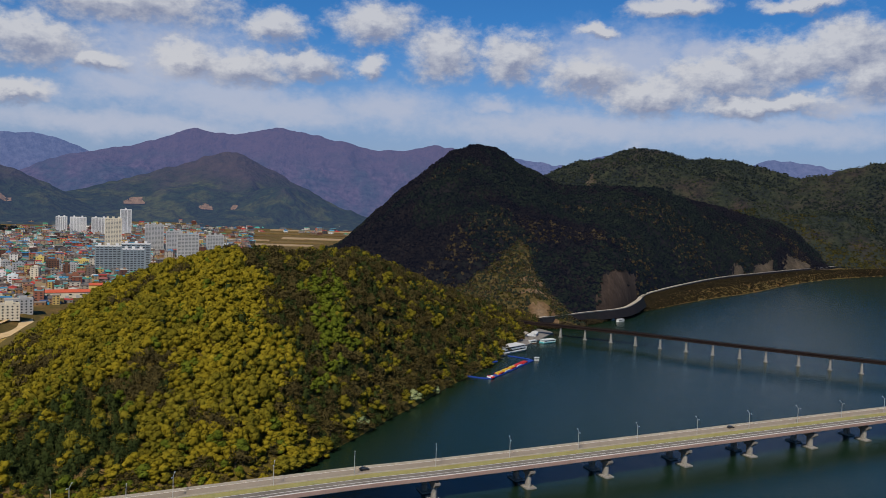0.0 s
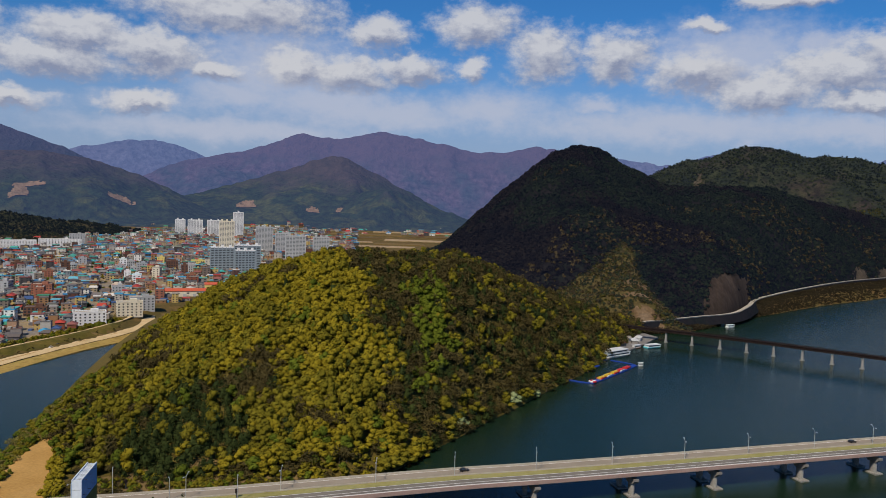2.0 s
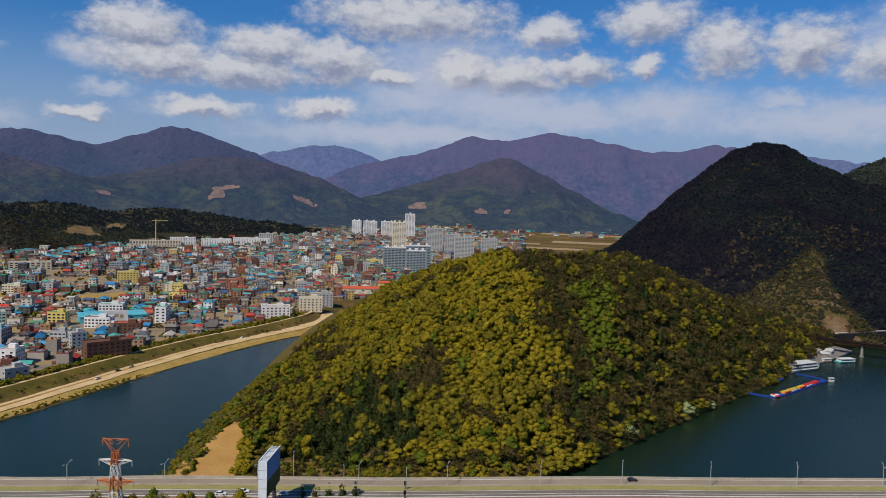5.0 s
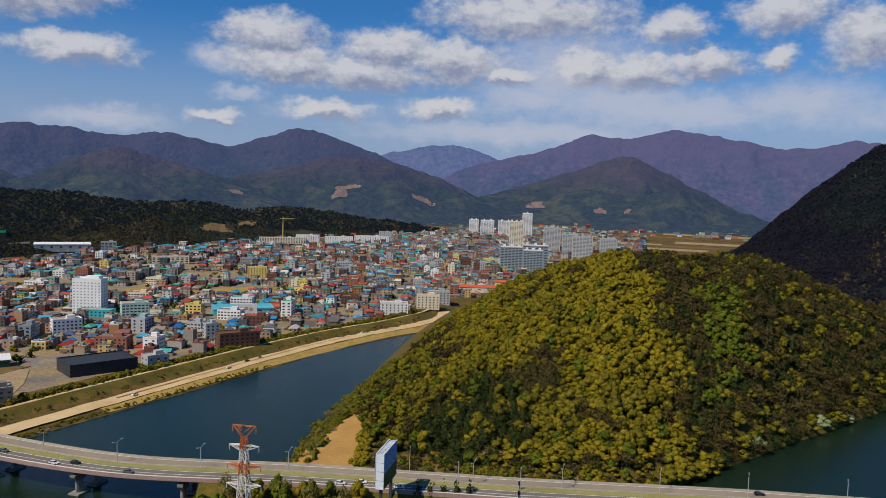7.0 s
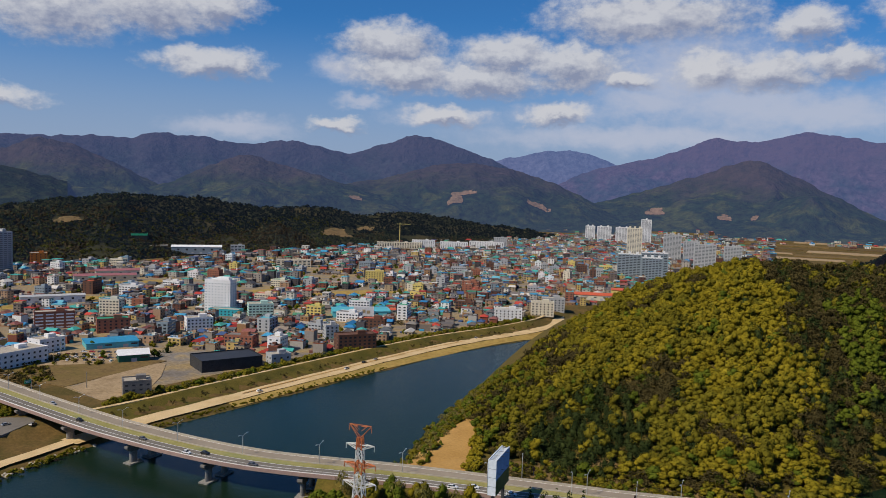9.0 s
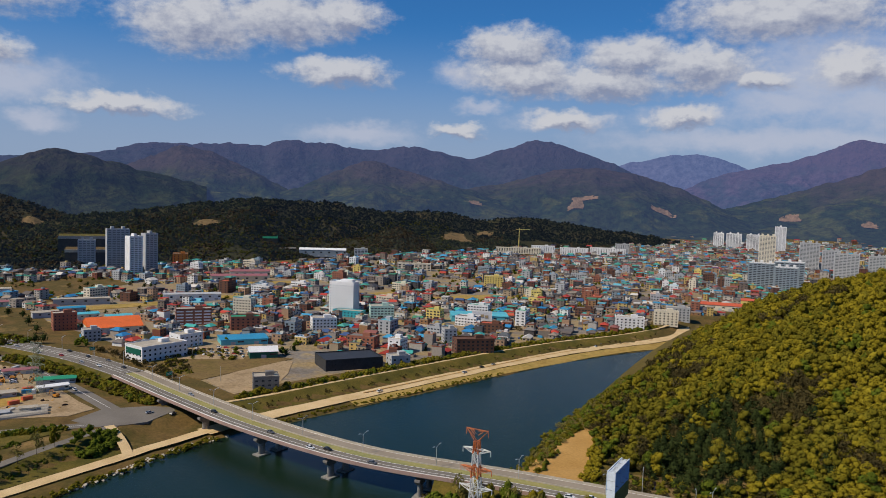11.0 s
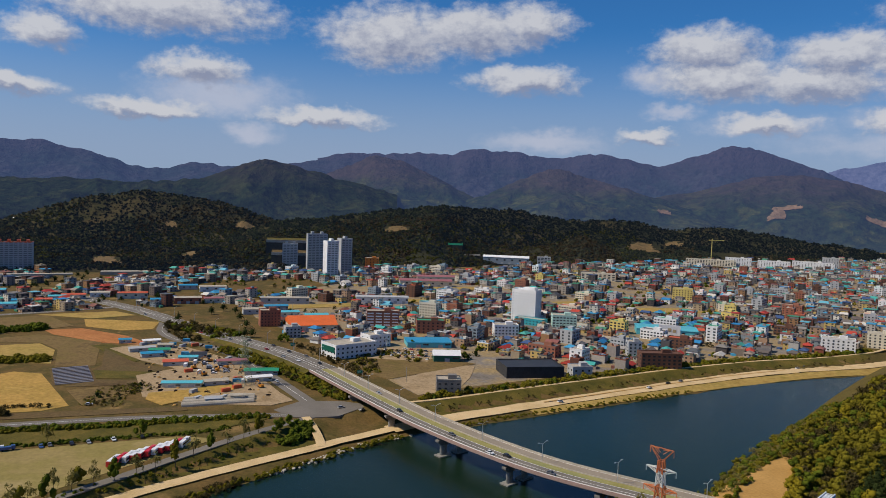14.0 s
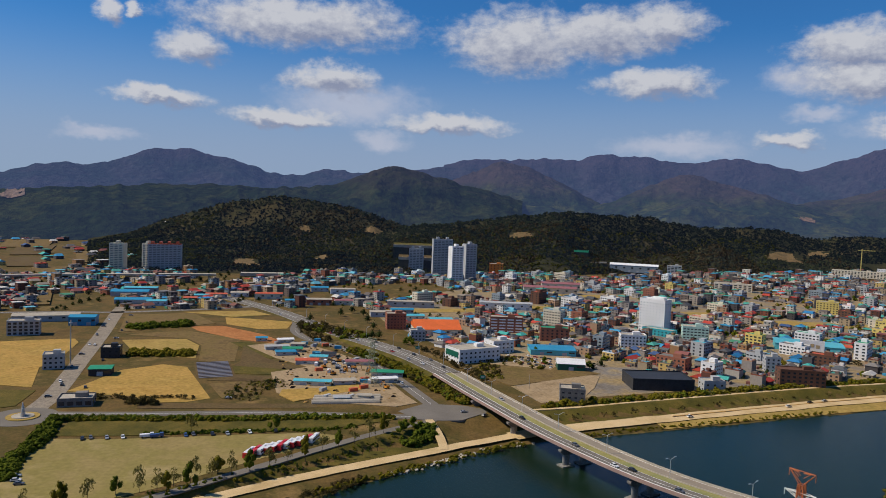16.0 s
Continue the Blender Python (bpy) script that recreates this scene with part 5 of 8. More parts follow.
road([(-492, -74, 6), (-539, -66, 6), (-640, -60, 6), (-760, -53, 6), (-880, -48, 6), (-1000, -40, 6)], 13, "straight dusty grey road between fields", M_DUSTY, "road", False)
road([(-895, -260, 6), (-893, -105, 6), (-886, -51, 6), (-900, 40, 6), (-920, 110, 6)], 11, "grey cross road at the edge of town")
road([(-432, 168, 6), (-440, 140, 6), (-457, 89, 6), (-469, 47, 6), (-480, -15, 6), (-490, -60, 6)], 9, "grey road along the fields")
road([(-308, -85, 6), (-332, -30, 6), (-349, 3, 6), (-360, 22, 6), (-374, 47, 6), (-391, 76, 6), (-411, 114, 6), (-430, 158, 6)], 6, "narrow grey levee road", line=False)
road([(-436, 210, 6.4), (-434, 257, 6.6), (-437, 300, 6.6), (-440, 366, 6.6), (-444, 468, 6.6), (-442, 566, 6.6), (-430, 649, 6.6), (-428, 729, 6.6), (-446, 800, 6.6), (-470, 860, 6.6)], 3.2, "pale levee-top path", M_GRAVEL, "pavement", False)
def drape(name, a, b, mat, label, category, height=None, n=60, m=14, lift=0.15):
    """A sheet laid on the land between two lines in plan."""
    def even(q):
        q = spline([(x, y, 0) for x, y in q], 3.0)
        i = np.linspace(0, len(q) - 1, n)
        return np.stack([np.interp(i, np.arange(len(q)), q[:, k]) for k in (0, 1)], -1)
    A, B = even(a), even(b)
    t = np.linspace(0, 1, m)[None, :, None]
    g = A[:, None] * (1 - t) + B[:, None] * t
    z = (height or ground_height)(g[..., 0], g[..., 1]) + lift
    return tagged(part(name, grid_mesh(name, g[..., 0], g[..., 1], z), mat), label, category, kind="structure")


def track(pts, width, mat, label, lift=0.3):
    q = spline([(x, y, 0) for x, y in pts], 6.0)
    n = side_of(q) * width / 2
    wob = (fbm(q[:, 0] * 0.05, q[:, 1] * 0.05, 77, 3) - 0.5)[:, None] * 0.5 + 1
    return drape("road", [tuple(v) for v in q[:, :2] + n * wob], [tuple(v) for v in q[:, :2] - n * (2 - wob)], mat, label, "road", lambda x, y: np.clip(ground_height(x, y), 1.6, 2.3), 160, 8, lift)


track([(-296, -85), (-322, -35), (-341, 5), (-358, 50), (-372, 91), (-385, 138), (-397, 183), (-403, 212)], 8, M_GRAVEL, "narrow sandy riverside track", 0.7)
track([(-400, 195), (-404, 220), (-407, 250), (-411, 319), (-415, 400), (-418, 470), (-419, 530), (-414, 600), (-402, 680), (-408, 740), (-440, 800), (-480, 850)], 13, M_GRAVEL, "pale gravel riverside track", 0.6)
drape("sand_bar", [(-404, 300), (-408, 380), (-411, 450), (-412, 520), (-407, 600), (-395, 680), (-400, 740)], [(-395, 300), (-398, 380), (-399, 450), (-399, 520), (-393, 600), (-379, 680), (-384, 740)], M_FIELD["straw"], "pale sand bar between track and water", "sand", None, 80, 12, 0.25)
road([(-430, 153, 6), (-414, 151.5, 5.6), (-399, 150, 3.2), (-386, 147, 2.1)], 5, "sandy path down to the riverside track", M_GRAVEL, "road", False, 0.3)


drape("levee_slope", [(-312, -85), (-334, -40), (-353, 0), (-377, 45), (-395, 76), (-414, 114), (-426, 145)], [(-302, -85), (-327, -35), (-346, 5), (-363, 48), (-377, 89), (-390, 138), (-392, 146)], M_GRASS, "grassy slope below the levee road", "grass", n=90)
drape("levee_slope", [(-434, 205), (-432, 257), (-435, 300), (-438, 366), (-442, 468), (-440, 566), (-428, 649), (-426, 729)], [(-411, 205), (-414, 257), (-418, 319), (-422, 400), (-425, 470), (-426, 530), (-421, 600), (-409, 680)], M_GRASS, "grassy slope of the river levee", "grass", n=160)
tagged(part("road_marking", sweep("wheel_rut", spline([(-411, 319, 2.1), (-415, 400, 2.1), (-418, 470, 2.1), (-419, 530, 2.1), (-414, 600, 2.1), (-402, 680, 2.1)]), slab(2.6, 1.4, 0.72, 0.03)), M_SAND), "brown wheel rut in the gravel track", "road marking", kind="structure")
# roundabout with its island
def disc(r, n=36, x=-487, y=-76):
    return [(x + r * math.cos(k * 2 * math.pi / n), y + r * math.sin(k * 2 * math.pi / n)) for k in range(n)]


tagged(part("road", prism("roundabout", disc(19), 5, 6.15), M_ASPHALT), "grey asphalt roundabout", "road", kind="structure")
isle = tagged(part("roundabout_island", prism("roundabout_island", disc(9), 6, 6.6), M_FIELD["straw"]), "round traffic island with pale kerb and sculpture", "traffic island")
part("kerb", prism("kerb", disc(6), 6.5, 6.9), M_CONCRETE, isle)
bm = bmesh.new()
for k, (x, h) in enumerate(((-1.6, 6.0), (0.3, 8.0), (1.8, 5.0))):
    bmesh.ops.create_cone(bm, cap_ends=True, segments=10, radius1=1.3, radius2=0.25, depth=h, matrix=pose(-487 + x, -76, 6.9 + h / 2 - 0.2, 0, 12 * (k - 1), 0))
part("sculpture", bm, M_STEEL, isle, "grey fin-shaped metal sculpture")

# the town's paved ground between the houses
plot("town", [(-456, 240), (-462, 470), (-458, 566), (-446, 660), (-450, 760), (-520, 1000), (-470, 1400), (-560, 1900), (-1000, 1800), (-1240, 1300), (-1260, 900), (-1180, 560), (-1000, 330), (-905, 240), (-800, 226), (-640, 240)], 6.0, 0.06, "pavement", " of streets and yards under the town")
plot("lot", [(-322, -85), (-360, -85), (-441, -56), (-433, -24), (-426, 40), (-420, 81), (-410, 96), (-386, 50), (-368, 18), (-358, 2), (-340, -38)], 5.7, 0.36)
plot("tan", [(-544, -59), (-561, -50), (-601, -29), (-615, 0), (-602, 17), (-507, 29), (-501, 14), (-505, -11), (-521, -17), (-529, -34)])
plot("straw", [(-722, -35), (-719, 19), (-686, 29), (-634, 24), (-655, -21)])
plot("olive", [(-749, -33), (-763, 20), (-712, 66), (-616, 53), (-621, 26), (-686, 31), (-719, 21)])
plot("red", [(-786, 24), (-785, 56), (-733, 89), (-693, 102), (-686, 95), (-707, 66), (-759, 31)])
plot("tan", [(-795, 60), (-839, 62), (-824, 91), (-801, 128), (-761, 116), (-762, 88)])
plot("green", [(-698, 56), (-698, 72), (-640, 100), (-620, 82), (-655, 68)])
plot("brown", [(-612, 57), (-680, 66), (-620, 80), (-583, 104), (-581, 69), (-597, 49)])
plot("green", [(-601, 50), (-578, 94), (-560, 91), (-574, 50)])
plot("brown", [(-570, 48), (-556, 82), (-543, 80), (-556, 29)])
plot("olive", [(-546, 30), (-549, 53), (-529, 71), (-510, 42), (-504, 36)])
plot("brown", [(-504, -14), (-479, 93), (-470, 92), (-491, -15)])
plot("tan", [(-714, -153), (-728, -131), (-733, -74), (-715, -69), (-638, -77), (-620, -86), (-558, -82), (-568, -102), (-560, -120)])
plot("green", [(-556, -119), (-555, -100), (-549, -78), (-512, -84), (-508, -95), (-508, -110)])
plot("olive", [(-868, -38), (-872, 30), (-800, 50), (-786, 20), (-760, -40)])
plot("straw", [(-840, 70), (-880, 20), (-884, 96), (-850, 112)])
plot("yard", [(-679, 69), (-691, 101), (-670, 126), (-598, 154), (-523, 156), (-490, 156), (-468, 158), (-462, 141), (-484, 97), (-512, 72), (-573, 76), (-586, 106), (-624, 86)])
plot("tan", [(-506, 73), (-520, 77), (-519, 100), (-529, 132), (-509, 131), (-502, 113), (-487, 80)], 6.0, 0.25)
plot("paved", [(-465, 162), (-455, 186), (-440, 200), (-424, 172), (-426, 160), (-432, 146), (-452, 140)], 6.0, 0.02, "pavement")
plot("green", [(-459, -52), (-445, -54), (-438, -24), (-430, 39), (-424, 81), (-428, 108), (-434, 130), (-440, 131), (-449, 81), (-463, 10), (-470, -50)], 5.8, 0.3, "verge", " beside the parking lot")
plot("yard", [(-494, 242), (-524, 316), (-512, 324), (-480, 300), (-452, 272), (-450, 240)])
plot("olive", [(-530, 232), (-600, 216), (-640, 214), (-580, 300), (-520, 330), (-498, 240)])
plot("yard", [(-541, 296), (-575, 250), (-625, 300), (-585, 340)])
plot("straw", [(-742, 680), (-736, 735), (-690, 820), (-670, 800), (-690, 720), (-715, 670)])
plot("straw", [(-820, 600), (-812, 690), (-785, 700), (-790, 600)])
plot("straw", [(-880, 250), (-875, 372), (-850, 372), (-850, 250)])
plot("straw", [(-905, 385), (-890, 470), (-860, 470), (-862, 385)])
plot("straw", [(-1010, 540), (-985, 640), (-955, 640), (-975, 540)])
# paddies on the plain beyond the town
for k, (x, y, w, d, c) in enumerate(((-600, 2280, 170, 50, "yard"), (-420, 2240, 150, 60, "olive"), (-430, 2100, 160, 60, "yard"), (-640, 2480, 220, 60, "brown"), (-400, 2440, 210, 80, "yard"), (-620, 2640, 260, 60, "olive"), (-360, 2640, 200, 70, "brown"), (-480, 2820, 300, 60, "yard"), (-250, 2800, 160, 90, "olive"), (-700, 2900, 260, 70, "brown"), (-450, 3000, 260, 60, "olive"), (-350, 3200, 360, 90, "brown"), (-1000, -180, 140, 90, "olive"), (-1120, -250, 150, 100, "straw"), (-1150, -110, 110, 60, "brown"), (-1300, -160, 160, 60, "olive"), (-1480, -230, 180, 50, "brown"), (-1600, -130, 260, 60, "olive"), (-1750, -260, 260, 60, "brown"), (-1950, -300, 260, 90, "olive"))):
    a = 14
    zz = float(ground_height(np.array(x * 1.0), np.array(y * 1.0)))
    plot(c, [(x - w / 2, y - d / 2 - a), (x + w / 2, y - d / 2 + a), (x + w / 2 - a, y + d / 2 + a), (x - w / 2 - a, y + d / 2)], zz, 1.2)
# plastic mulch rows
mulch = thing("mulch_rows", -590, 36, 6, 0, "dark field striped with grey plastic mulch rows", "field")
part("soil", boxes("soil", [(0, 0, 0, 56, 27, 0.16, 0)]), M_FIELD["brown"], mulch)
M_MULCH = paint("grey_mulch_film", (0.16, 0.15, 0.16), 0.4)
for k in range(12):
    part("mulch_strip", boxes("mulch_strip", [(-25 + k * 4.5, 0, 0.1, 2.4, 24, 0.4, 3)]), M_MULCH, mulch)

# ---- buildings ----
ROOFS = [(0.03, 0.20, 0.42), (0.20, 0.185, 0.17), (0.40, 0.05, 0.04), (0.12, 0.10, 0.09), (0.07, 0.32, 0.26), (0.56, 0.53, 0.48), (0.08, 0.08, 0.085), (0.06, 0.36, 0.32), (0.13, 0.40, 0.50), (0.26, 0.21, 0.17), (0.20, 0.085, 0.065), (0.05, 0.28, 0.48), (0.14, 0.13, 0.135), (0.30, 0.28, 0.26), (0.05, 0.09, 0.20), (0.33, 0.28, 0.22), (0.10, 0.11, 0.12), (0.06, 0.22, 0.13), (0.44, 0.06, 0.04), (0.16, 0.14, 0.13), (0.24, 0.09, 0.08), (0.11, 0.10, 0.10)]
WALLS = [(0.40, 0.37, 0.33), (0.20, 0.165, 0.135), (0.22, 0.075, 0.045), (0.70, 0.69, 0.66), (0.34, 0.27, 0.18), (0.10, 0.094, 0.096), (0.12, 0.052, 0.038), (0.32, 0.28, 0.24), (0.30, 0.165, 0.08), (0.20, 0.24, 0.27), (0.50, 0.36, 0.13), (0.07, 0.064, 0.066), (0.56, 0.52, 0.44), (0.26, 0.23, 0.21), (0.38, 0.24, 0.15), (0.17, 0.13, 0.11)]
M_ROOF_I, M_ROOF_O = palette("town_roofs", ROOFS, "island", 0.75), palette("house_roofs", ROOFS, "object", 0.75)
M_WALL_I, M_WALL_O = palette("town_walls", WALLS, "island", 0.85), palette("house_walls", WALLS, "object", 0.85)
M_GLASS = paint("dark_window_glass", (0.03, 0.037, 0.045), 0.15, spec=0.5)
M_DOOR = paint("painted_door", (0.16, 0.12, 0.09), 0.6)

KEEP_OUT = []  # (x, y, radius): ground taken by roads, plots and larger buildings
for p in np.vstack([MAIN[::6]]):
    KEEP_OUT.append((p[0], p[1], 24))
BUILT = []


def gable(w, d, h, eave=0.5):
    """A ridged roof with some thickness over a w x d plan, ridge along x."""
    bm = bmesh.new()
    a, b = w / 2 + eave, d / 2 + eave
    for z in (0, -0.25):
        for x in (-a, a):
            for y, q in ((-b, 0), (0, h), (b, 0)):
                bm.verts.new((x, y, q + z))
    bmesh.ops.convex_hull(bm, input=bm.verts)
    me = bpy.data.meshes.new("roof")
    bm.to_mesh(me)
    bm.free()
    return me


def hip(w, d, h, eave=0.6):
    bm = bmesh.new()
    a, b = w / 2 + eave, d / 2 + eave
    for x, y, z in ((-a, -b, 0), (a, -b, 0), (a, b, 0), (-a, b, 0), (-a, -b, -.25), (a, -b, -.25), (a, b, -.25), (-a, b, -.25), (-w / 5, 0, h), (w / 5, 0, h)):
        bm.verts.new((x, y, z))
    bmesh.ops.convex_hull(bm, input=bm.verts)
    me = bpy.data.meshes.new("roof")
    bm.to_mesh(me)
    bm.free()
    return me


def ring(name, w, d, z, h, t=0.35):
    return boxes(name, [(0, -d / 2 + t / 2, z, w, t, h, 0), (0, d / 2 - t / 2, z, w, t, h, 0), (-w / 2 + t / 2, 0, z, t, d - 2 * t, h, 0), (w / 2 - t / 2, 0, z, t, d - 2 * t, h, 0)])


def moved(me, x, y, z):
    me.transform(Matrix.Translation((x, y, z)))
    return me


WINDOW_ME = boxes("window", [(0, 0, 0, 1.7, 0.12, 1.35, 0)])
WINDOW_ME.materials.append(M_GLASS)
DOOR_ME = boxes("door", [(0, 0, 0, 1.3, 0.14, 2.1, 0)])
DOOR_ME.materials.append(M_DOOR)


def house_proto(kind, w, d, storeys):
    """One house with its parts, to be copied."""
    h = 3.0 * storeys + 0.3
    t = thing("house", 0, 0, 0)
    part("wall", boxes("wall", [(0, 0, -0.5, w, d, h + 0.5, 0)]), M_WALL_O, t)
    if kind == "flat":
        part("roof", boxes("roof", [(0, 0, h - 0.05, w - 0.8, d - 0.8, 0.2, 0)]), M_ROOF_O, t)
        part("parapet", ring("parapet", w + 0.1, d + 0.1, h, 0.9), M_WALL_O, t)
        part("stair_head", boxes("stair_head", [(w * 0.22, d * 0.2, h, 3.2, 3.0, 2.4, 0)]), M_WALL_O, t)
        part("water_tank", boxes("water_tank", [(-w * 0.25, d * 0.15, h + 0.1, 1.8, 1.8, 1.5, 0)]), M_STEEL, t, "steel rooftop water tank")
    else:
        part("roof", moved((gable if kind == "gable" else hip)(w, d, min(w, d) * 0.28), 0, 0, h), M_ROOF_O, t)
    for s in range(storeys):
        for k in range(max(2, int(w / 4))):
            x = (k + 0.5) * w / max(2, int(w / 4)) - w / 2
            if s == 0 and k == 0:
                ob = part("door", DOOR_ME, None, t)
                ob.location = (x, -d / 2, 0)
                continue
            ob = part("window", WINDOW_ME, None, t)
            ob.location = (x, -d / 2, s * 3.0 + 1.0)
        for k in range(2):
            ob = part("window", WINDOW_ME, None, t)
            ob.location, ob.rotation_euler = (w / 2, (k - 0.5) * d / 2, s * 3.0 + 1.0), (0, 0, math.pi / 2)
    return t


HOUSES = [house_proto(*q) for q in (("flat", 10, 9, 2), ("flat", 10, 8, 3), ("flat", 12, 8, 2), ("flat", 9, 8, 3), ("gable", 11, 7, 1), ("gable", 12, 8, 1), ("hip", 10, 8, 1), ("hip", 10, 8, 2), ("gable", 9, 6, 1), ("flat", 9, 8, 1))]
HOUSE_LABEL = ["two-storey flat-roofed house with a parapet", "three-storey flat-roofed house with a stair head", "broad two-storey flat-roofed house", "narrow three-storey flat-roofed house", "low house with a ridged coloured roof", "long low house with a ridged coloured roof", "small house with a hipped roof", "two-storey house with a hipped roof", "small low house with a ridged roof", "single-storey flat-roofed shop"]


def block(name, x, y, turn, w, d, storeys, wall, label, category="building", z=6.0, bays=6, glass=None, roof=None, storey=3.0, win=(1.6, 1.4), hut=True, ends=2, top=None, parapet=True, apart=700):
    """A larger building: walls, parapet, roof deck, a roof hut, and a row of windows to each storey on all its sides."""
    h = storeys * storey + 0.6
    t = thing(name, x, y, z, turn, label, category)
    part("wall", boxes("wall", [(0, 0, -1, w, d, h + 1, 0)]), wall, t)
    if parapet:
        part("parapet", ring("parapet", w + 0.16, d + 0.16, h - 0.1, 1.0), top or wall, t)
    part("roof", boxes("roof", [(0, 0, h - 0.05, w - 0.9, d - 0.9, 0.25, 0)]), roof or M_CONCRETE, t)
    if hut:
        part("roof_hut", boxes("roof_hut", [(w * 0.15, 0, h + 0.1, min(7, w * 0.35), min(5, d * 0.5), 3.0, 0)]), wall, t)
    rows = []
    for s in range(storeys):
        zz = s * storey + 0.95
        rows += [((k + 0.5) * w / bays - w / 2, 0, zz, win[0], d + 0.14, win[1], 0) for k in range(bays)]
        rows += [(0, (k + 0.5) * d / ends - d / 2, zz + 0.002, w + 0.14, min(win[0], d / ends * 0.5), win[1] - 0.004, 0) for k in range(ends)]
    if rows and math.hypot(x, y) < apart:
        shared = {}
        for q in rows:
            if q[3:] not in shared:
                shared[q[3:]] = boxes("window", [(0, 0, 0) + q[3:]])
                shared[q[3:]].materials.append(glass or M_GLASS)
            part("window", shared[q[3:]], None, t).location = q[:3]
    elif rows:
        tagged(part("window_rows", boxes("window_rows", rows), glass or M_GLASS, t), kind="stuff")
    KEEP_OUT.append((x, y, max(w, d) * 0.62 + 5))
    return t


M_PLASTER = paint("white_plaster", (0.74, 0.74, 0.74), 0.7)
M_CREAM = paint("cream_plaster", (0.66, 0.60, 0.47), 0.7)
M_GREYWALL = paint("grey_render", (0.40, 0.41, 0.42), 0.8)
M_BLUEGREY = paint("blue_grey_render", (0.24, 0.29, 0.33), 0.8)
M_BRICK = surface("red_brick_wall", [(0.26, 0.10, 0.065), (0.34, 0.14, 0.09)], 0.2, 2.0, 0.85, 0.2, 0.03, 0.2)
M_DARKBRICK = surface("dark_brown_brick", [(0.11, 0.055, 0.038), (0.16, 0.08, 0.055)], 0.2, 2.0, 0.85, 0.2, 0.03, 0.2)
M_YELLOW = paint("yellow_render", (0.66, 0.52, 0.16), 0.7)
M_MINT = paint("mint_render", (0.46, 0.66, 0.58), 0.7)
M_TEAL = paint("teal_cladding", (0.04, 0.34, 0.40), 0.5)
M_BLUEROOF = paint("blue_sheet_roof", (0.035, 0.26, 0.44), 0.45)
M_SKYROOF = paint("turquoise_sheet_roof", (0.10, 0.44, 0.52), 0.45)
M_REDROOF = paint("orange_red_sheet_roof", (0.55, 0.11, 0.045), 0.5)
M_MARKET = paint("bright_orange_red_roof", (0.72, 0.15, 0.035), 0.5)
M_GREENROOF = paint("green_sheet_roof", (0.03, 0.27, 0.14), 0.5)
M_BLACK = surface("black_metal_cladding", [(0.03, 0.032, 0.036), (0.045, 0.047, 0.052)], 0.2, 0.8, 0.5, 0.1, 0.03, 0.15)
M_ORANGE = paint("orange_render", (0.52, 0.17, 0.035), 0.7)
M_PINK = paint("dull_pink_roof", (0.30, 0.12, 0.13), 0.7)
M_DKGREEN = paint("dark_green_cladding", (0.01, 0.11, 0.075), 0.4)


def hall(name, x, y, turn, w, d, h, wall, roof, label, z=6.0, rise=1.6, doors=2, category="warehouse"):
    """A long low hall with a shallow ridged sheet roof, doors and a strip of windows."""
    t = thing(name, x, y, z, turn, label, category)
    part("wall", boxes("wall", [(0, 0, -1, w, d, h + 1, 0)]), wall, t)
    part("roof", moved(gable(w, d, rise, 0.6), 0, 0, h + 0.24), roof, t)
    for k in range(doors):
        xx = (k + 0.5) * w / doors - w / 2
        part("door", boxes("door", [(xx, -d / 2, 0, min(4, w / doors * 0.4), 0.2, min(3.2, h * 0.7), 0)]), M_GREYWALL, t)
        part("window", boxes("window", [(xx + w / doors * 0.33, -d / 2, h * 0.5, w / doors * 0.25, 0.16, h * 0.25, 0)]), M_GLASS, t)
    KEEP_OUT.append((x, y, max(w, d) * 0.6 + 4))
    return t


M_PANE = paint("grey_balcony_glazing", (0.15, 0.165, 0.18), 0.25, spec=0.5)


def apartment(x, y, turn, w, d, storeys, wall, label, z=6.0, cols=6, trim=None, glass=None):
    """An apartment slab: flats divided by fins, balcony glass on each storey, stair heads on the roof."""
    h = storeys * 2.9 + 1.2
    t = thing("apartment_building", x, y, z, turn, label, "apartment building")
    part("wall", boxes("wall", [(0, 0, -1, w, d, h + 1, 0)]), wall, t)
    part("parapet", ring("parapet", w + 0.2, d + 0.2, h - 0.2, 1.2), trim or wall, t)
    part("roof", boxes("roof", [(0, 0, h - 0.05, w - 1, d - 1, 0.25, 0)]), M_CONCRETE, t)
    for k in range(cols + 1):
        part("fin", boxes("fin", [((k / cols - 0.5) * (w - 1.0), 0, 0, 1.8, d + 1.0, h + 0.4, 0)]), wall, t)
    for k in range(max(1, cols // 2)):
        part("stair_head", boxes("stair_head", [((k + 0.5) * w / max(1, cols // 2) - w / 2, 0, h + 0.1, 4.5, d * 0.6, 4.5, 0)]), trim or wall, t)
    for s in range(storeys):
        part("balcony", boxes("balcony", [(0, 0, s * 2.9 + 1.2, w - 0.3, d + 0.5, 1.2, 0)]), glass or M_PANE, t)
    KEEP_OUT.append((x, y, max(w, d) * 0.65 + 6))
    return t


# landmarks of the town
tw = block("hotel_tower", -694, 505, 27, 31, 15, 0, M_PLASTER, "white eleven-storey tower with rows of windows", "tower block", hut=False)
for ob in list(tw.children):
    bpy.data.objects.remove(ob)
part("wall", boxes("wall", [(0, 0, -1, 30, 15, 36.4, 0)]), M_PLASTER, tw)
part("parapet", ring("parapet", 30.2, 15.2, 35.3, 1.1), M_PLASTER, tw)
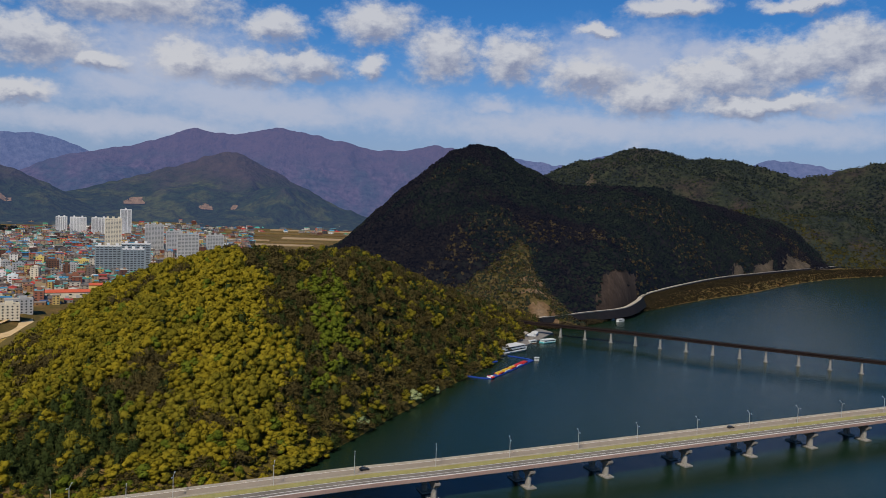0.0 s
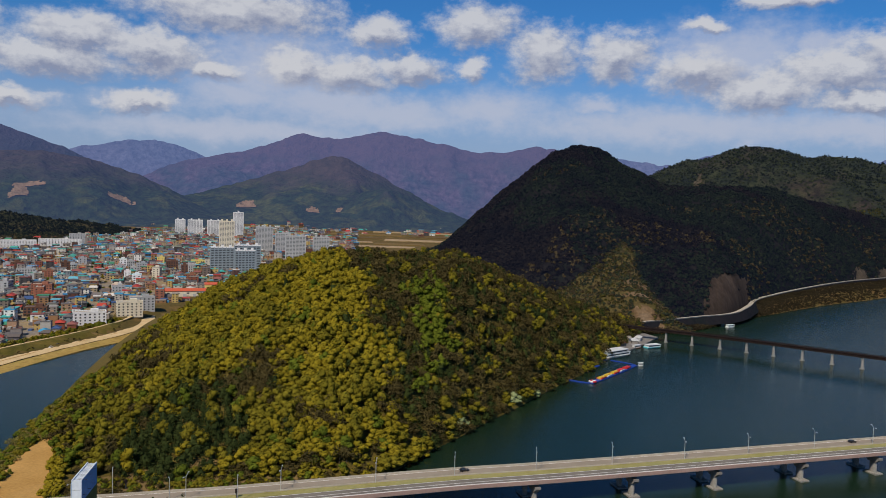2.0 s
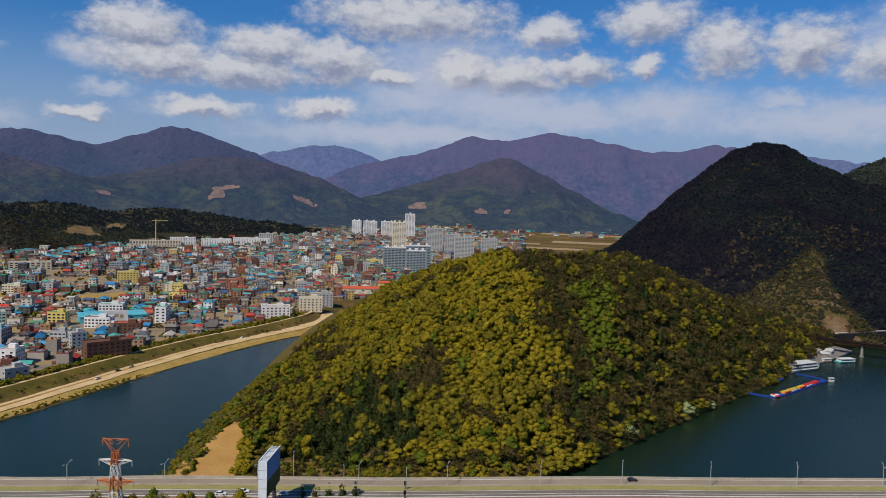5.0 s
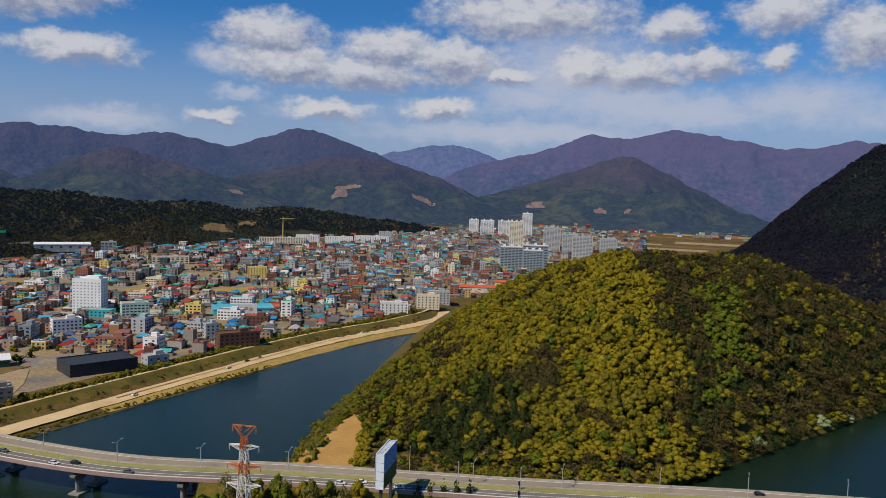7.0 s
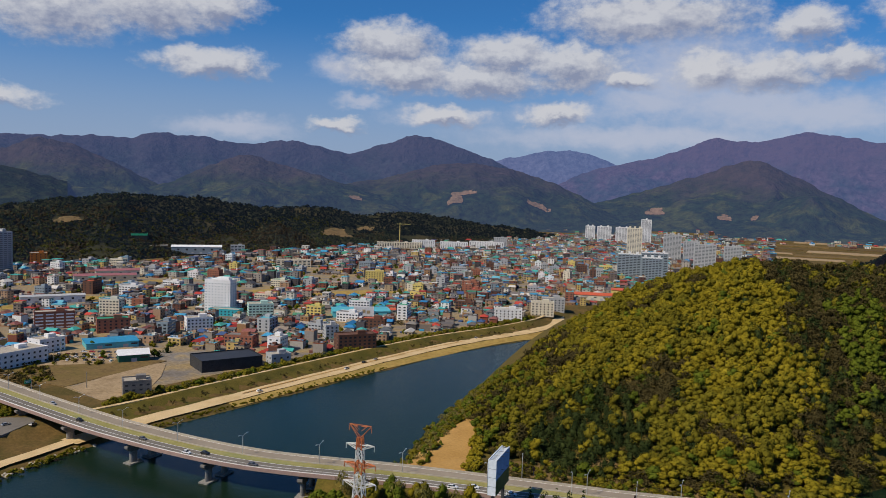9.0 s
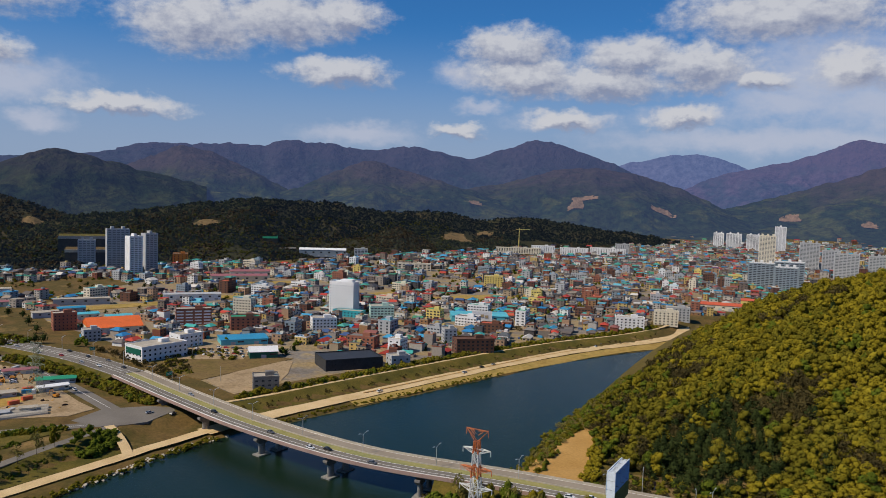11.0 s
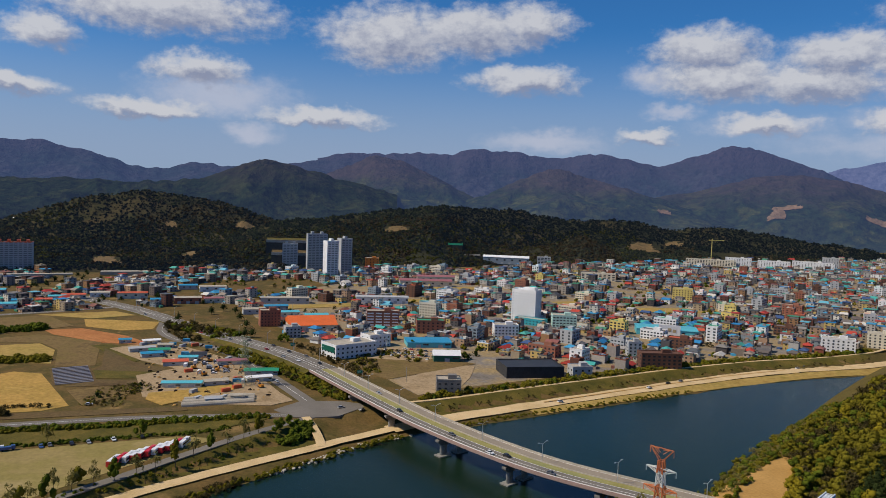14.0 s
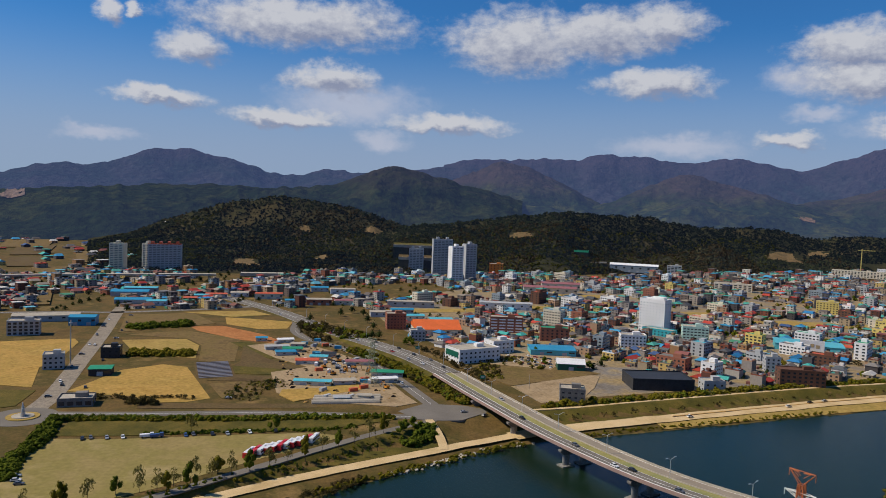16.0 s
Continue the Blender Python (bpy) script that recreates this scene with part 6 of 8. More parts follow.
part("roof_hut", boxes("roof_hut", [(4, 1, 35.4, 14, 8, 3.2, 0)]), M_PLASTER, tw)
TOWERWIN_ME = boxes("window", [(0, 0, 0, 1.5, 0.12, 1.2, 0)])
TOWERWIN_ME.materials.append(M_BLUEGREY)
TOWEREND_ME = boxes("window", [(0, 0, 0, 30.14, 1.5, 1.3, 0)])
TOWEREND_ME.materials.append(M_BLUEGREY)
for s in range(11):
    for k in range(8):
        part("window", TOWERWIN_ME, None, tw).location = ((k + 0.5) * 30 / 8 - 15, -7.5, s * 3.02 + 1.0)
    for k in range(3):
        part("window", TOWEREND_ME, None, tw).location = (0, (k - 1) * 5.0, s * 3.02 + 1.0)
block("podium", -672, 496, 27, 34, 12, 2, M_TEAL, "teal two-storey podium before the white tower", bays=8, hut=False)
block("mint_building", -650, 524, 58, 26, 16, 4, M_MINT, "mint-green stepped office building", bays=7, win=(2.4, 1.2))
block("office", -616, 424, 66, 24, 14, 4, M_PLASTER, "white four-storey building with many windows", bays=7)
block("office", -790, 856, 42, 28, 16, 5, M_YELLOW, "yellow five-storey building in the town", bays=7)
office = block("office", -588, 246, 100, 40, 24, 3, M_PLASTER, "broad white office with a dark green glass front", bays=9, storey=3.6, win=(1.6, 1.5), ends=5)
part("glass_front", boxes("glass_front", [(-20.2, 0, 5.6, 0.4, 20, 4.4, 0)]), M_DKGREEN, office, "dark green glass band")
block("office", -618, 284, 100, 22, 16, 3, M_PLASTER, "broad white office wing beside the car park", bays=5, storey=3.4)
block("concrete_building", -449, 263, 64, 17, 13, 3, M_DARKCONC, "grey concrete block alone in a lot", bays=4, storey=3.1, win=(1.8, 1.0))
blk = block("gallery", -476, 352, 72, 46, 30, 2, M_BLACK, "low black-clad gallery near the river", bays=3, storey=3.7, win=(1.2, 0.4), hut=False, roof=M_BLACK)
block("gallery_wing", -456, 386, 72, 16, 12, 2, M_GREYWALL, "pale grey wing beside the black gallery", bays=3, storey=3.6)
block("brick_building", -750, 226, 82, 20, 14, 5, M_BRICK, "orange brick five-storey block", bays=6, win=(1.2, 1.1))
hall("market_hall", -722, 260, 80, 46, 40, 6.0, M_CREAM, M_MARKET, "market hall with a broad orange-red roof", rise=7.0, doors=4, category="hall")
block("office", -684, 228, 82, 14, 12, 3, M_GREYWALL, "grey three-storey office before the market hall", bays=4)
hall("long_warehouse", -872, 408, 68, 66, 16, 8, M_PLASTER, M_GREYWALL, "long white warehouse in the town", rise=1.2, doors=6)
hall("station_building", -900, 290, 74, 58, 12, 7, M_GREYWALL, M_CONCRETE, "long grey station building", rise=0.8, doors=5)
hall("sports_hall", -1330, 910, 54, 96, 42, 13, M_BLUEGREY, M_PLASTER, "large sports hall with a white roof", 10, 3.0, 6, "hall")
block("office", -1288, 978, 54, 28, 16, 5, M_GREYWALL, "grey banded office beside the sports hall", z=10, bays=4, win=(5, 1.5))
block("school", -1222, 1410, 42, 110, 18, 4, M_CREAM, "long cream school building with green bands", z=10, bays=18, win=(3.2, 1.7))
block("school", -1190, 1465, 42, 56, 16, 6, M_PLASTER, "white upper school building", z=10, bays=10)
block("school", -1155, 1545, 38, 70, 18, 5, M_PLASTER, "white long building at the edge of town", z=8, bays=12)
block("hospital", -1120, 1640, 36, 90, 24, 5, M_PLASTER, "white spread-out hospital with many windows", z=8, bays=14)
block("hospital", -1090, 1660, 36, 34, 18, 9, M_GREYWALL, "grey-white tower of the hospital", z=8, bays=6)
block("stadium_building", -1032, 905, 50, 60, 16, 4, M_CREAM, "cream and yellow banded building", bays=8, win=(4.2, 1.6))
hall("pink_school", -1020, 550, 66, 80, 18, 9, M_CREAM, M_PINK, "long building with a dull pink roof", rise=2.5, doors=6, category="school")
hall("pink_school", -1060, 590, 66, 60, 14, 10, M_CREAM, M_PINK, "building with a dull pink roof", rise=2.5, doors=5, category="school")
block("orange_building", -1310, 590, 66, 26, 20, 6, M_ORANGE, "orange-clad building at the foot of the woods", bays=4)
brk = block("brick_building", -715, 336, 68, 34, 14, 5, M_BRICK, "dark red building with white balcony bands", bays=4, win=(6.5, 1.3), glass=M_PLASTER)
block("brick_building", -662, 364, 66, 28, 14, 4, M_BRICK, "brick building with a green roof", bays=6, roof=M_GREENROOF)
hall("blue_hall", -604, 330, 70, 40, 26, 5, M_SKYROOF, M_BLUEROOF, "low hall with a bright blue roof", rise=1.2)
hall("green_hangar", -541, 314, 66, 22, 14, 5.5, M_DKGREEN, M_PLASTER, "green hangar with a rounded white roof", rise=3.4, doors=1)
bb = hall("supermarket", -578, 604, 50, 62, 34, 6.5, M_SKYROOF, M_SKYROOF, "supermarket with a turquoise roof and a white sign wall", rise=1.2, doors=5, category="hall")
part("sign_wall", boxes("sign_wall", [(2, -17.6, 0, 22, 0.8, 12, 0)]), M_PLASTER, bb, "tall white sign wall")
for k in range(3):
    part("sign_panel", boxes("sign_panel", [(-3 + k * 5, -18.1, 4.5 + k % 2, 3.4, 0.2, 3.2, 0)]), paint("sign_paint", (0.45, 0.35, 0.2)), bb, "brown sign panel with no legible writing")
hall("market_hall", -566, 632, 50, 22, 14, 5, M_CREAM, M_REDROOF, "low shop with an orange-red roof", rise=1.6)
block("apartment_block", -455, 470, 62, 34, 14, 4, M_DARKBRICK, "brown four-storey apartments by the levee", bays=8, win=(2.0, 1.5), roof=M_DARKBRICK)
block("office", -502, 486, 62, 12, 11, 4, M_GREYWALL, "blue-grey narrow four-storey building", bays=3)
block("apartment_block", -446, 700, 36, 30, 12, 4, M_PLASTER, "white apartments near the gravel bank", bays=7)
block("apartment_block", -438, 760, 34, 26, 12, 5, M_CREAM, "pale five-storey apartments by the river", bays=6)
block("apartment_block", -446, 800, 34, 26, 12, 5, M_GREYWALL, "grey five-storey apartments by the river", bays=6)
hall("market_hall", -462, 935, 28, 60, 20, 7, M_CREAM, M_REDROOF, "market buildings with red roofs", rise=2.6, doors=5, category="hall")
hall("market_hall", -436, 1010, 26, 60, 20, 9, M_YELLOW, M_REDROOF, "yellow building with a red roof", rise=2.0, doors=5, category="hall")
hall("blue_warehouse", -812, -74, 84, 24, 18, 8, M_BLUEROOF, M_BLUEROOF, "tall blue warehouse beside the straight road", rise=1.5)
block("unfinished_building", -762, -118, 92, 26, 14, 4, M_GREYWALL, "grey concrete building with open floors", bays=6, win=(2.6, 2.0))
hall("blue_warehouse", -1028, -40, 84, 44, 24, 6, M_GREYWALL, M_BLUEROOF, "warehouse with a blue roof", rise=1.6)
hall("blue_warehouse", -958, -34, 84, 40, 18, 5, M_GREYWALL, M_BLUEROOF, "warehouse with a blue roof", rise=1.6)
hall("green_shed", -590, -42, 84, 15, 13, 5, M_BLACK, M_GREENROOF, "dark shed with a green roof", rise=0.8, doors=1)
block("dark_building", -652, -39, 84, 14, 14, 2, M_BLACK, "dark two-storey building beside the straight road", bays=3, storey=3.6)
block("cafe", -510, -50, 86, 20, 14, 1, M_DARKCONC, "low café with a pale flat roof", bays=4, storey=4.0, win=(3.4, 2.4))
block("unfinished_building", -617, -76, 92, 14, 12, 3, M_GREYWALL, "grey building under scaffolding", bays=4, storey=3.3)
hall("glass_works", -840, -110, 92, 60, 20, 6, M_GREYWALL, M_CONCRETE, "long grey hall behind the fields", rise=1.5, doors=5)
for x, y, w, d, wall, roof, word in ((-961, 8, 20, 12, M_CREAM, M_BLUEROOF, "blue"), (-962, 30, 16, 12, M_BRICK, M_REDROOF, "red"), (-986, 44, 18, 10, M_PLASTER, M_SKYROOF, "turquoise"), (-996, 62, 26, 10, M_GREYWALL, M_REDROOF, "red"), (-1054, -28, 40, 16, M_GREYWALL, M_SKYROOF, "turquoise"), (-938, -8, 22, 14, M_PLASTER, M_SKYROOF, "turquoise"), (-1010, 92, 22, 14, M_PLASTER, M_CONCRETE, "grey"), (-985, 126, 34, 10, M_CREAM, M_REDROOF, "red"), (-932, 150, 22, 12, M_GREYWALL, M_BLUEROOF, "blue"), (-928, 180, 30, 14, M_BRICK, M_CONCRETE, "grey"), (-926, 212, 26, 12, M_CREAM, M_PINK, "dull pink"), (-1030, 232, 34, 14, M_PLASTER, M_CONCRETE, "grey"), (-1062, 206, 24, 14, M_GREYWALL, M_BLUEROOF, "blue"), (-830, 232, 24, 14, M_GREYWALL, M_CONCRETE, "grey"), (-800, 262, 22, 14, M_CREAM, M_SKYROOF, "turquoise"), (-846, 262, 26, 12, M_BLUEGREY, M_BLUEROOF, "blue"), (-772, 284, 24, 14, M_GREYWALL, M_SKYROOF, "turquoise")):
    hall("shop", x, y, 82, w, d, 5.5 if w < 30 else 7, wall, roof, "low roadside shop with a " + word + " roof", rise=1.2, doors=3, category="shop")
# apartment slabs
for x, y, w, n in ((-552, 1256, 40, 14), (-505, 1243, 34, 13), (-520, 1290, 46, 15)):
    apartment(x, y, 22, w, 12, n, M_BLUEGREY, "blue-grey apartment slab with white fins", cols=6, trim=M_PLASTER, glass=M_GLASS)
for x, y, w, n, m in ((-742, 1712, 34, 24, M_CREAM), (-660, 1740, 40, 20, M_GREYWALL), (-522, 1560, 42, 17, M_GREYWALL), (-478, 1600, 34, 16, M_GREYWALL), (-600, 1700, 34, 16, M_GREYWALL)):
    apartment(x, y, 22, w, 13, n, m, "tall pale apartment slab", cols=6)
for x, y, w in ((-1088, 2268, 44), (-1030, 2282, 44), (-1135, 2262, 30)):
    apartment(x, y, 26, w, 14, 17, M_PLASTER, "white apartment slab at the edge of the plain", cols=5)
apartment(-934, 2239, 24, 30, 18, 27, M_PLASTER, "tall white apartment tower", cols=3)
apartment(-1317, 432, 70, 26, 14, 15, M_GREYWALL, "grey apartment slab at the foot of the woods", cols=4)
apartment(-1270, 465, 80, 34, 14, 22, M_GREYWALL, "tall grey apartment slab at the foot of the woods", cols=5)
apartment(-1168, 452, 96, 20, 14, 20, M_PLASTER, "white apartment tower at the foot of the woods", cols=3)
apartment(-1190, 485, 96, 20, 14, 21, M_GREYWALL, "pale apartment tower at the foot of the woods", cols=3)
apartment(-1336, 0, 84, 52, 14, 15, M_GREYWALL, "grey apartment slab with a red roof edge", cols=8, trim=M_REDROOF)
apartment(-1343, -26, 60, 14, 14, 15, M_CREAM, "cream end block of the apartment slab", cols=2)
apartment(-1340, -72, 70, 22, 16, 15, M_CREAM, "cream apartment tower below the woods", cols=3)

# ---- the town's small houses ----
def town_spots(r0, r1, cell, az0, az1, seed):
    rg = np.random.default_rng(seed)
    n = int(2 * r1 / cell)
    i, j = np.meshgrid(np.arange(n), np.arange(n), indexing="ij")
    u, v = i * cell - r1, j * cell - r1 * 0.3
    # streets: leave out every fourth lane one way and every sixth the other
    lane = (i % 5 == 0) | (j % 7 == 0) if r1 < 1600 else (i < 0)
    a = math.radians(28)
    u, v = u + 22 * np.sin(v / 95.0 + seed), v + 26 * np.sin(u / 120.0)
    x, y = u * math.cos(a) - v * math.sin(a), u * math.sin(a) + v * math.cos(a)
    x, y = x + rg.uniform(-0.22, 0.22, x.shape) * cell, y + rg.uniform(-0.22, 0.22, y.shape) * cell
    az, r = np.degrees(np.arctan2(-x, y)), np.hypot(x, y)
    ok = (az > az0) & (az < az1) & (r > r0) & (r <= r1) & ~lane
    d = bank_x(y) - x
    ok &= (d > 60) & ((y > 235) | (x < -905))
    ok &= r < np.interp(az, [24, 36, 48, 58, 74, 95, 110], [2900, 2250, 1750, 1500, 1330, 1330, 1330])
    ok &= vnoise(x * 0.011, y * 0.011, 33) > np.interp(az, [20, 60, 80, 100], [0.26, 0.33, 0.38, 0.5])
    for kx, ky, kr in KEEP_OUT:
        ok &= np.hypot(x - kx, y - ky) > kr
    return x[ok], y[ok], r[ok], rg


KEEP_OUT += [(-505, 246, 34), (-470, 315, 40), (-450, 345, 26), (-530, 280, 46), (-500, 290, 46), (-560, 260, 40), (-585, 310, 36), (-705, 745, 42), (-715, 690, 30), (-803, 645, 40), (-862, 310, 48), (-885, 430, 40), (-980, 590, 46)]
MIDRISE_WALL = [(M_PLASTER, "white"), (M_CREAM, "cream"), (M_GREYWALL, "grey"), (M_DARKBRICK, "brown-brick"), (M_BRICK, "red-brick"), (M_GREYWALL, "grey"), (M_DARKBRICK, "brown-brick"), (M_PLASTER, "white"), (M_BLUEGREY, "blue-grey"), (M_GREYWALL, "grey"), (M_YELLOW, "yellow"), (M_BRICK, "red-brick")]
MIDRISE_ROOF = [(M_CONCRETE, "pale"), (M_DARKCONC, "grey"), (M_GREENROOF, "green"), (M_CONCRETE, "pale"), (M_SKYROOF, "turquoise"), (M_DARKCONC, "grey"), (M_REDROOF, "red"), (M_BLUEROOF, "blue")]
MIDRISE = town_spots(575, 1500, 40.0, 23, 73, 4)
rg = np.random.default_rng(44)
for n, i in enumerate(rg.permutation(len(MIDRISE[0]))[:88]):
    (wall, word), (roof, tint) = MIDRISE_WALL[rg.integers(len(MIDRISE_WALL))], MIDRISE_ROOF[rg.integers(len(MIDRISE_ROOF))]
    w, storeys = rg.uniform(13, 27), int(rg.choice([3, 3, 3, 4, 4, 5]))
    turn = 28 + rg.choice([0, 90]) + rg.uniform(-8, 8)
    block("town_building", MIDRISE[0][i], MIDRISE[1][i], turn, w, rg.uniform(10, 14), storeys, wall, word + " town building of " + ("three", "four", "five", "six")[storeys - 3] + " storeys with a " + tint + " roof", bays=int(w / 3.4), roof=roof, win=(rg.uniform(1.5, 2.6), rg.uniform(1.1, 1.6)), apart=0)
NEAR = town_spots(560, 980, 12.4, 22, 104, 1)
order = np.argsort(NEAR[2])
for n, i in enumerate(order[:265]):
    k = random.choice((0, 1, 2, 3, 4, 5, 6, 7, 8, 9, 9, 5, 4, 6))
    ob = copy_thing(HOUSES[k], pose(NEAR[0][i], NEAR[1][i], 6.0, 0, 0, random.choice((28, 118, 208, 298)) + random.uniform(-6, 6)))
    tagged(ob, HOUSE_LABEL[k] + " in the town", "house", "town houses")
for h in HOUSES:
    for o in list(h.children_recursive) + [h]:
        bpy.data.objects.remove(o)


def mass_houses(x, y, z, size, tall, rg, name, label):
    """Town houses too many to count: walls, roofs and windows."""
    n = len(x)
    w, d = size * rg.uniform(0.72, 0.98, n), size * rg.uniform(0.6, 0.85, n)
    st = rg.choice([1, 2, 3, 4, 5], n, p=tall)
    h = st * 2.8 + 0.2 + rg.uniform(-0.3, 0.5, n)
    turn = 28 + rg.choice([0, 90], n) + rg.uniform(-5, 5, n)
    part_w = boxes("wall", np.stack([x, y, z - 1, w, d, h + 1, turn], -1))
    t = thing(name, float(x.mean()), float(y.mean()), 6, 0, label, "houses", kind="stuff")
    inv = t.matrix_world.inverted()
    def under(ob):
        ob.matrix_parent_inverse = inv
    under(part("wall", part_w, M_WALL_I, t))
    flat = (rg.uniform(0, 1, n) < 0.62) | (st > 2)
    f = flat
    under(part("flat_roof", boxes("flat_roof", np.stack([x[f], y[f], z[f] + h[f] - 0.1, w[f] + 0.5, d[f] + 0.5, 0.7 + 0 * x[f], turn[f]], -1)), M_ROOF_I, t))
    hut = f & (rg.uniform(0, 1, n) < 0.6)
    under(part("stair_head", boxes("stair_head", np.stack([x[hut] + 1.5, y[hut] + 1.0, z[hut] + h[hut] + 0.5, 3 + 0 * x[hut], 3 + 0 * x[hut], 2.2 + 0 * x[hut], turn[hut]], -1)), M_WALL_I, t))
    g = ~flat
    # ridged roofs: six corners each
    a, b, rz = (w[g] / 2 + 0.6), (d[g] / 2 + 0.6), d[g] * 0.28
    o = np.zeros_like(a)
    V = np.stack([np.stack(q, -1) for q in ((-a, -b, o), (a, -b, o), (a, b, o), (-a, b, o), (-a * 0.8, o, rz), (a * 0.8, o, rz))], 1)
    c, s = np.cos(np.radians(turn[g]))[:, None], np.sin(np.radians(turn[g]))[:, None]
    V = np.stack([V[..., 0] * c - V[..., 1] * s + x[g][:, None], V[..., 0] * s + V[..., 1] * c + y[g][:, None], V[..., 2] + (z[g] + h[g])[:, None]], -1)
    F = np.array([(0, 1, 5), (0, 5, 4), (2, 3, 4), (2, 4, 5), (1, 2, 5), (3, 0, 4), (0, 2, 1), (0, 3, 2)])
    under(part("ridged_roof", fast_mesh("ridged_roof", V.reshape(-1, 3), (F[None] + 6 * np.arange(len(V))[:, None, None]).reshape(-1, 3)), M_ROOF_I, t))
    rows = []
    for k in range(n):
        cs, sn = math.cos(math.radians(turn[k])), math.sin(math.radians(turn[k]))
        for q in range(st[k]):
            for off in (-0.26, 0.26):
                ox, oy = off * w[k], off * d[k]
                rows.append((x[k] + ox * cs, y[k] + ox * sn, z[k] + q * 2.8 + 0.9, 1.9, d[k] + 0.14, 1.3, turn[k]))
                rows.append((x[k] - oy * sn, y[k] + oy * cs, z[k] + q * 2.8 + 0.92, w[k] + 0.14, 1.7, 1.26, turn[k]))
    under(part("windows", boxes("windows", rows), M_GLASS, t))


rest = order[265:]
mass_houses(NEAR[0][rest], NEAR[1][rest], np.full(len(rest), 6.0), 12.2, [0.46, 0.30, 0.15, 0.07, 0.02], NEAR[3], "town_houses", "dense town of small flat-roofed and ridged houses")
MID = town_spots(980, 1560, 14.0, 18, 104, 2)
mass_houses(MID[0], MID[1], np.full(len(MID[0]), 6.0), 13.6, [0.44, 0.30, 0.16, 0.07, 0.03], MID[3], "town_houses", "dense middle of the town, many coloured roofs")
FAR = town_spots(1560, 2900, 20.0, 14, 60, 3)
mass_houses(FAR[0], FAR[1], ground_height(FAR[0], FAR[1]), 17.0, [0.42, 0.28, 0.18, 0.09, 0.03], FAR[3], "town_houses", "far side of the town below the foothills")
sx2 = rng.uniform(6, 30, 260)
sr2 = rng.uniform(2700, 3700, 260)
vx, vy = polar(sx2, sr2)
mass_houses(vx, vy, ground_height(vx, vy), 20.0, [0.5, 0.3, 0.14, 0.05, 0.01], rng, "village_houses", "scattered farmhouses on the plain")
sx2, sr2 = rng.uniform(92, 104, 90), rng.uniform(1000, 2300, 90)
vx, vy = polar(sx2, sr2)
mass_houses(vx, vy, ground_height(vx, vy), 18.0, [0.6, 0.3, 0.1, 0, 0], rng, "village_houses", "scattered farmhouses in the side valley")


def clutter(x, y, z, rg):
    """Lean-tos, tarpaulins, stalls and parked vans between the houses: small, low and many."""
    n = len(x)
    me = boxes("lean_to", np.stack([x, y, z, rg.uniform(2, 6.5, n), rg.uniform(1.8, 4, n), rg.uniform(0.8, 2.8, n), 28 + rg.choice([0, 90], n) + rg.uniform(-15, 15, n)], -1))
    tagged(part("lean_to", me, M_ROOF_I), "lean-tos, stalls and parked vans crowded between the houses", "clutter", kind="stuff")


for spots, per, spread in ((NEAR, 2.2, 9), (MID, 1.0, 10)):
    n = int(len(spots[0]) * per)
    i = rng.integers(0, len(spots[0]), n)
    clutter(spots[0][i] + rng.uniform(-spread, spread, n), spots[1][i] + rng.uniform(-spread, spread, n), np.full(n, 5.95), rng)


# ---- behind the town: railway, terraces, walls ----
RAIL = [polar(a, 1600) for a in (57.6, 60, 62.7, 64.9, 67.4, 70)]
RAIL = spline([(x, y, EYE - 1600 * math.tan(math.radians(e))) for (x, y), e in zip(RAIL, (4.07, 4.15, 4.18, 4.02, 3.83, 3.7))], 12)
viaduct = thing("railway_viaduct", RAIL[0][0], RAIL[0][1], RAIL[0][2], 0, "long pale concrete railway viaduct below the low hill", "viaduct")
for name, sec, mat in (("deck", slab(5, -5, 0, 1.6), M_CONCRETE), ("parapet", slab(5, 4.6, 1.1, 1.2), M_CONCRETE), ("parapet", slab(-4.6, -5, 1.1, 1.2), M_CONCRETE)):
    part(name, sweep(name, RAIL, sec), mat, viaduct).matrix_parent_inverse = viaduct.matrix_world.inverted()
for x, y, z, a in arc_points(RAIL, 8, 34):
    part("pier", boxes("pier", [(x, y, 0, 3, 5, z - 1.5, a)]), M_CONCRETE, viaduct).matrix_parent_inverse = viaduct.matrix_world.inverted()


def sector(a0, a1, r0, r1):
    return [polar(a0, r0), polar(a1, r0), polar(a1, r1), polar(a0, r1)]


def terrace(a0, a1, r0, r1, z0, z1, top, label):
    t = tagged(part("terrace", prism("terrace", sector(a0, a1, r0, r1), z0, z1 - 3), M_RANGE2), label, "terrace", kind="structure")
    part("retaining_wall", prism("retaining_wall", sector(a0, a1, r0 - 1, r0 + 1), z1 - 5, z1), M_CONCRETE, t)
    part("terrace_top", prism("terrace_top", sector(a0 + 0.06, a1 - 0.06, r0 + 2, r1 - 3), z1 - 3.2, z1 - 0.8), top, t)
    return t


terrace(70.2, 73.6, 1475, 1560, 0, 52, M_GRASS, "walled school ground with pale retaining walls on the slope")
terrace(70.4, 73.2, 1400, 1474, 0, 34, M_FIELD["brown"], "lower terrace of bare earth below the school ground")
terrace(81.6, 84.8, 1258, 1285, 0, 12, M_CONCRETE, "long pale concrete retaining wall at the hill's foot")
court = thing("sports_court", *polar(59.5, 1640), 44, 150, "sports court fenced with bright green netting", "sports court")
M_NET = paint("green_netting", (0.05, 0.42, 0.20), 0.6)
part("court", boxes("court", [(0, 0, -44, 60, 30, 44, 0)]), M_RANGE2, court)
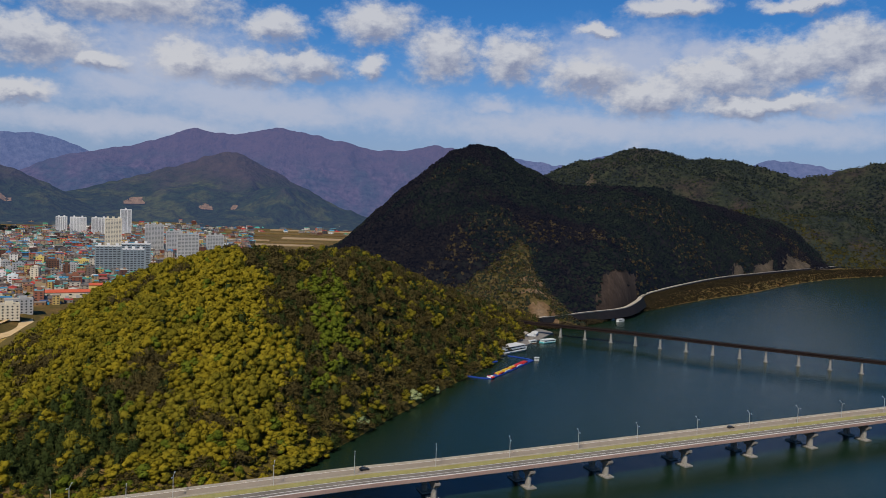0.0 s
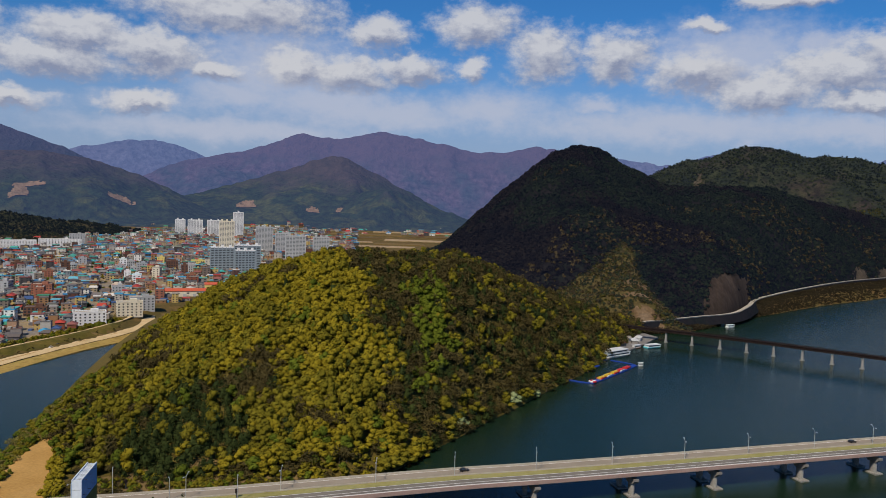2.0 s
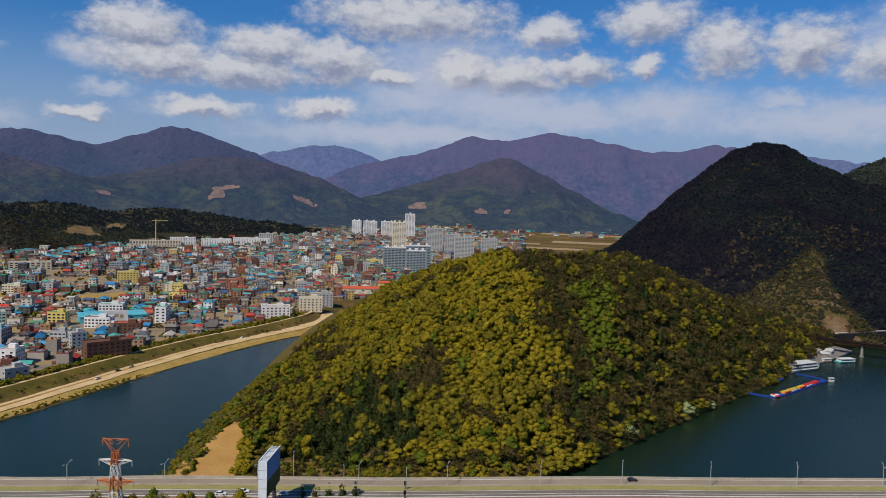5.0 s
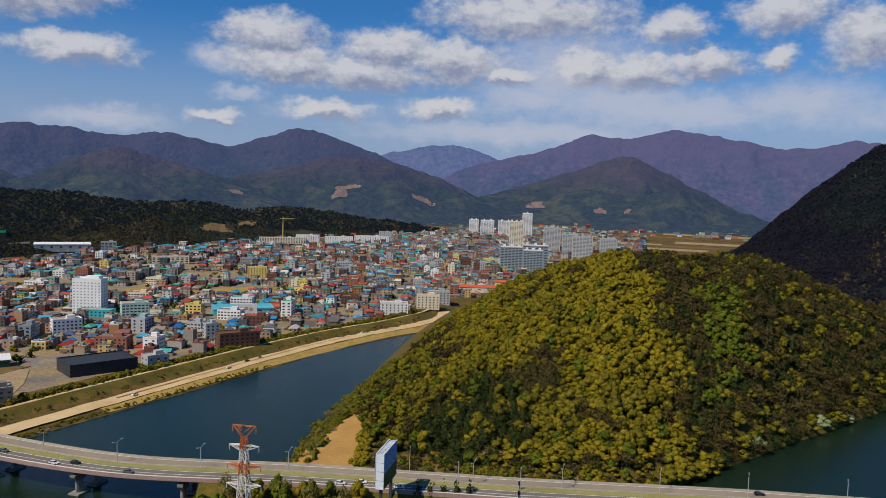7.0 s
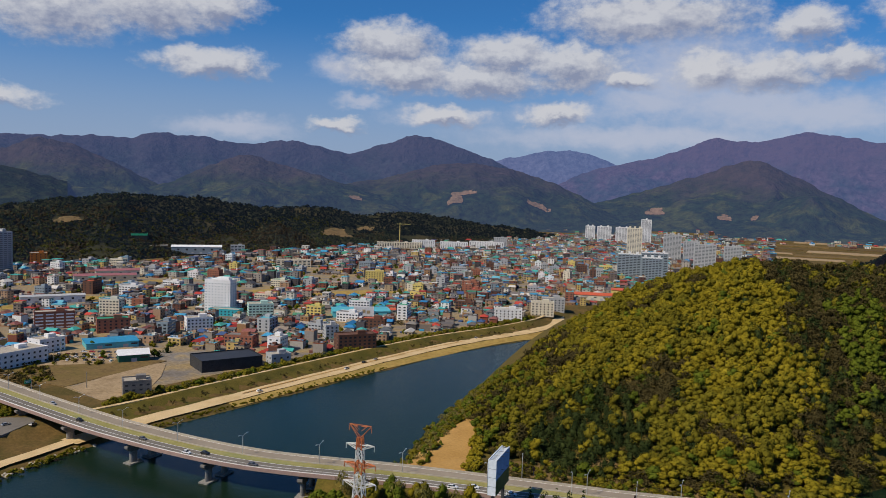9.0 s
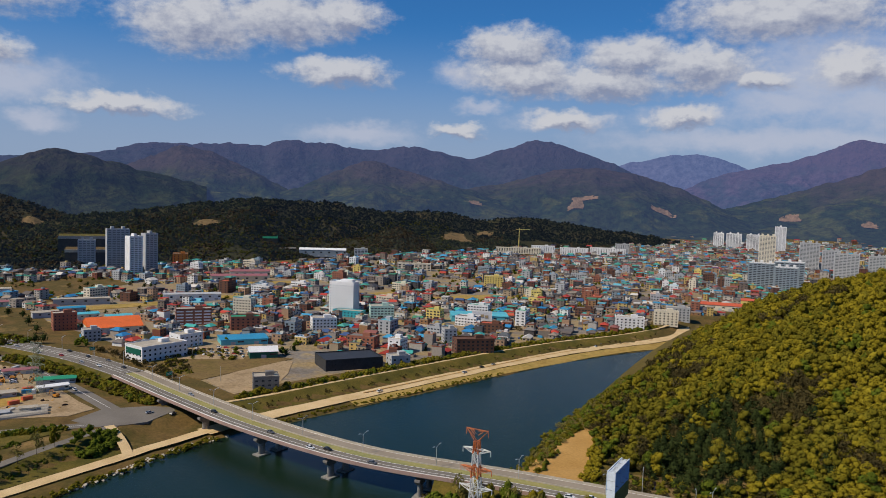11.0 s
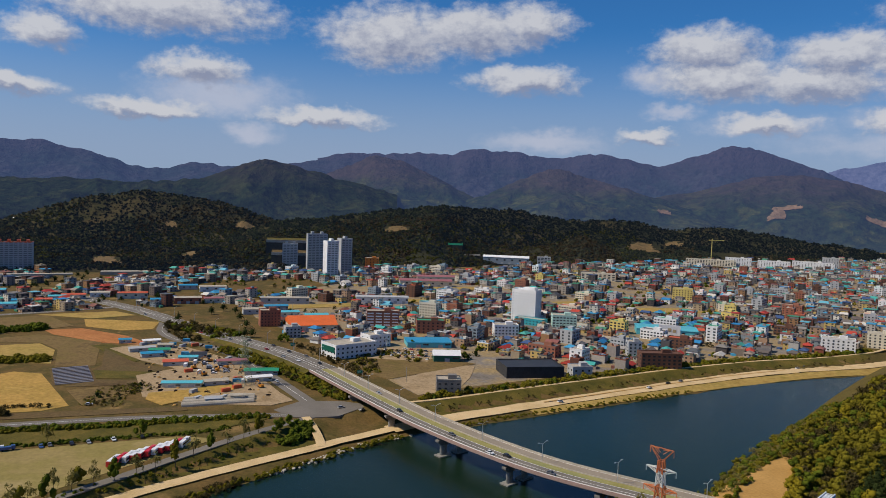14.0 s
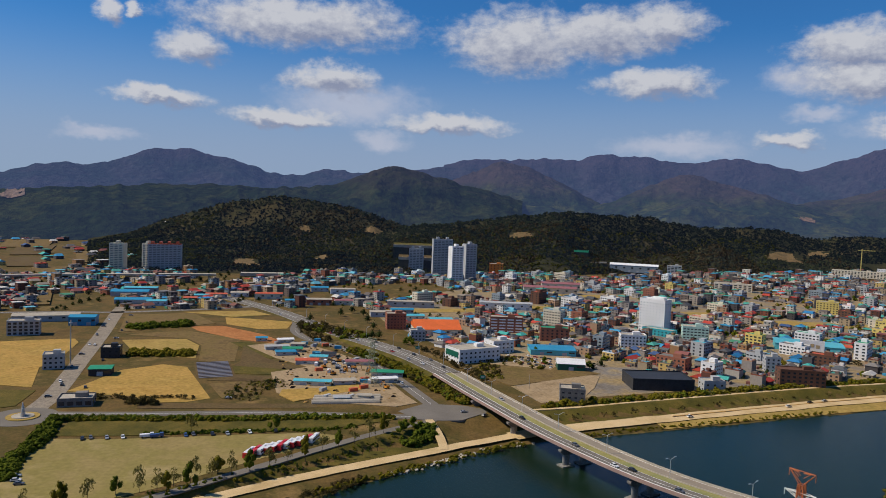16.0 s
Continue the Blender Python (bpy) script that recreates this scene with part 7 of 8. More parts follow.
for q in ((0, -15, 0, 60, 0.4, 4, 0), (0, 15, 0, 60, 0.4, 4, 0), (-30, 0, 0, 0.4, 30, 4, 0), (30, 0, 0, 0.4, 30, 4, 0)):
    part("net", boxes("net", [q]), M_NET, court, "green netting panel")
tagged(part("road", sweep("far_road", spline([(*polar(a, 1190), 17.0) for a in (86.5, 90, 95, 100, 106)], 12), slab(6, -6, 0, 2.4)), M_CONCRETE), "raised pale road crossing the side valley", "road", kind="structure")
for k, a in enumerate(np.arange(87, 106, 1.7)):
    tagged(part("road_pier", boxes("road_pier", [(*polar(a, 1190), 2, 2.4, 5, 13, a)]), M_CONCRETE), "concrete pier of the raised road", "pier")
for k, (a, r, w) in enumerate(((89.6, 1960, 30), (88.9, 1965, 24), (88.3, 1960, 18))):
    x, y = polar(a, r)
    hall("white_hall", x, y, a, w, 12, 7, M_PLASTER, M_PLASTER, "low white building on the wooded ridge", z=EYE - r * math.tan(math.radians(2.45)), doors=2)
crane = thing("tower_crane", *polar(40.9, 1900), 8, 60, "yellow tower crane standing behind the school", "crane")
part("mast", boxes("mast", [(0, 0, 0, 1.6, 1.6, 62, 0)]), M_YELLOW, crane)
part("jib", boxes("jib", [(10, 0, 58, 36, 1.2, 1.4, 0)]), M_YELLOW, crane)

# ---- the old bridge, the shore road and the landing ----
M_RUST = surface("dark_rusty_girder", [(0.014, 0.010, 0.010), (0.026, 0.018, 0.016)], 0.2, 1.0, 0.9, 0.2, 0.05, 0.3, spec=0.05)
M_OLDPIER = surface("pale_old_pier_concrete", [(0.22, 0.21, 0.20), (0.32, 0.31, 0.29)], 0.3, 1.2, 0.85, 0.2, 0.05, 0.25)
OLD = spline([(84, 838, 13.5), (104, 826, 13.5), (194, 785, 13.5), (288, 732, 13.5), (376, 684, 13.5), (520, 605, 13.5), (700, 505, 13.5)], 6)
old = thing("old_bridge", 240, 760, 13.5, 0, "old narrow bridge with a dark rusty girder on pale piers", "bridge")


def old_part(name, me, mat, label=""):
    ob = part(name, me, mat, old, label)
    ob.matrix_parent_inverse = old.matrix_world.inverted()


old_part("deck", sweep("deck", OLD, slab(3.2, -3.2, 0.0, 0.5)), M_RUST)
old_part("girder", sweep("girder", OLD, slab(2.8, 2.3, -0.5, 2.2)), M_RUST, "dark riveted girder")
old_part("girder", sweep("girder", OLD, slab(-2.3, -2.8, -0.5, 2.2)), M_RUST, "dark riveted girder")
for o in (3.1, -3.1):
    old_part("railing", sweep("railing", OLD, slab(o + 0.08, o - 0.08, 1.1, 0.25)), M_RUST)
    old_part("railing", sweep("railing", OLD, slab(o + 0.06, o - 0.06, 0.6, 0.15)), M_RUST)
bm = bmesh.new()
bmesh.ops.create_cone(bm, cap_ends=True, segments=12, radius1=1.6, radius2=0.95, depth=13.0, matrix=Matrix.Translation((0, 0, 4.3)) @ Matrix.Diagonal((1, 1.5, 1, 1)))
OLDPIER_ME = bpy.data.meshes.new("shaft")
bm.to_mesh(OLDPIER_ME)
bm.free()
OLDPIER_ME.materials.append(M_OLDPIER)
OLDBASE_ME = prism("pier_base", disc(2.4, 12, 0, 0), -3, 0.6)
OLDBASE_ME.materials.append(M_DARKCONC)
for x, y, z, a in arc_points(OLD, 50, 26.2):
    p = thing("pier", x, y, 0, a)
    p.parent, p.matrix_parent_inverse = old, old.matrix_world.inverted()
    part("shaft", OLDPIER_ME, None, p)
    part("pier_base", OLDBASE_ME, None, p)

SHORE = spline([(118, 880, 11.0), (142, 897, 11.6), (190, 938, 12.2), (238, 978, 13.0), (275, 1050, 14.2), (316, 1146, 15.2), (430, 1318, 16), (558, 1486, 16.5), (690, 1622, 17), (808, 1742, 17), (958, 1884, 17), (1060, 1990, 17)], 8)
tagged(part("road", sweep("shore_road", SHORE, slab(2.8, -2.8, 0.3, 0.7)), M_CONCRETE), "pale shore road cut below the mountain", "road", kind="structure")
tagged(part("embankment", sweep("shore_embankment", SHORE, [(3.5, -0.4), (5, -9), (-11, -9), (-3.5, -0.4)]), M_SHADEDWOOD), "dark stony bank under the shore road", "embankment", kind="structure")
tagged(part("guard_rail", sweep("guard_rail", SHORE, slab(-3.0, -3.25, 0.85, 0.6)), M_DARKCONC), "grey concrete guard wall along the shore road", "guard rail", kind="structure")
SCRUB = [crown(rng, "leafy", 22, False) for _ in range(6)]
ba, br = rng.uniform(-36, -6.5, 19000), rng.uniform(0, 1, 19000)
r_in, r_out = along(ba, RIGHT_SHORE) + 2, np.interp(ba, [-36, -28.5, -24.9, -20.5, -15.4, -13.6, -8.9, -6], [2600, 2140, 1928, 1593, 1186, 1012, 900, 905])
rr = r_in + (r_out - r_in) * br
bx, by = polar(ba, rr)
bz = ground_height(bx, by)
ok = (r_out > r_in) & (bz > 0.2)
s = rng.uniform(1.2, 2.4, ok.sum())
M_SHORESCRUB = leaf_material("shore_scrub", [(0.020, 0.016, 0.010), (0.030, 0.024, 0.014), (0.042, 0.033, 0.018)], 0.03)
tagged(part("shore_scrub", planted("shore_scrub", SCRUB, np.stack([bx[ok], by[ok], bz[ok] - 0.2], -1), s, s * 0.8, rng), M_SHORESCRUB), "brown leafless scrub on the shore below the road", "scrub", kind="stuff")

M_BOATWHITE = paint("boat_white", (0.62, 0.63, 0.62), 0.5)
M_PONTOON = paint("blue_pontoon", (0.015, 0.05, 0.30), 0.5)
M_RED = paint("red_paint", (0.50, 0.03, 0.03), 0.5)
M_YELLOWP = paint("yellow_paint", (0.60, 0.38, 0.03), 0.5)


def hull(l, w, h):
    bm = bmesh.new()
    for x, y, z in ((-l / 2, -w / 2, h), (-l / 2, w / 2, h), (l * .3, -w / 2, h), (l * .3, w / 2, h), (l / 2, 0, h * 1.15), (-l / 2, -w * .4, -0.4), (-l / 2, w * .4, -0.4), (l * .25, -w * .35, -0.4), (l * .25, w * .35, -0.4), (l * .42, 0, -0.4)):
        bm.verts.new((x, y, z))
    bmesh.ops.convex_hull(bm, input=bm.verts)
    me = bpy.data.meshes.new("hull")
    bm.to_mesh(me)
    bm.free()
    return me


def boat(x, y, turn, l, w, h, decks, col, label, roof=None):
    t = thing("boat", x, y, 0, turn, label, "boat")
    part("hull", hull(l, w, h), col, t)
    for k in range(decks):
        f = 0.78 - 0.12 * k
        part("cabin", boxes("cabin", [(-l * 0.06, 0, h + k * 2.6 - 0.05, l * f, w * 0.8, 2.2, 0)]), M_BOATWHITE, t)
        part("window", boxes("window", [(-l * 0.06, 0, h + k * 2.6 + 0.8, l * f * 0.92, w * 0.8 + 0.1, 0.8, 0)]), M_GLASS, t, "dark cabin glazing")
        part("deck_roof", boxes("deck_roof", [(-l * 0.06, 0, h + k * 2.6 + 2.15, l * f + 1.2, w * 0.92, 0.3, 0)]), roof or M_BOATWHITE, t)
    return t


boat(72, 722, 47, 46, 13, 1.8, 2, M_BOATWHITE, "white two-deck restaurant boat moored at the landing")
boat(115, 780, 35, 20, 8, 1.0, 1, M_SKYROOF, "small turquoise boat with white awnings", M_BOATWHITE)
boat(98, 772, 38, 11, 4, 0.8, 1, M_BRICK, "small brown boat at the landing")
boat(50, 668, 50, 13, 4.5, 0.8, 0, M_PONTOON, "blue flat work boat by the wooded shore")
boat(91, 684, 20, 5, 2.2, 0.7, 1, M_BOATWHITE, "small white motor boat by the pontoon")
boat(229, 946, 35, 13, 5, 0.9, 1, M_BOATWHITE, "white boat moored under the shore road")
boat(221, 957, 30, 10, 4, 0.9, 1, M_BOATWHITE, "white boat moored under the shore road")
for pts, w in (([(24, 611, 0), (34, 606, 0), (42, 604, 0)], 2.0), ([(42, 604, 0), (56, 628, 0), (70, 654, 0), (86, 684, 0)], 5.0), ([(86, 686, 0), (76, 694, 0), (66, 700, 0)], 1.6)):
    tagged(part("pontoon", sweep("pontoon", spline(pts, 3), slab(w / 2, -w / 2, 0.7, 1.2)), M_PONTOON), "bright blue floating pontoon", "pontoon")
for k in range(5):
    q = thing("inflatable", 52 + k * 6.2, 622 + k * 11.5, 0.7, 60, "inflatable water toy on the pontoon, " + ("red" if k > 2 else "yellow"), "inflatable")
    part("body", boxes("body", [(0, 0, 0, 9, 3.4, 1.4, 0)]), M_RED if k > 2 else M_YELLOWP, q)
    part("tube", tube("tube", [(-4.5, -1.9, 0.5), (4.5, -1.9, 0.5), (4.5, 1.9, 0.5), (-4.5, 1.9, 0.5)], 0.6, M_BOATWHITE if k % 2 else M_RED), None, q)
lb = thing("lifebuoy_raft", 44, 607, 0.7, 0, "round red and white raft on the pontoon corner", "raft")
for k in range(4):
    a0 = k * math.pi / 2
    part("segment", tube("segment", [(2.6 * math.cos(a0 + j * 0.26), 2.6 * math.sin(a0 + j * 0.26), 0.4) for j in range(7)], 0.8, M_RED if k % 2 else M_BOATWHITE), None, lb)
HUTS = [(50, 726, M_GREYWALL, M_CONCRETE), (60, 748, M_CREAM, paint("yellow_awning", (0.55, 0.38, 0.04))), (68, 770, M_GREYWALL, M_SKYROOF), (78, 790, M_BRICK, M_REDROOF), (92, 806, M_CREAM, M_CONCRETE), (104, 812, M_GREYWALL, M_BOATWHITE), (84, 778, M_DARKCONC, M_PINK), (98, 794, M_DARKCONC, M_BOATWHITE)]
for k, (x, y, w, r) in enumerate(HUTS):
    hall("landing_hut", x, y, 40 + k * 7, 9 + k % 3 * 2, 6, 3, w, r, "small hut with a coloured roof at the boat landing", z=1.2, rise=1.0, doors=1, category="hut")
tagged(part("landing", prism("landing", [(40, 700), (58, 690), (112, 800), (128, 838), (110, 870), (80, 860), (56, 780)], -3, 1.2), M_DARKCONC), "concrete landing stage below the hill", "landing", kind="structure")

# ---- pylon and hoarding by the bridge ----
M_PYRED = surface("faded_orange_red_steel", [(0.42, 0.11, 0.035), (0.52, 0.16, 0.06)], 0.3, 2.0, 0.6, 0, 0, 0.15)
M_PYWHITE = surface("faded_white_steel", [(0.55, 0.55, 0.52), (0.66, 0.65, 0.62)], 0.3, 2.0, 0.6, 0, 0, 0.12)


M_GREENSTEEL = paint("grey_green_steel", (0.20, 0.23, 0.16), 0.6)


def strut(bm, a, b, r=0.16):
    a, b = Vector(a), Vector(b)
    m = Matrix.Translation((a + b) / 2) @ (b - a).to_track_quat("Z", "Y").to_matrix().to_4x4()
    bmesh.ops.create_cone(bm, cap_ends=True, segments=5, radius1=r, radius2=r, depth=(b - a).length, matrix=m)


def pylon(x, y, z, turn, height, label, red=True):
    k0 = 1.0 if red else 0.5
    t = thing("pylon", x, y, z, turn, label, "pylon")
    half = lambda q: np.interp(q / height, [0, 0.55, 0.8, 1.0], [4.2, 1.6, 1.15, 0.7])
    levels = list(np.linspace(0, height * 0.92, 12))
    for k in range(len(levels) - 1):
        bm = bmesh.new()
        z0, z1 = levels[k], levels[k + 1]
        c0 = [Vector((sx * half(z0), sy * half(z0), z0)) for sx, sy in ((-1, -1), (1, -1), (1, 1), (-1, 1))]
        c1 = [Vector((sx * half(z1), sy * half(z1), z1)) for sx, sy in ((-1, -1), (1, -1), (1, 1), (-1, 1))]
        for i in range(4):
            j = (i + 1) % 4
            strut(bm, c0[i], c1[i], 0.24 * k0)
            strut(bm, c0[i], c1[j], 0.14 * k0)
            strut(bm, c0[j], c1[i], 0.14 * k0)
            strut(bm, c1[i], c1[j], 0.14 * k0)
        part("lattice_section", bm, (M_PYRED if (k // 2) % 2 == (0 if k < 9 else 1) else M_PYWHITE) if red else M_GREENSTEEL, t, ("orange-red" if (k // 2) % 2 == 0 else "white") + " lattice section" if red else "")
    for n, (q, w, m) in enumerate(((0.60, 6.6, M_PYWHITE), (0.73, 6.2, M_PYRED), (0.86, 5.6, M_PYWHITE), (0.985, 4.4, M_PYRED))):
        bm = bmesh.new()
        zz = height * q
        h = half(zz)
        for sgn in (-1, 1):
            tip = (sgn * w, 0, zz + (0.9 if n == 3 else 0.4))
            for sy in (-1, 1):
                strut(bm, (sgn * h, sy * h, zz + 0.6), tip, 0.16 * k0)
                strut(bm, (sgn * h, sy * h, zz - (3.2 if n == 3 else 1.2)), tip, 0.14)
                strut(bm, (sgn * (h + w) / 2, sy * h * 0.5, zz + 0.5), (sgn * h, sy * h, zz - 1.0), 0.12)
            strut(bm, (sgn * w, 0, zz + 0.4), (sgn * w, 0, zz - 1.6), 0.14)
        strut(bm, (-w, 0, zz + (0.9 if n == 3 else 0.4)), (w, 0, zz + (0.9 if n == 3 else 0.4)), 0.14)
        part("crossarm", bm, m if red else M_GREENSTEEL, t, "crossarm with hanging insulators")
    return t


pylon(-186, 196, 2.5, 18, 54, "tall orange-red and white lattice power pylon")
pylon(-520, 140, 6, 30, 34, "thin grey-green lattice power pylon by the frontage road", False)

M_HOARDBLUE = surface("weathered_blue_hoarding", [(0.10, 0.26, 0.52), (0.16, 0.34, 0.60)], 0.3, 1.0, 0.6, 0, 0, 0.15)
M_HOARDGREEN = surface("dark_green_hoarding_picture", [(0.015, 0.06, 0.02), (0.04, 0.10, 0.03)], 0.3, 1.0, 0.6, 0, 0, 0.25)
M_HOARDEND = surface("pale_blue_panel", [(0.60, 0.66, 0.72), (0.70, 0.75, 0.80)], 0.3, 1.0, 0.55, 0, 0, 0.1)
hd = thing("hoarding", -164.6, 250.8, 4, 17, "tall roadside hoarding with pale end panels and blue faces", "billboard")
L_H, W_H, Z0, Z1 = 19.0, 3.4, 15.6, 30.4
part("core", boxes("core", [(0, L_H / 2, Z0, W_H - 0.5, L_H - 0.5, Z1 - Z0 - 2.0, 0)]), M_DARKSTEEL, hd)
for k in range(4):
    part("end_panel", boxes("end_panel", [(0, 0, Z0 + k * 3.7 + 0.1, W_H, 0.3, 3.5, 0)]), M_HOARDEND, hd, "pale blue-white end panel")
for sgn in (-1, 1):
    part("face", boxes("face", [(sgn * W_H / 2, L_H / 2, Z0 + 6.5, 0.25, L_H, Z1 - Z0 - 6.7, 0)]), M_HOARDBLUE, hd, "blue printed face")
    part("face", boxes("face", [(sgn * W_H / 2, L_H / 2, Z0, 0.26, L_H, 6.4, 0)]), M_HOARDGREEN, hd, "dark green printed face")
    part("top_rail", boxes("top_rail", [(sgn * (W_H / 2 - 0.1), L_H / 2, Z1 - 0.4, 0.4, L_H + 0.6, 0.5, 0)]), M_HOARDEND, hd)
for k in range(14):
    part("top_slat", boxes("top_slat", [(0, 0.5 + k * L_H / 14, Z1 - 0.4, W_H - 1.0, 0.3, 0.3, 0)]), M_HOARDEND, hd)
for k in range(4):
    for zz in (Z1 - 0.3, Z0 + 9):
        part("floodlight_arm", boxes("floodlight_arm", [(0, 1.0 + k * 5.6, zz, W_H + 3.0, 0.12, 0.12, 0)]), M_DARKSTEEL, hd)
for y in (2, L_H - 2):
    part("column", boxes("column", [(0, y, -2, 1.2, 1.2, Z0 + 2.2, 0)]), M_DARKSTEEL, hd, "dark steel column")
for x, y, a in ((-176, 293, 30), (-122, 296, 20), (-150, 292, 200)):
    street_lamp(x, y, 12, a, "single-arm roadside lamp beside the bridge", "roadside lamps", False)
for x, y in ((-174, 300), (-124, 300), (-120, 290)):
    t = thing("utility_cabinet", x, y, 12, 30, "dark roadside utility post", "post")
    part("post", boxes("post", [(0, 0, 0, 0.5, 0.5, 3.0, 0)]), M_DARKSTEEL, t)
    part("box", boxes("box", [(0, 0, 2.2, 1.1, 0.8, 1.6, 0)]), M_RUST, t)
# the ground under the bridge's landfall carries the road at deck height
tagged(part("causeway", sweep("causeway", spline([(-252, 243, 12), (-220, 259, 12), (-152, 288.5, 12), (-122, 301.5, 12), (-75, 324, 12)]), [(11.6, -0.7), (20, -11), (-22, -11), (-11.6, -0.7)]), M_GRASS), "grassy causeway under the road", "embankment", kind="structure")
def land(x, y):
    return np.maximum(ground_height(x, y), hill_height(np.degrees(np.arctan2(-x, y)), np.hypot(x, y)))


drape("roadside_scrub", [(-200, 290), (-180, 298), (-130, 320), (-80, 338)], [(-204, 326), (-186, 342), (-140, 356), (-90, 352)], M_FIELD["olive"], "brown grass bank between road and hill", "grass", land, 60, 16, 0.3)


# ---- bushes and trees ----
def thicket(name, x, y, z, leaf, size, label):
    x, y = np.asarray(x, float), np.asarray(y, float)
    z = np.broadcast_to(np.asarray(z, float), x.shape)
    s = rng.uniform(0.65, 1.35, len(x)) * size
    me = planted(name, BUSHES[LEAF_KIND[leaf]], np.stack([x, y, z - 0.15 * s], -1), s, s * rng.uniform(0.7, 1.0, len(x)), rng)
    tagged(part(name, me, M_LEAF[leaf]), label, "bushes", kind="stuff")


def strip(pts, n, width):
    p = spline(pts, 2.0)
    i = rng.integers(0, len(p), n)
    o = side_of(p)[i] * rng.uniform(-0.5, 0.5, (n, 1)) * width
    return p[i, 0] + o[:, 0] + rng.uniform(-1, 1, n), p[i, 1] + o[:, 1] + rng.uniform(-1, 1, n), p[i, 2]


# left flank of the hill, above the water
bx, by, _ = strip([(-244, 292, 2), (-256, 322, 2), (-271, 360, 2), (-283, 398, 2), (-294, 440, 2), (-304, 490, 2)], 330, 20)
bz = np.maximum(ground_height(bx, by), hill_height(np.degrees(np.arctan2(-bx, by)), np.hypot(bx, by)))
ok = bz > -3.5
for leaf, k in (("olive", 0), ("green", 1), ("spring", 2)):
    w = ok & (np.arange(len(bx)) % 3 == k)
    thicket("bank_bushes", bx[w], by[w], np.maximum(bz[w], 0.3), leaf, 2.0, WOOD_LABEL[leaf] + " and bushes on the river bank")
for leaf, n, size in (("bare", 130, 2.0), ("olive", 110, 2.0), ("green", 60, 1.8)):
    bx, by, _ = strip([(-212, 306, 4), (-176, 320, 4), (-140, 338, 4), (-100, 352, 4)], n, 26)
    thicket("roadside_scrub", bx, by, land(bx, by), leaf, size, WOOD_LABEL[leaf] + " and scrub at the hill's foot")
bx, by, _ = strip([(-246, 286, 3), (-254, 322, 3), (-262, 362, 3)], 70, 6)
thicket("bank_bushes", bx, by, np.maximum(land(bx, by), 0.5), "olive", 1.3, "olive scrub between clearing and water")
bx, by, _ = strip([(-208, 300, 3), (-222, 322, 3), (-246, 364, 3)], 60, 5)
thicket("bank_bushes", bx, by, np.maximum(land(bx, by), 0.5), "golden", 2.6, "golden bushes at the edge of the clearing")
# near side of the landfall
for leaf, n, size in (("green", 60, 3.6), ("olive", 60, 3.4), ("golden", 30, 3.2), ("bare", 30, 3.2)):
    bx, by, _ = strip([(-243, 233, 4), (-215, 245, 4), (-190, 256, 4), (-160, 272, 4), (-130, 285, 4), (-95, 300, 4)], n, 15)
    thicket("roadside_bushes", bx + 6, by - 13, np.full(n, 5.0), leaf, size, WOOD_LABEL[leaf] + " below the road")
for k, (x, y) in enumerate(((-232, 234), (-226, 239), (-219, 240), (-213, 245), (-208, 244), (-202, 249), (-197, 248), (-191, 253), (-185, 254), (-180, 258), (-216, 236), (-205, 240), (-194, 244))):
    tree(("spring", "golden", "olive", "green")[k % 4], x, y, 4.5, 4.4, 13.0 - k % 3, "tall young tree below the road bridge", "trees below the bridge")
for x, y in ((-160, 274), (-155, 276), (-151, 280), (-146, 283), (-141, 285)):
    tree("pine", x, y, 4.5, 3.4, 11.5, "dark pine tree beside the road")
# banks, hedges and field edges on the town side
bx, by, bz = strip([(-346, 68, 0.5), (-357, 96, 0.6), (-367, 125, 0.6), (-380, 165, 0.6), (-388, 196, 0.6)], 120, 5)
thicket("bank_bushes", bx, by, bz, "olive", 1.3, "low olive scrub at the water's edge")
bx, by, bz = strip([(-300, -20, 0.6), (-320, 30, 0.6), (-345, 70, 0.6), (-358, 95, 0.6)], 160, 9)
thicket("bank_bushes", bx, by, bz, "bare", 1.5, "brown scrub at the water's edge")
bx, by, bz = strip([(-395, 240, 0.8), (-398, 300, 0.8), (-400, 400, 0.8), (-402, 450, 0.8)], 200, 5)
thicket("bank_bushes", bx, by, bz, "olive", 0.9, "low olive grass tufts by the gravel")
bx, by, bz = strip([(-440, 250, 6), (-443, 300, 6), (-446, 366, 6), (-450, 468, 6), (-448, 566, 6), (-436, 649, 6), (-434, 729, 6)], 240, 6)
thicket("levee_hedge", bx, by, bz, "olive", 2.6, "olive hedge bushes along the levee top")
bx, by, bz = strip([(-422, 215, 3.5), (-426, 300, 4), (-430, 366, 4), (-434, 468, 4), (-432, 566, 4), (-420, 649, 4), (-416, 700, 4)], 170, 14)
thicket("levee_scrub", bx, by, bz, "bare", 1.1, "brown scrub on the levee slope")
for pts, n, leaf, size in (([(-478, -58, 6), (-469, -18, 6), (-455, 41, 6), (-449, 83, 6), (-440, 132, 6)], 340, "green", 1.9), ([(-476, -58, 6), (-467, -18, 6), (-453, 41, 6), (-447, 83, 6), (-438, 132, 6)], 200, "olive", 1.6), ([(-438, -10, 5.9), (-433, 30, 5.9), (-428, 64, 5.9), (-425, 82, 5.9), (-426, 105, 5.9)], 130, "green", 1.3)):
    bx, by, bz = strip(pts, n, 3)
    thicket("hedge", bx, by, bz, leaf, size, "long dense hedge between road and parking lot")
bx, by, bz = strip([(-381, -67, 5.8), (-405, -68, 5.9), (-435, -61, 6), (-467, -58, 6), (-475, -57, 6)], 150, 7)
thicket("hedge", bx, by, bz, "green", 2.6, "green bushes at the end of the parking lot")
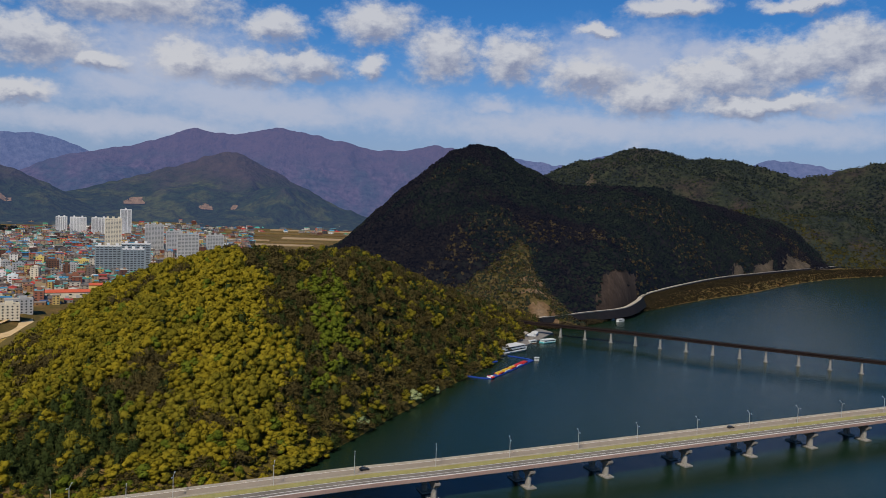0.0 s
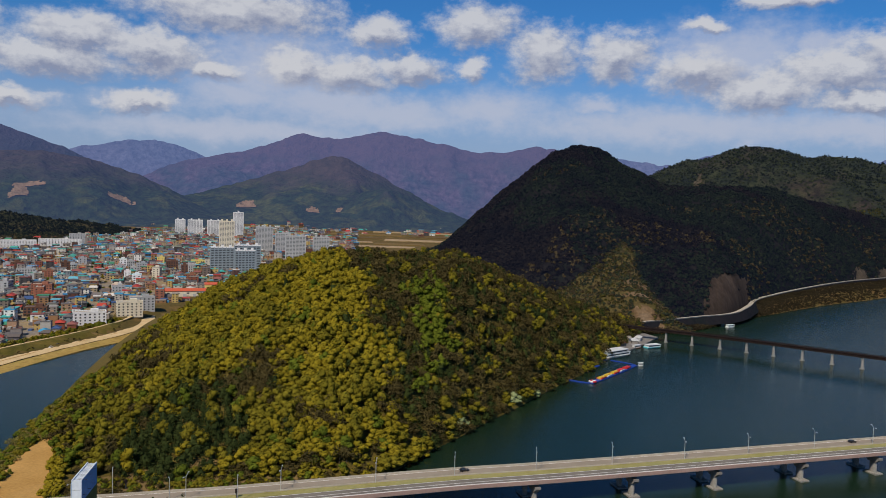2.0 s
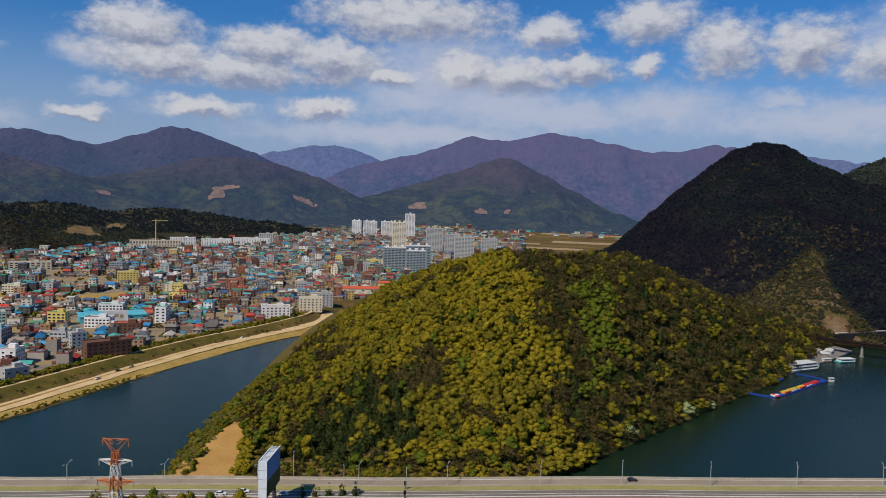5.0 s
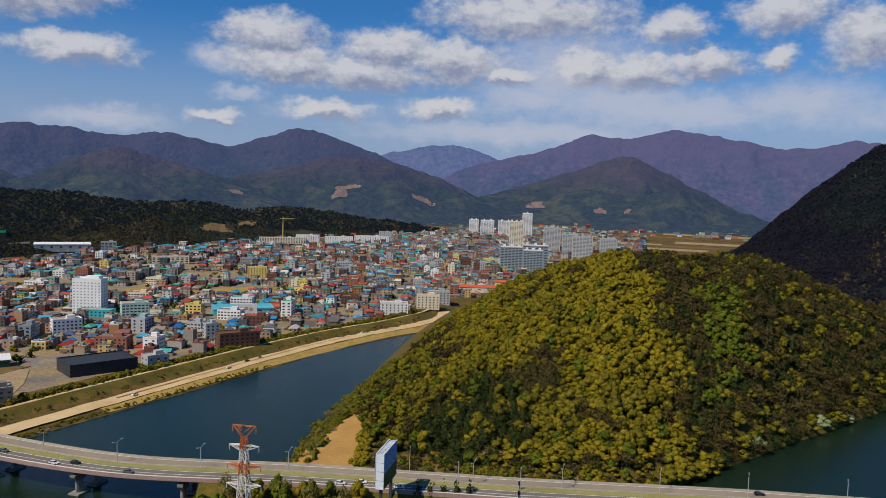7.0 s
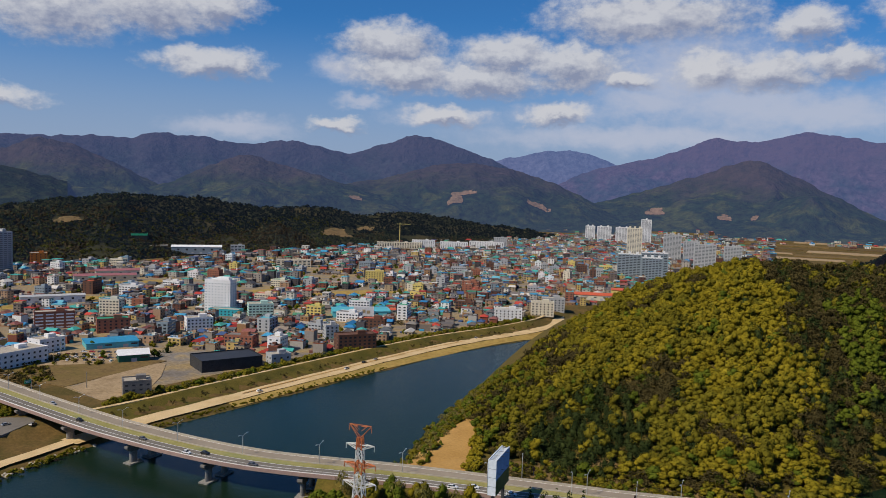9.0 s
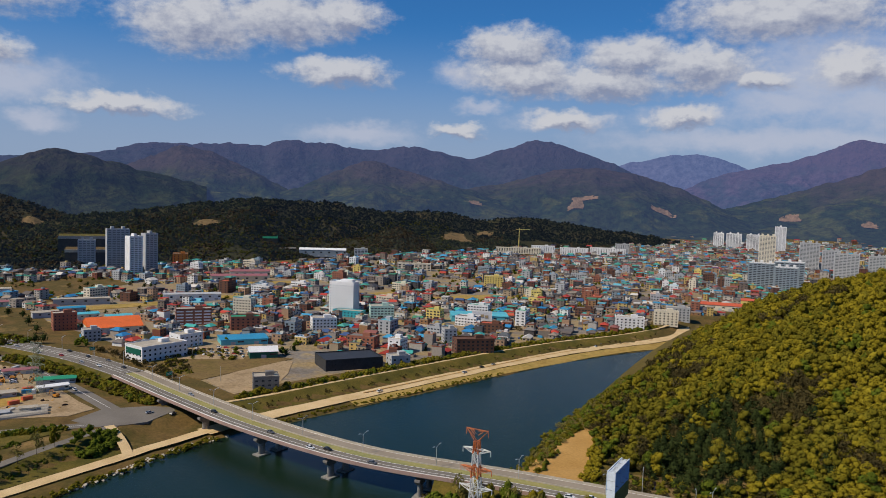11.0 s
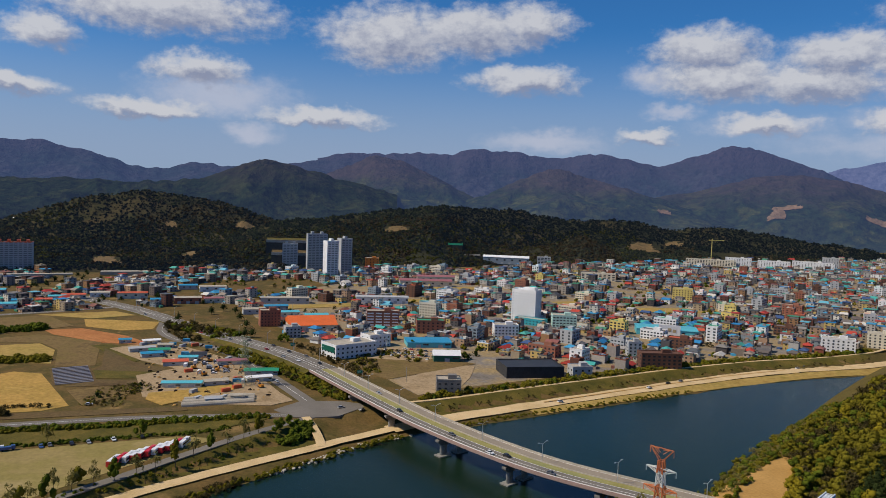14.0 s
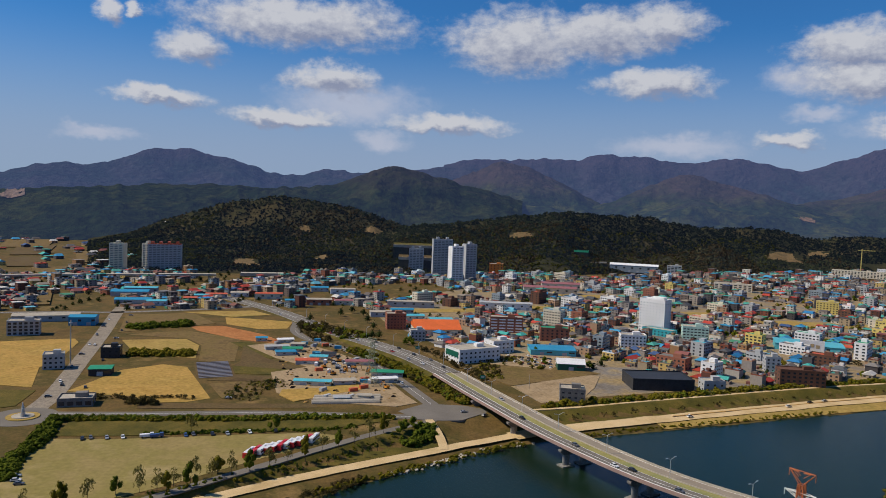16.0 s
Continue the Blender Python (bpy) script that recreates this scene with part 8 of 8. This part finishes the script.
for leaf, n, size in (("olive", 330, 2.6), ("green", 150, 2.4), ("bare", 110, 2.4)):
    bx, by, bz = strip([(-640, 155, 6.6), (-606, 164, 7.0), (-569, 173, 7.2), (-541, 178, 7.2), (-516, 181, 7.0), (-486, 185, 6.6), (-460, 190, 6.2)], n, 11)
    thicket("embankment_bushes", bx, by, bz, leaf, size, WOOD_LABEL[leaf] + " as dense bushes on the road embankment")
for leaf, n, size in (("bare", 60, 3.4), ("green", 26, 3.4), ("olive", 26, 3.0)):
    bx, by, bz = strip([(-770, 142, 6), (-749, 150, 6), (-720, 168, 6), (-690, 172, 6)], n, 30)
    thicket("grove", bx, by, bz, leaf, size, WOOD_LABEL[leaf] + " in a grove between the roads")
for x, y in ((-785, 205), (-741, 200), (-834, 187), (-831, 212), (-853, 204), (-799, 146), (-693, 186), (-690, 192)):
    tree("pine", x, y, 6, 5.0, 9.0, "dense dark green tree by the road")
for leaf, n, size in (("spring", 50, 1.4), ("bare", 40, 1.4), ("olive", 30, 1.2), ("pine", 8, 2.2)):
    bx, by, bz = strip([(-500, 44, 6), (-516, 52, 6), (-534, 62, 6), (-540, 80, 6)], n, 26)
    thicket("scrub", bx, by, bz, leaf, size, WOOD_LABEL[leaf] + " and scrub behind the yard")
bx, by, bz = strip([(-504, -20, 6), (-501, -4, 6)], 26, 8)
thicket("scrub", bx, by, bz, "bare", 2.8, "large leafless shrub at the corner of the field")
for leaf, n in (("green", 60), ("olive", 60)):
    bx, by, bz = strip([(-330, -60, 3.6), (-346, -8, 3.6), (-366, 40, 3.6), (-388, 90, 3.6), (-408, 130, 3.6)], n, 7)
    thicket("levee_scrub", bx, by, ground_height(bx, by), leaf, 1.0, WOOD_LABEL[leaf] + " low on the levee slope")
bx, by, bz = strip([(-398, 128, 5), (-410, 150, 5), (-416, 142, 5)], 60, 8)
thicket("levee_scrub", bx, by, ground_height(bx, by), "green", 2.6, "dense green bushes by the junction")
bx, by, bz = strip([(-690, 140, 6), (-740, 134, 6), (-790, 138, 6)], 46, 18)
thicket("embankment_bushes", bx, by, bz, "bare", 3.2, "reddish brown shrubs between the roads")
bx, by, bz = strip([(-510, 222, 7), (-560, 226, 7), (-640, 220, 7)], 90, 12)
thicket("embankment_bushes", bx, by, bz, "bare", 2.0, "brown bushes beside the main road")
bx, by, bz = strip([(-656, -25, 6), (-648, 22, 6)], 150, 14)
thicket("orchard", bx, by, bz, "olive", 3.0, "olive orchard row between the fields")
bx, by, bz = strip([(-780, -31, 6), (-792, 24, 6)], 110, 14)
thicket("orchard", bx, by, bz, "green", 3.6, "green orchard row behind the fields")
bx, by, bz = strip([(-520, -40, 6), (-508, 30, 6)], 40, 4)
thicket("field_edge", bx, by, bz, "bare", 1.8, "leafless shrubs along the field edge")
for k, (x, y) in enumerate(((-336, -52), (-345, -40), (-349, -30), (-353, -19), (-353, -9), (-351, -2), (-350, 2), (-357, 5), (-353, 12), (-364, 15), (-362, 22), (-368, 25), (-364, 31), (-368, 40), (-372, 50), (-376, 59), (-380, 69), (-388, 79), (-393, 89), (-399, 99), (-404, 109), (-411, 119), (-436, 15), (-432, 60))):
    tree(("spring", "olive", "spring", "green", "spring")[k % 5], x, y, 5.9, 2.6 + 0.5 * (k % 3), 12.0 - 1.2 * (k % 4), "slender olive-green tree beside the levee road", "trees along the levee road")
for k in range(12):
    tree("pine", -365 - 2.4 * k + rng.uniform(-2, 2), 52 + 5.2 * k + rng.uniform(-2, 2), 4.2, 1.2, 3.0, "small dark young pine on the levee slope", "young pines on the levee")
for x, y in ((-412, 132), (-409, 128), (-416, 138), (-544, 318), (-548, 326), (-552, 322), (-538, 330), (-560, 300), (-600, 312), (-655, 215), (-662, 210), (-668, 216)):
    tree("green", x, y, 6, 3.2, 7.0, "dense dark green tree by the road")
for leaf, n, size in (("bare", 50, 2.2), ("olive", 40, 2.0), ("spring", 40, 1.6)):
    bx, by, bz = strip([(-520, 232, 6), (-560, 250, 6), (-590, 280, 6), (-545, 290, 6)], n, 22)
    thicket("scrub", bx, by, bz, leaf, size, WOOD_LABEL[leaf] + " and scrub in the rough field")
for leaf, n in (("olive", 110), ("green", 70), ("spring", 90)):
    bx, by, bz = strip([(-439, 235, 6.2), (-441, 300, 6.2), (-444, 366, 6.2), (-448, 468, 6.2), (-446, 566, 6.2), (-434, 649, 6.2), (-432, 729, 6.2)], n, 3)
    thicket("levee_hedge", bx, by, bz, leaf, 2.4, WOOD_LABEL[leaf] + " in a row along the levee top")
# garden trees through the town
gxx, gyy = -rng.uniform(470, 1300, 1500), rng.uniform(240, 1500, 1500)
gaz = np.degrees(np.arctan2(-gxx, gyy))
ok = (bank_x(gyy) - gxx > 60) & (gaz > 20) & (np.hypot(gxx, gyy) < 1700)
for kx, ky, kr in KEEP_OUT:
    ok &= np.hypot(gxx - kx, gyy - ky) > kr * 0.8
for k, leaf in enumerate(("green", "pine", "olive", "bare")):
    w = ok & (np.arange(1500) % 4 == k)
    thicket("garden_trees", gxx[w][:300], gyy[w][:300], 6.5, leaf, 3.0, WOOD_LABEL[leaf] + " scattered between the town's houses")
gxx, gyy = -rng.uniform(900, 1330, 260), rng.uniform(-250, 230, 260)
thicket("garden_trees", gxx, gyy, 6.5, "pine", 3.2, "dark trees at the foot of the low hill")
# stones along the waterline
ROCK_ME = []
for k in range(4):
    v = ICO_V * rng.uniform(0.6, 1.2, (12, 1)) * (1.2, 0.9, 0.6)
    me = fast_mesh("stone", v, ICO_F)
    me.materials.append(M_CONCRETE)
    ROCK_ME.append(me)
rev = thing("stone_revetment", -380, 160, 0, 0, "rough pale stones along the waterline", "stones")
bx, by, bz = strip([(-362, 108, 0.3), (-371, 138, 0.3), (-386, 175, 0.3), (-391, 204, 0.3)], 90, 5)
for k in range(90):
    ob = part("stone", ROCK_ME[k % 4], None, rev)
    ob.location = (bx[k] + 380, by[k] - 160, bz[k])
    ob.scale = [rng.uniform(0.7, 1.5)] * 3

# ---- vehicles ----
CAR_PAINT = [paint("white_car_paint", (0.75, 0.75, 0.75), 0.3, spec=0.5), paint("black_car_paint", (0.015, 0.015, 0.018), 0.3, spec=0.5), paint("silver_car_paint", (0.45, 0.46, 0.47), 0.3, 0.4), paint("grey_car_paint", (0.12, 0.12, 0.13), 0.3, spec=0.5), paint("red_car_paint", (0.40, 0.03, 0.03), 0.3, spec=0.5), paint("blue_car_paint", (0.04, 0.09, 0.24), 0.3, spec=0.5)]
CAR_WORD = ["white", "black", "silver", "dark grey", "red", "blue"]
M_TYRE = paint("tyre_rubber", (0.02, 0.02, 0.02), 0.9)


def hull_of(name, pts):
    bm = bmesh.new()
    for p in pts:
        bm.verts.new(p)
    bmesh.ops.convex_hull(bm, input=bm.verts)
    me = bpy.data.meshes.new(name)
    bm.to_mesh(me)
    bm.free()
    return me


def wheel_mesh(r, w):
    bm = bmesh.new()
    bmesh.ops.create_cone(bm, cap_ends=True, segments=12, radius1=r, radius2=r, depth=w, matrix=pose(0, 0, 0, 90, 0, 0))
    me = bpy.data.meshes.new("wheel")
    bm.to_mesh(me)
    bm.free()
    me.materials.append(M_TYRE)
    return me


WHEEL_ME = wheel_mesh(0.34, 0.24)
BODY = [(sx, sy, z) for sy in (-0.9, 0.9) for sx, z in ((-2.25, 0.35), (2.25, 0.35), (-2.3, 0.8), (2.3, 0.65), (-2.15, 1.0), (1.0, 1.0), (2.1, 0.8))]
CABIN = [(sx, sy * k, z) for sy in (-1, 1) for sx, z, k in ((-2.0, 0.98, 0.84), (1.1, 0.98, 0.84), (-1.5, 1.5, 0.7), (0.3, 1.5, 0.7))]
BODY_ME = []
for m in CAR_PAINT:
    me = hull_of("body", BODY)
    me.materials.append(m)
    BODY_ME.append(me)
CABIN_ME = hull_of("cabin", CABIN)
CABIN_ME.materials.append(M_GLASS)
ROOF_ME = []
for m in CAR_PAINT:
    me = boxes("roof_panel", [(-0.6, 0, 1.47, 1.7, 1.36, 0.08, 0)])
    me.materials.append(m)
    ROOF_ME.append(me)


def car(x, y, z, turn, colour, where, group=""):
    t = thing("car", x, y, z, turn, CAR_WORD[colour] + " car " + where, "car", group)
    part("body", BODY_ME[colour], None, t)
    part("cabin", CABIN_ME, None, t, "dark glazed cabin")
    part("roof_panel", ROOF_ME[colour], None, t)
    for sx in (-1.4, 1.4):
        for sy in (-0.85, 0.85):
            part("wheel", WHEEL_ME, None, t).location = (sx, sy, 0.34)
    return t


def on_path(path, x):
    i = int(np.argmin(np.abs(path[:, 0] - x)))
    n = side_of(path)[i]
    return path[i], n, math.degrees(math.atan2(n[1], n[0])) - 90


for x, lane, c in ((-30, 8, 1), (182, 8, 1), (-142, -4, 3), (-173, -8, 0), (-441, 4, 2), (-401, -4, 1), (-348, -4.5, 3), (-316, -8, 0), (-310, -4.5, 1), (-283, -8, 3), (-188, -5, 0), (-196, -8, 0)):
    p, n, a = on_path(BRIDGE, x)
    car(p[0] + n[0] * lane, p[1] + n[1] * lane, p[2] + 0.06, a, c, "driving on the bridge", "cars on the bridge")
for k, x in enumerate((-540, -556, -568, -578, -596, -616, -628, -642, -660, -676, -700, -724, -748, -780, -812, -850)):
    p, n, a = on_path(MAIN, x)
    lane = (5, -5, 8, -8)[k % 4]
    car(p[0] + n[0] * lane, p[1] + n[1] * lane, p[2] + 0.16, a, (1, 0, 3, 2, 1, 4)[k % 6], "driving on the main road", "cars on the main road")
for k in range(34):
    u, v = k % 9, k // 9
    car(-548 - u * 5.0 - v * 5, 300 - u * 4.2 + v * 9.0, 6.15, 40 + 90 * (v % 2 == 0), (0, 2, 1, 3, 4, 0, 2)[k % 7], "parked in the office car park", "parked cars")
for k, (x, y) in enumerate(((-436, -40), (-437, -36), (-435, -28), (-434, -20), (-430, 12), (-431, 16), (-429, 26), (-428, 34), (-428, 46), (-427, 60), (-375, -60), (-380, -62), (-386, -63), (-350, -66))):
    car(x, y, 6.08, 5 + 80 * (k > 9), (1, 3, 2, 0, 5, 3, 1, 2, 0, 1, 3, 0, 2, 0)[k], "parked at the edge of the lot", "parked cars")
for k, (x, y, a) in enumerate(((-409, 330, 98), (-415, 420, 95), (-420, 445, 95), (-421, 460, 95), (-418, 600, 92), (-420, 612, 92), (-430, 190, 120), (-520, 163, 180), (-440, 180, 95), (-504, 40, 90), (-560, -64, 175), (-700, -55, 175))):
    car(x, y, 2.7 if -425 < x < -400 and y > 300 else 6.2, a, (0, 0, 1, 2, 0, 1, 3, 0, 2, 0, 1, 0)[k], "standing by the track")

M_BUSRED = paint("red_bus_paint", (0.52, 0.025, 0.03), 0.4, spec=0.5)
BUS_BODY = {}
for m, w in ((M_BUSRED, "red"), (CAR_PAINT[0], "white")):
    me = boxes("body", [(0, 0, 0.5, 11, 2.5, 2.6, 0)])
    me.materials.append(m)
    BUS_BODY[w] = me
BUS_WIN = boxes("window", [(0, 0, 1.6, 10.4, 2.56, 0.9, 0)])
BUS_WIN.materials.append(M_GLASS)
BUS_ROOF = {}
for m, w in ((M_BUSRED, "red"), (CAR_PAINT[0], "white")):
    me = boxes("roof", [(0, 0, 3.08, 10.6, 2.3, 0.25, 0), (1.5, 0, 3.3, 3, 1.6, 0.3, 0)])
    me.materials.append(m)
    BUS_ROOF[w] = me
BUSWHEEL_ME = wheel_mesh(0.5, 0.3)
for k in range(11):
    x, y = -390 - k * 1.55, 42 + k * 3.6
    body, roof = (("red", "white"), ("red", "red"), ("white", "white"), ("red", "white"))[k % 4]
    t = thing("bus", x, y, 6.08, 148, body + " bus with a " + roof + " roof parked in a row", "bus", "parked buses")
    part("body", BUS_BODY[body], None, t)
    part("window", BUS_WIN, None, t, "dark window band")
    part("roof", BUS_ROOF[roof], None, t)
    for sx in (-3.4, 3.4):
        for sy in (-1.15, 1.15):
            part("wheel", BUSWHEEL_ME, None, t).location = (sx, sy, 0.5)
for k, (x, y) in enumerate(((-432, -8), (-431, -3))):
    t = thing("truck", x, y, 6.08, 95, ("white", "blue")[k] + " small truck parked in the lot", "truck")
    part("cab", boxes("cab", [(2.6, 0, 0.5, 1.8, 2.1, 2.1, 0)]), CAR_PAINT[0 if k == 0 else 5], t)
    part("bed", boxes("bed", [(-1.0, 0, 0.8, 5.0, 2.2, 1.3, 0)]), CAR_PAINT[0 if k == 0 else 5], t)
    for sx in (-2.2, 2.4):
        for sy in (-0.95, 0.95):
            part("wheel", BUSWHEEL_ME, None, t).location = (sx, sy, 0.5)

for k in range(16):
    u = k / 15
    car(-530 - u * 330 + (k % 3) * 2, -59 + u * 17 + (9.0 if k % 2 else -9.5), 6.15, 90 * (k % 3 == 0) + 4, (3, 1, 0, 2, 3, 1)[k % 6], "parked beside the dusty road", "parked cars")
for k in range(18):
    car(-560 - (k % 9) * 5.0, 128 + (k // 9) * 9 + (k % 3), 6.2, 75, (0, 3, 0, 1, 2)[k % 5], "parked in the yard", "parked cars")

# ---- yards, sheds and poles ----
YARD = [(-530, 100, 26, 7, M_SKYROOF, "turquoise"), (-528, 122, 16, 8, M_CONCRETE, "grey"), (-588, 148, 22, 8, M_PINK, "dull red"), (-548, 160, 24, 10, M_GREENROOF, "green"), (-528, 152, 18, 7, M_PLASTER, "white"), (-600, 108, 18, 10, M_REDROOF, "orange"), (-612, 120, 14, 8, M_SKYROOF, "turquoise"), (-636, 96, 16, 9, M_BLUEROOF, "blue"), (-648, 104, 16, 9, M_GREENROOF, "green"), (-668, 112, 12, 8, M_CONCRETE, "grey"), (-690, 104, 14, 8, M_PLASTER, "white"), (-482, 110, 10, 5, M_GREYWALL, "grey"), (-484, 126, 9, 5, M_CONCRETE, "grey"), (-660, 92, 20, 8, M_GREYWALL, "grey"), (-700, 84, 10, 6, M_BLUEROOF, "blue"), (-622, 130, 12, 9, M_BLACK, "black")]
for k, (x, y, w, d, r, word) in enumerate(YARD):
    hall("shed", x, y, 70 + (k * 17 % 25), w, d, 3.2, M_GREYWALL if k % 2 else M_CREAM, r, "low work shed with a " + word + " roof in the yard", rise=0.9, doors=2, category="shed")
for k in range(3):
    bm = bmesh.new()
    bmesh.ops.create_cone(bm, cap_ends=True, segments=14, radius1=2.4, radius2=2.4, depth=44, matrix=pose(0, 0, 0, 0, 90, 0))
    bmesh.ops.bisect_plane(bm, geom=bm.verts[:] + bm.edges[:] + bm.faces[:], plane_co=(0, 0, 0), plane_no=(0, 0, 1), clear_inner=True)
    t = thing("greenhouse", -478 - k * 6, 112 + k * 2, 6.1, 82, "long low greenhouse tunnel of greyish plastic film", "greenhouse")
    part("tunnel", bm, M_CONCRETE, t)
M_DIGGER = paint("orange_yellow_machine", (0.50, 0.20, 0.02), 0.5)
for k, (x, y) in enumerate(((-566, 132), (-572, 140), (-580, 118), (-560, 148), (-508, 148), (-600, 134), (-556, 120))):
    t = thing("excavator", x, y, 6.15, k * 50, "orange excavator standing in the yard", "excavator")
    part("track", boxes("track", [(0, -1.1, 0, 3.6, 0.6, 0.9, 0), (0, 1.1, 0, 3.6, 0.6, 0.9, 0)]), M_TYRE, t)
    part("body", boxes("body", [(-0.4, 0, 0.9, 3.2, 2.4, 1.5, 0)]), M_DIGGER, t)
    part("cab", boxes("cab", [(0.7, 0.6, 2.3, 1.4, 1.1, 1.2, 0)]), M_GLASS, t)
    part("boom", tube("boom", [(1.2, -0.3, 2.0), (3.6, -0.3, 4.6), (6.0, -0.3, 3.4), (6.3, -0.3, 1.2)], 0.28, M_DIGGER), None, t)
HEAP_ME = []
for k in range(3):
    me = fast_mesh("heap", ICO_V * rng.uniform(0.7, 1.2, (12, 1)) * (2.6, 2.2, 1.3), ICO_F)
    me.materials.append((M_SAND, M_FIELD["brown"], M_RUST)[k])
    HEAP_ME.append(me)
for k in range(150):
    x, y = -rng.uniform(480, 680), rng.uniform(84, 152)
    tagged(part("rubble_heap", HEAP_ME[k % 3], None), ("sandy", "brown", "rusty")[k % 3] + " heap of building material in the yard", "heap").matrix_world = pose(x, y, 6.2, 0, 0, k * 40) @ Matrix.Diagonal((0.4 + 0.1 * (k % 7), 0.4 + 0.1 * (k % 5), 0.5 + 0.1 * (k % 6), 1))
CRATE = [boxes("crate", [(0, 0, 0, 6, 2.4, 2.5, 0)]) for _ in range(4)]
for me, m in zip(CRATE, (M_BLUEROOF, M_REDROOF, M_GREYWALL, M_PLASTER)):
    me.materials.append(m)
for k in range(26):
    x, y = -rng.uniform(480, 690), rng.uniform(94, 150)
    tagged(part("container", CRATE[k % 4], None), ("blue", "orange-red", "grey", "white")[k % 4] + " storage container in the yard", "container").matrix_world = pose(x, y, 6.15, 0, 0, 70 + 30 * (k % 4))
mast = thing("mast", -626, -66, 6, 0, "tall slender pale mast beside the road", "mast")
part("pole", tube("pole", [(0, 0, 0), (0, 0, 34)], 0.45, M_STEEL, 10), None, mast)
part("platform", prism("platform", disc(1.3, 10, 0, 0), 31.5, 32.0), M_STEEL, mast)
for x, y, _, a in arc_points(MAIN, 14, 46, 11.0):
    street_lamp(x, y, float(np.interp(x, MAIN[:, 0], MAIN[:, 2])) + 0.1, a, "roadside lamp on the main road", "street lamps on the main road", False)
for k in range(34):
    x, y = -rng.uniform(480, 900), rng.uniform(240, 900)
    if bank_x(y) - x < 70:
        continue
    t = thing("utility_pole", x, y, 6, rng.uniform(0, 180), "grey concrete utility pole with crossarms", "utility pole", "utility poles")
    part("pole", tube("pole", [(0, 0, 0), (0, 0, 11)], 0.2, M_CONCRETE), None, t)
    part("crossarm", boxes("crossarm", [(0, 0, 10, 2.4, 0.15, 0.15, 0)]), M_DARKSTEEL, t)
M_SIGN = paint("green_road_sign", (0.01, 0.20, 0.11), 0.5)
for x, a in ((-485, 8), (-600, 8)):
    p, n, q = on_path(MAIN if x < -522 else BRIDGE, x)
    t = thing("road_sign", p[0] + n[0] * 12.4, p[1] + n[1] * 12.4, p[2], q, "green direction sign on a grey post", "road sign")
    part("post", tube("post", [(0, 0, -1), (0, 0, 6.5)], 0.16, M_STEEL), None, t)
    sp = part("panel", boxes("panel", [(0, -2.0, 4.2, 0.15, 4.2, 2.4, 0)]), M_SIGN, t)
    part("bar", boxes("bar", [(0.09, -2.0, 5.6, 0.06, 3.0, 0.3, 0), ]), M_WHITE, sp)
    part("bar", boxes("bar", [(0.09, -2.0, 4.9, 0.06, 2.2, 0.3, 0), ]), M_WHITE, sp)
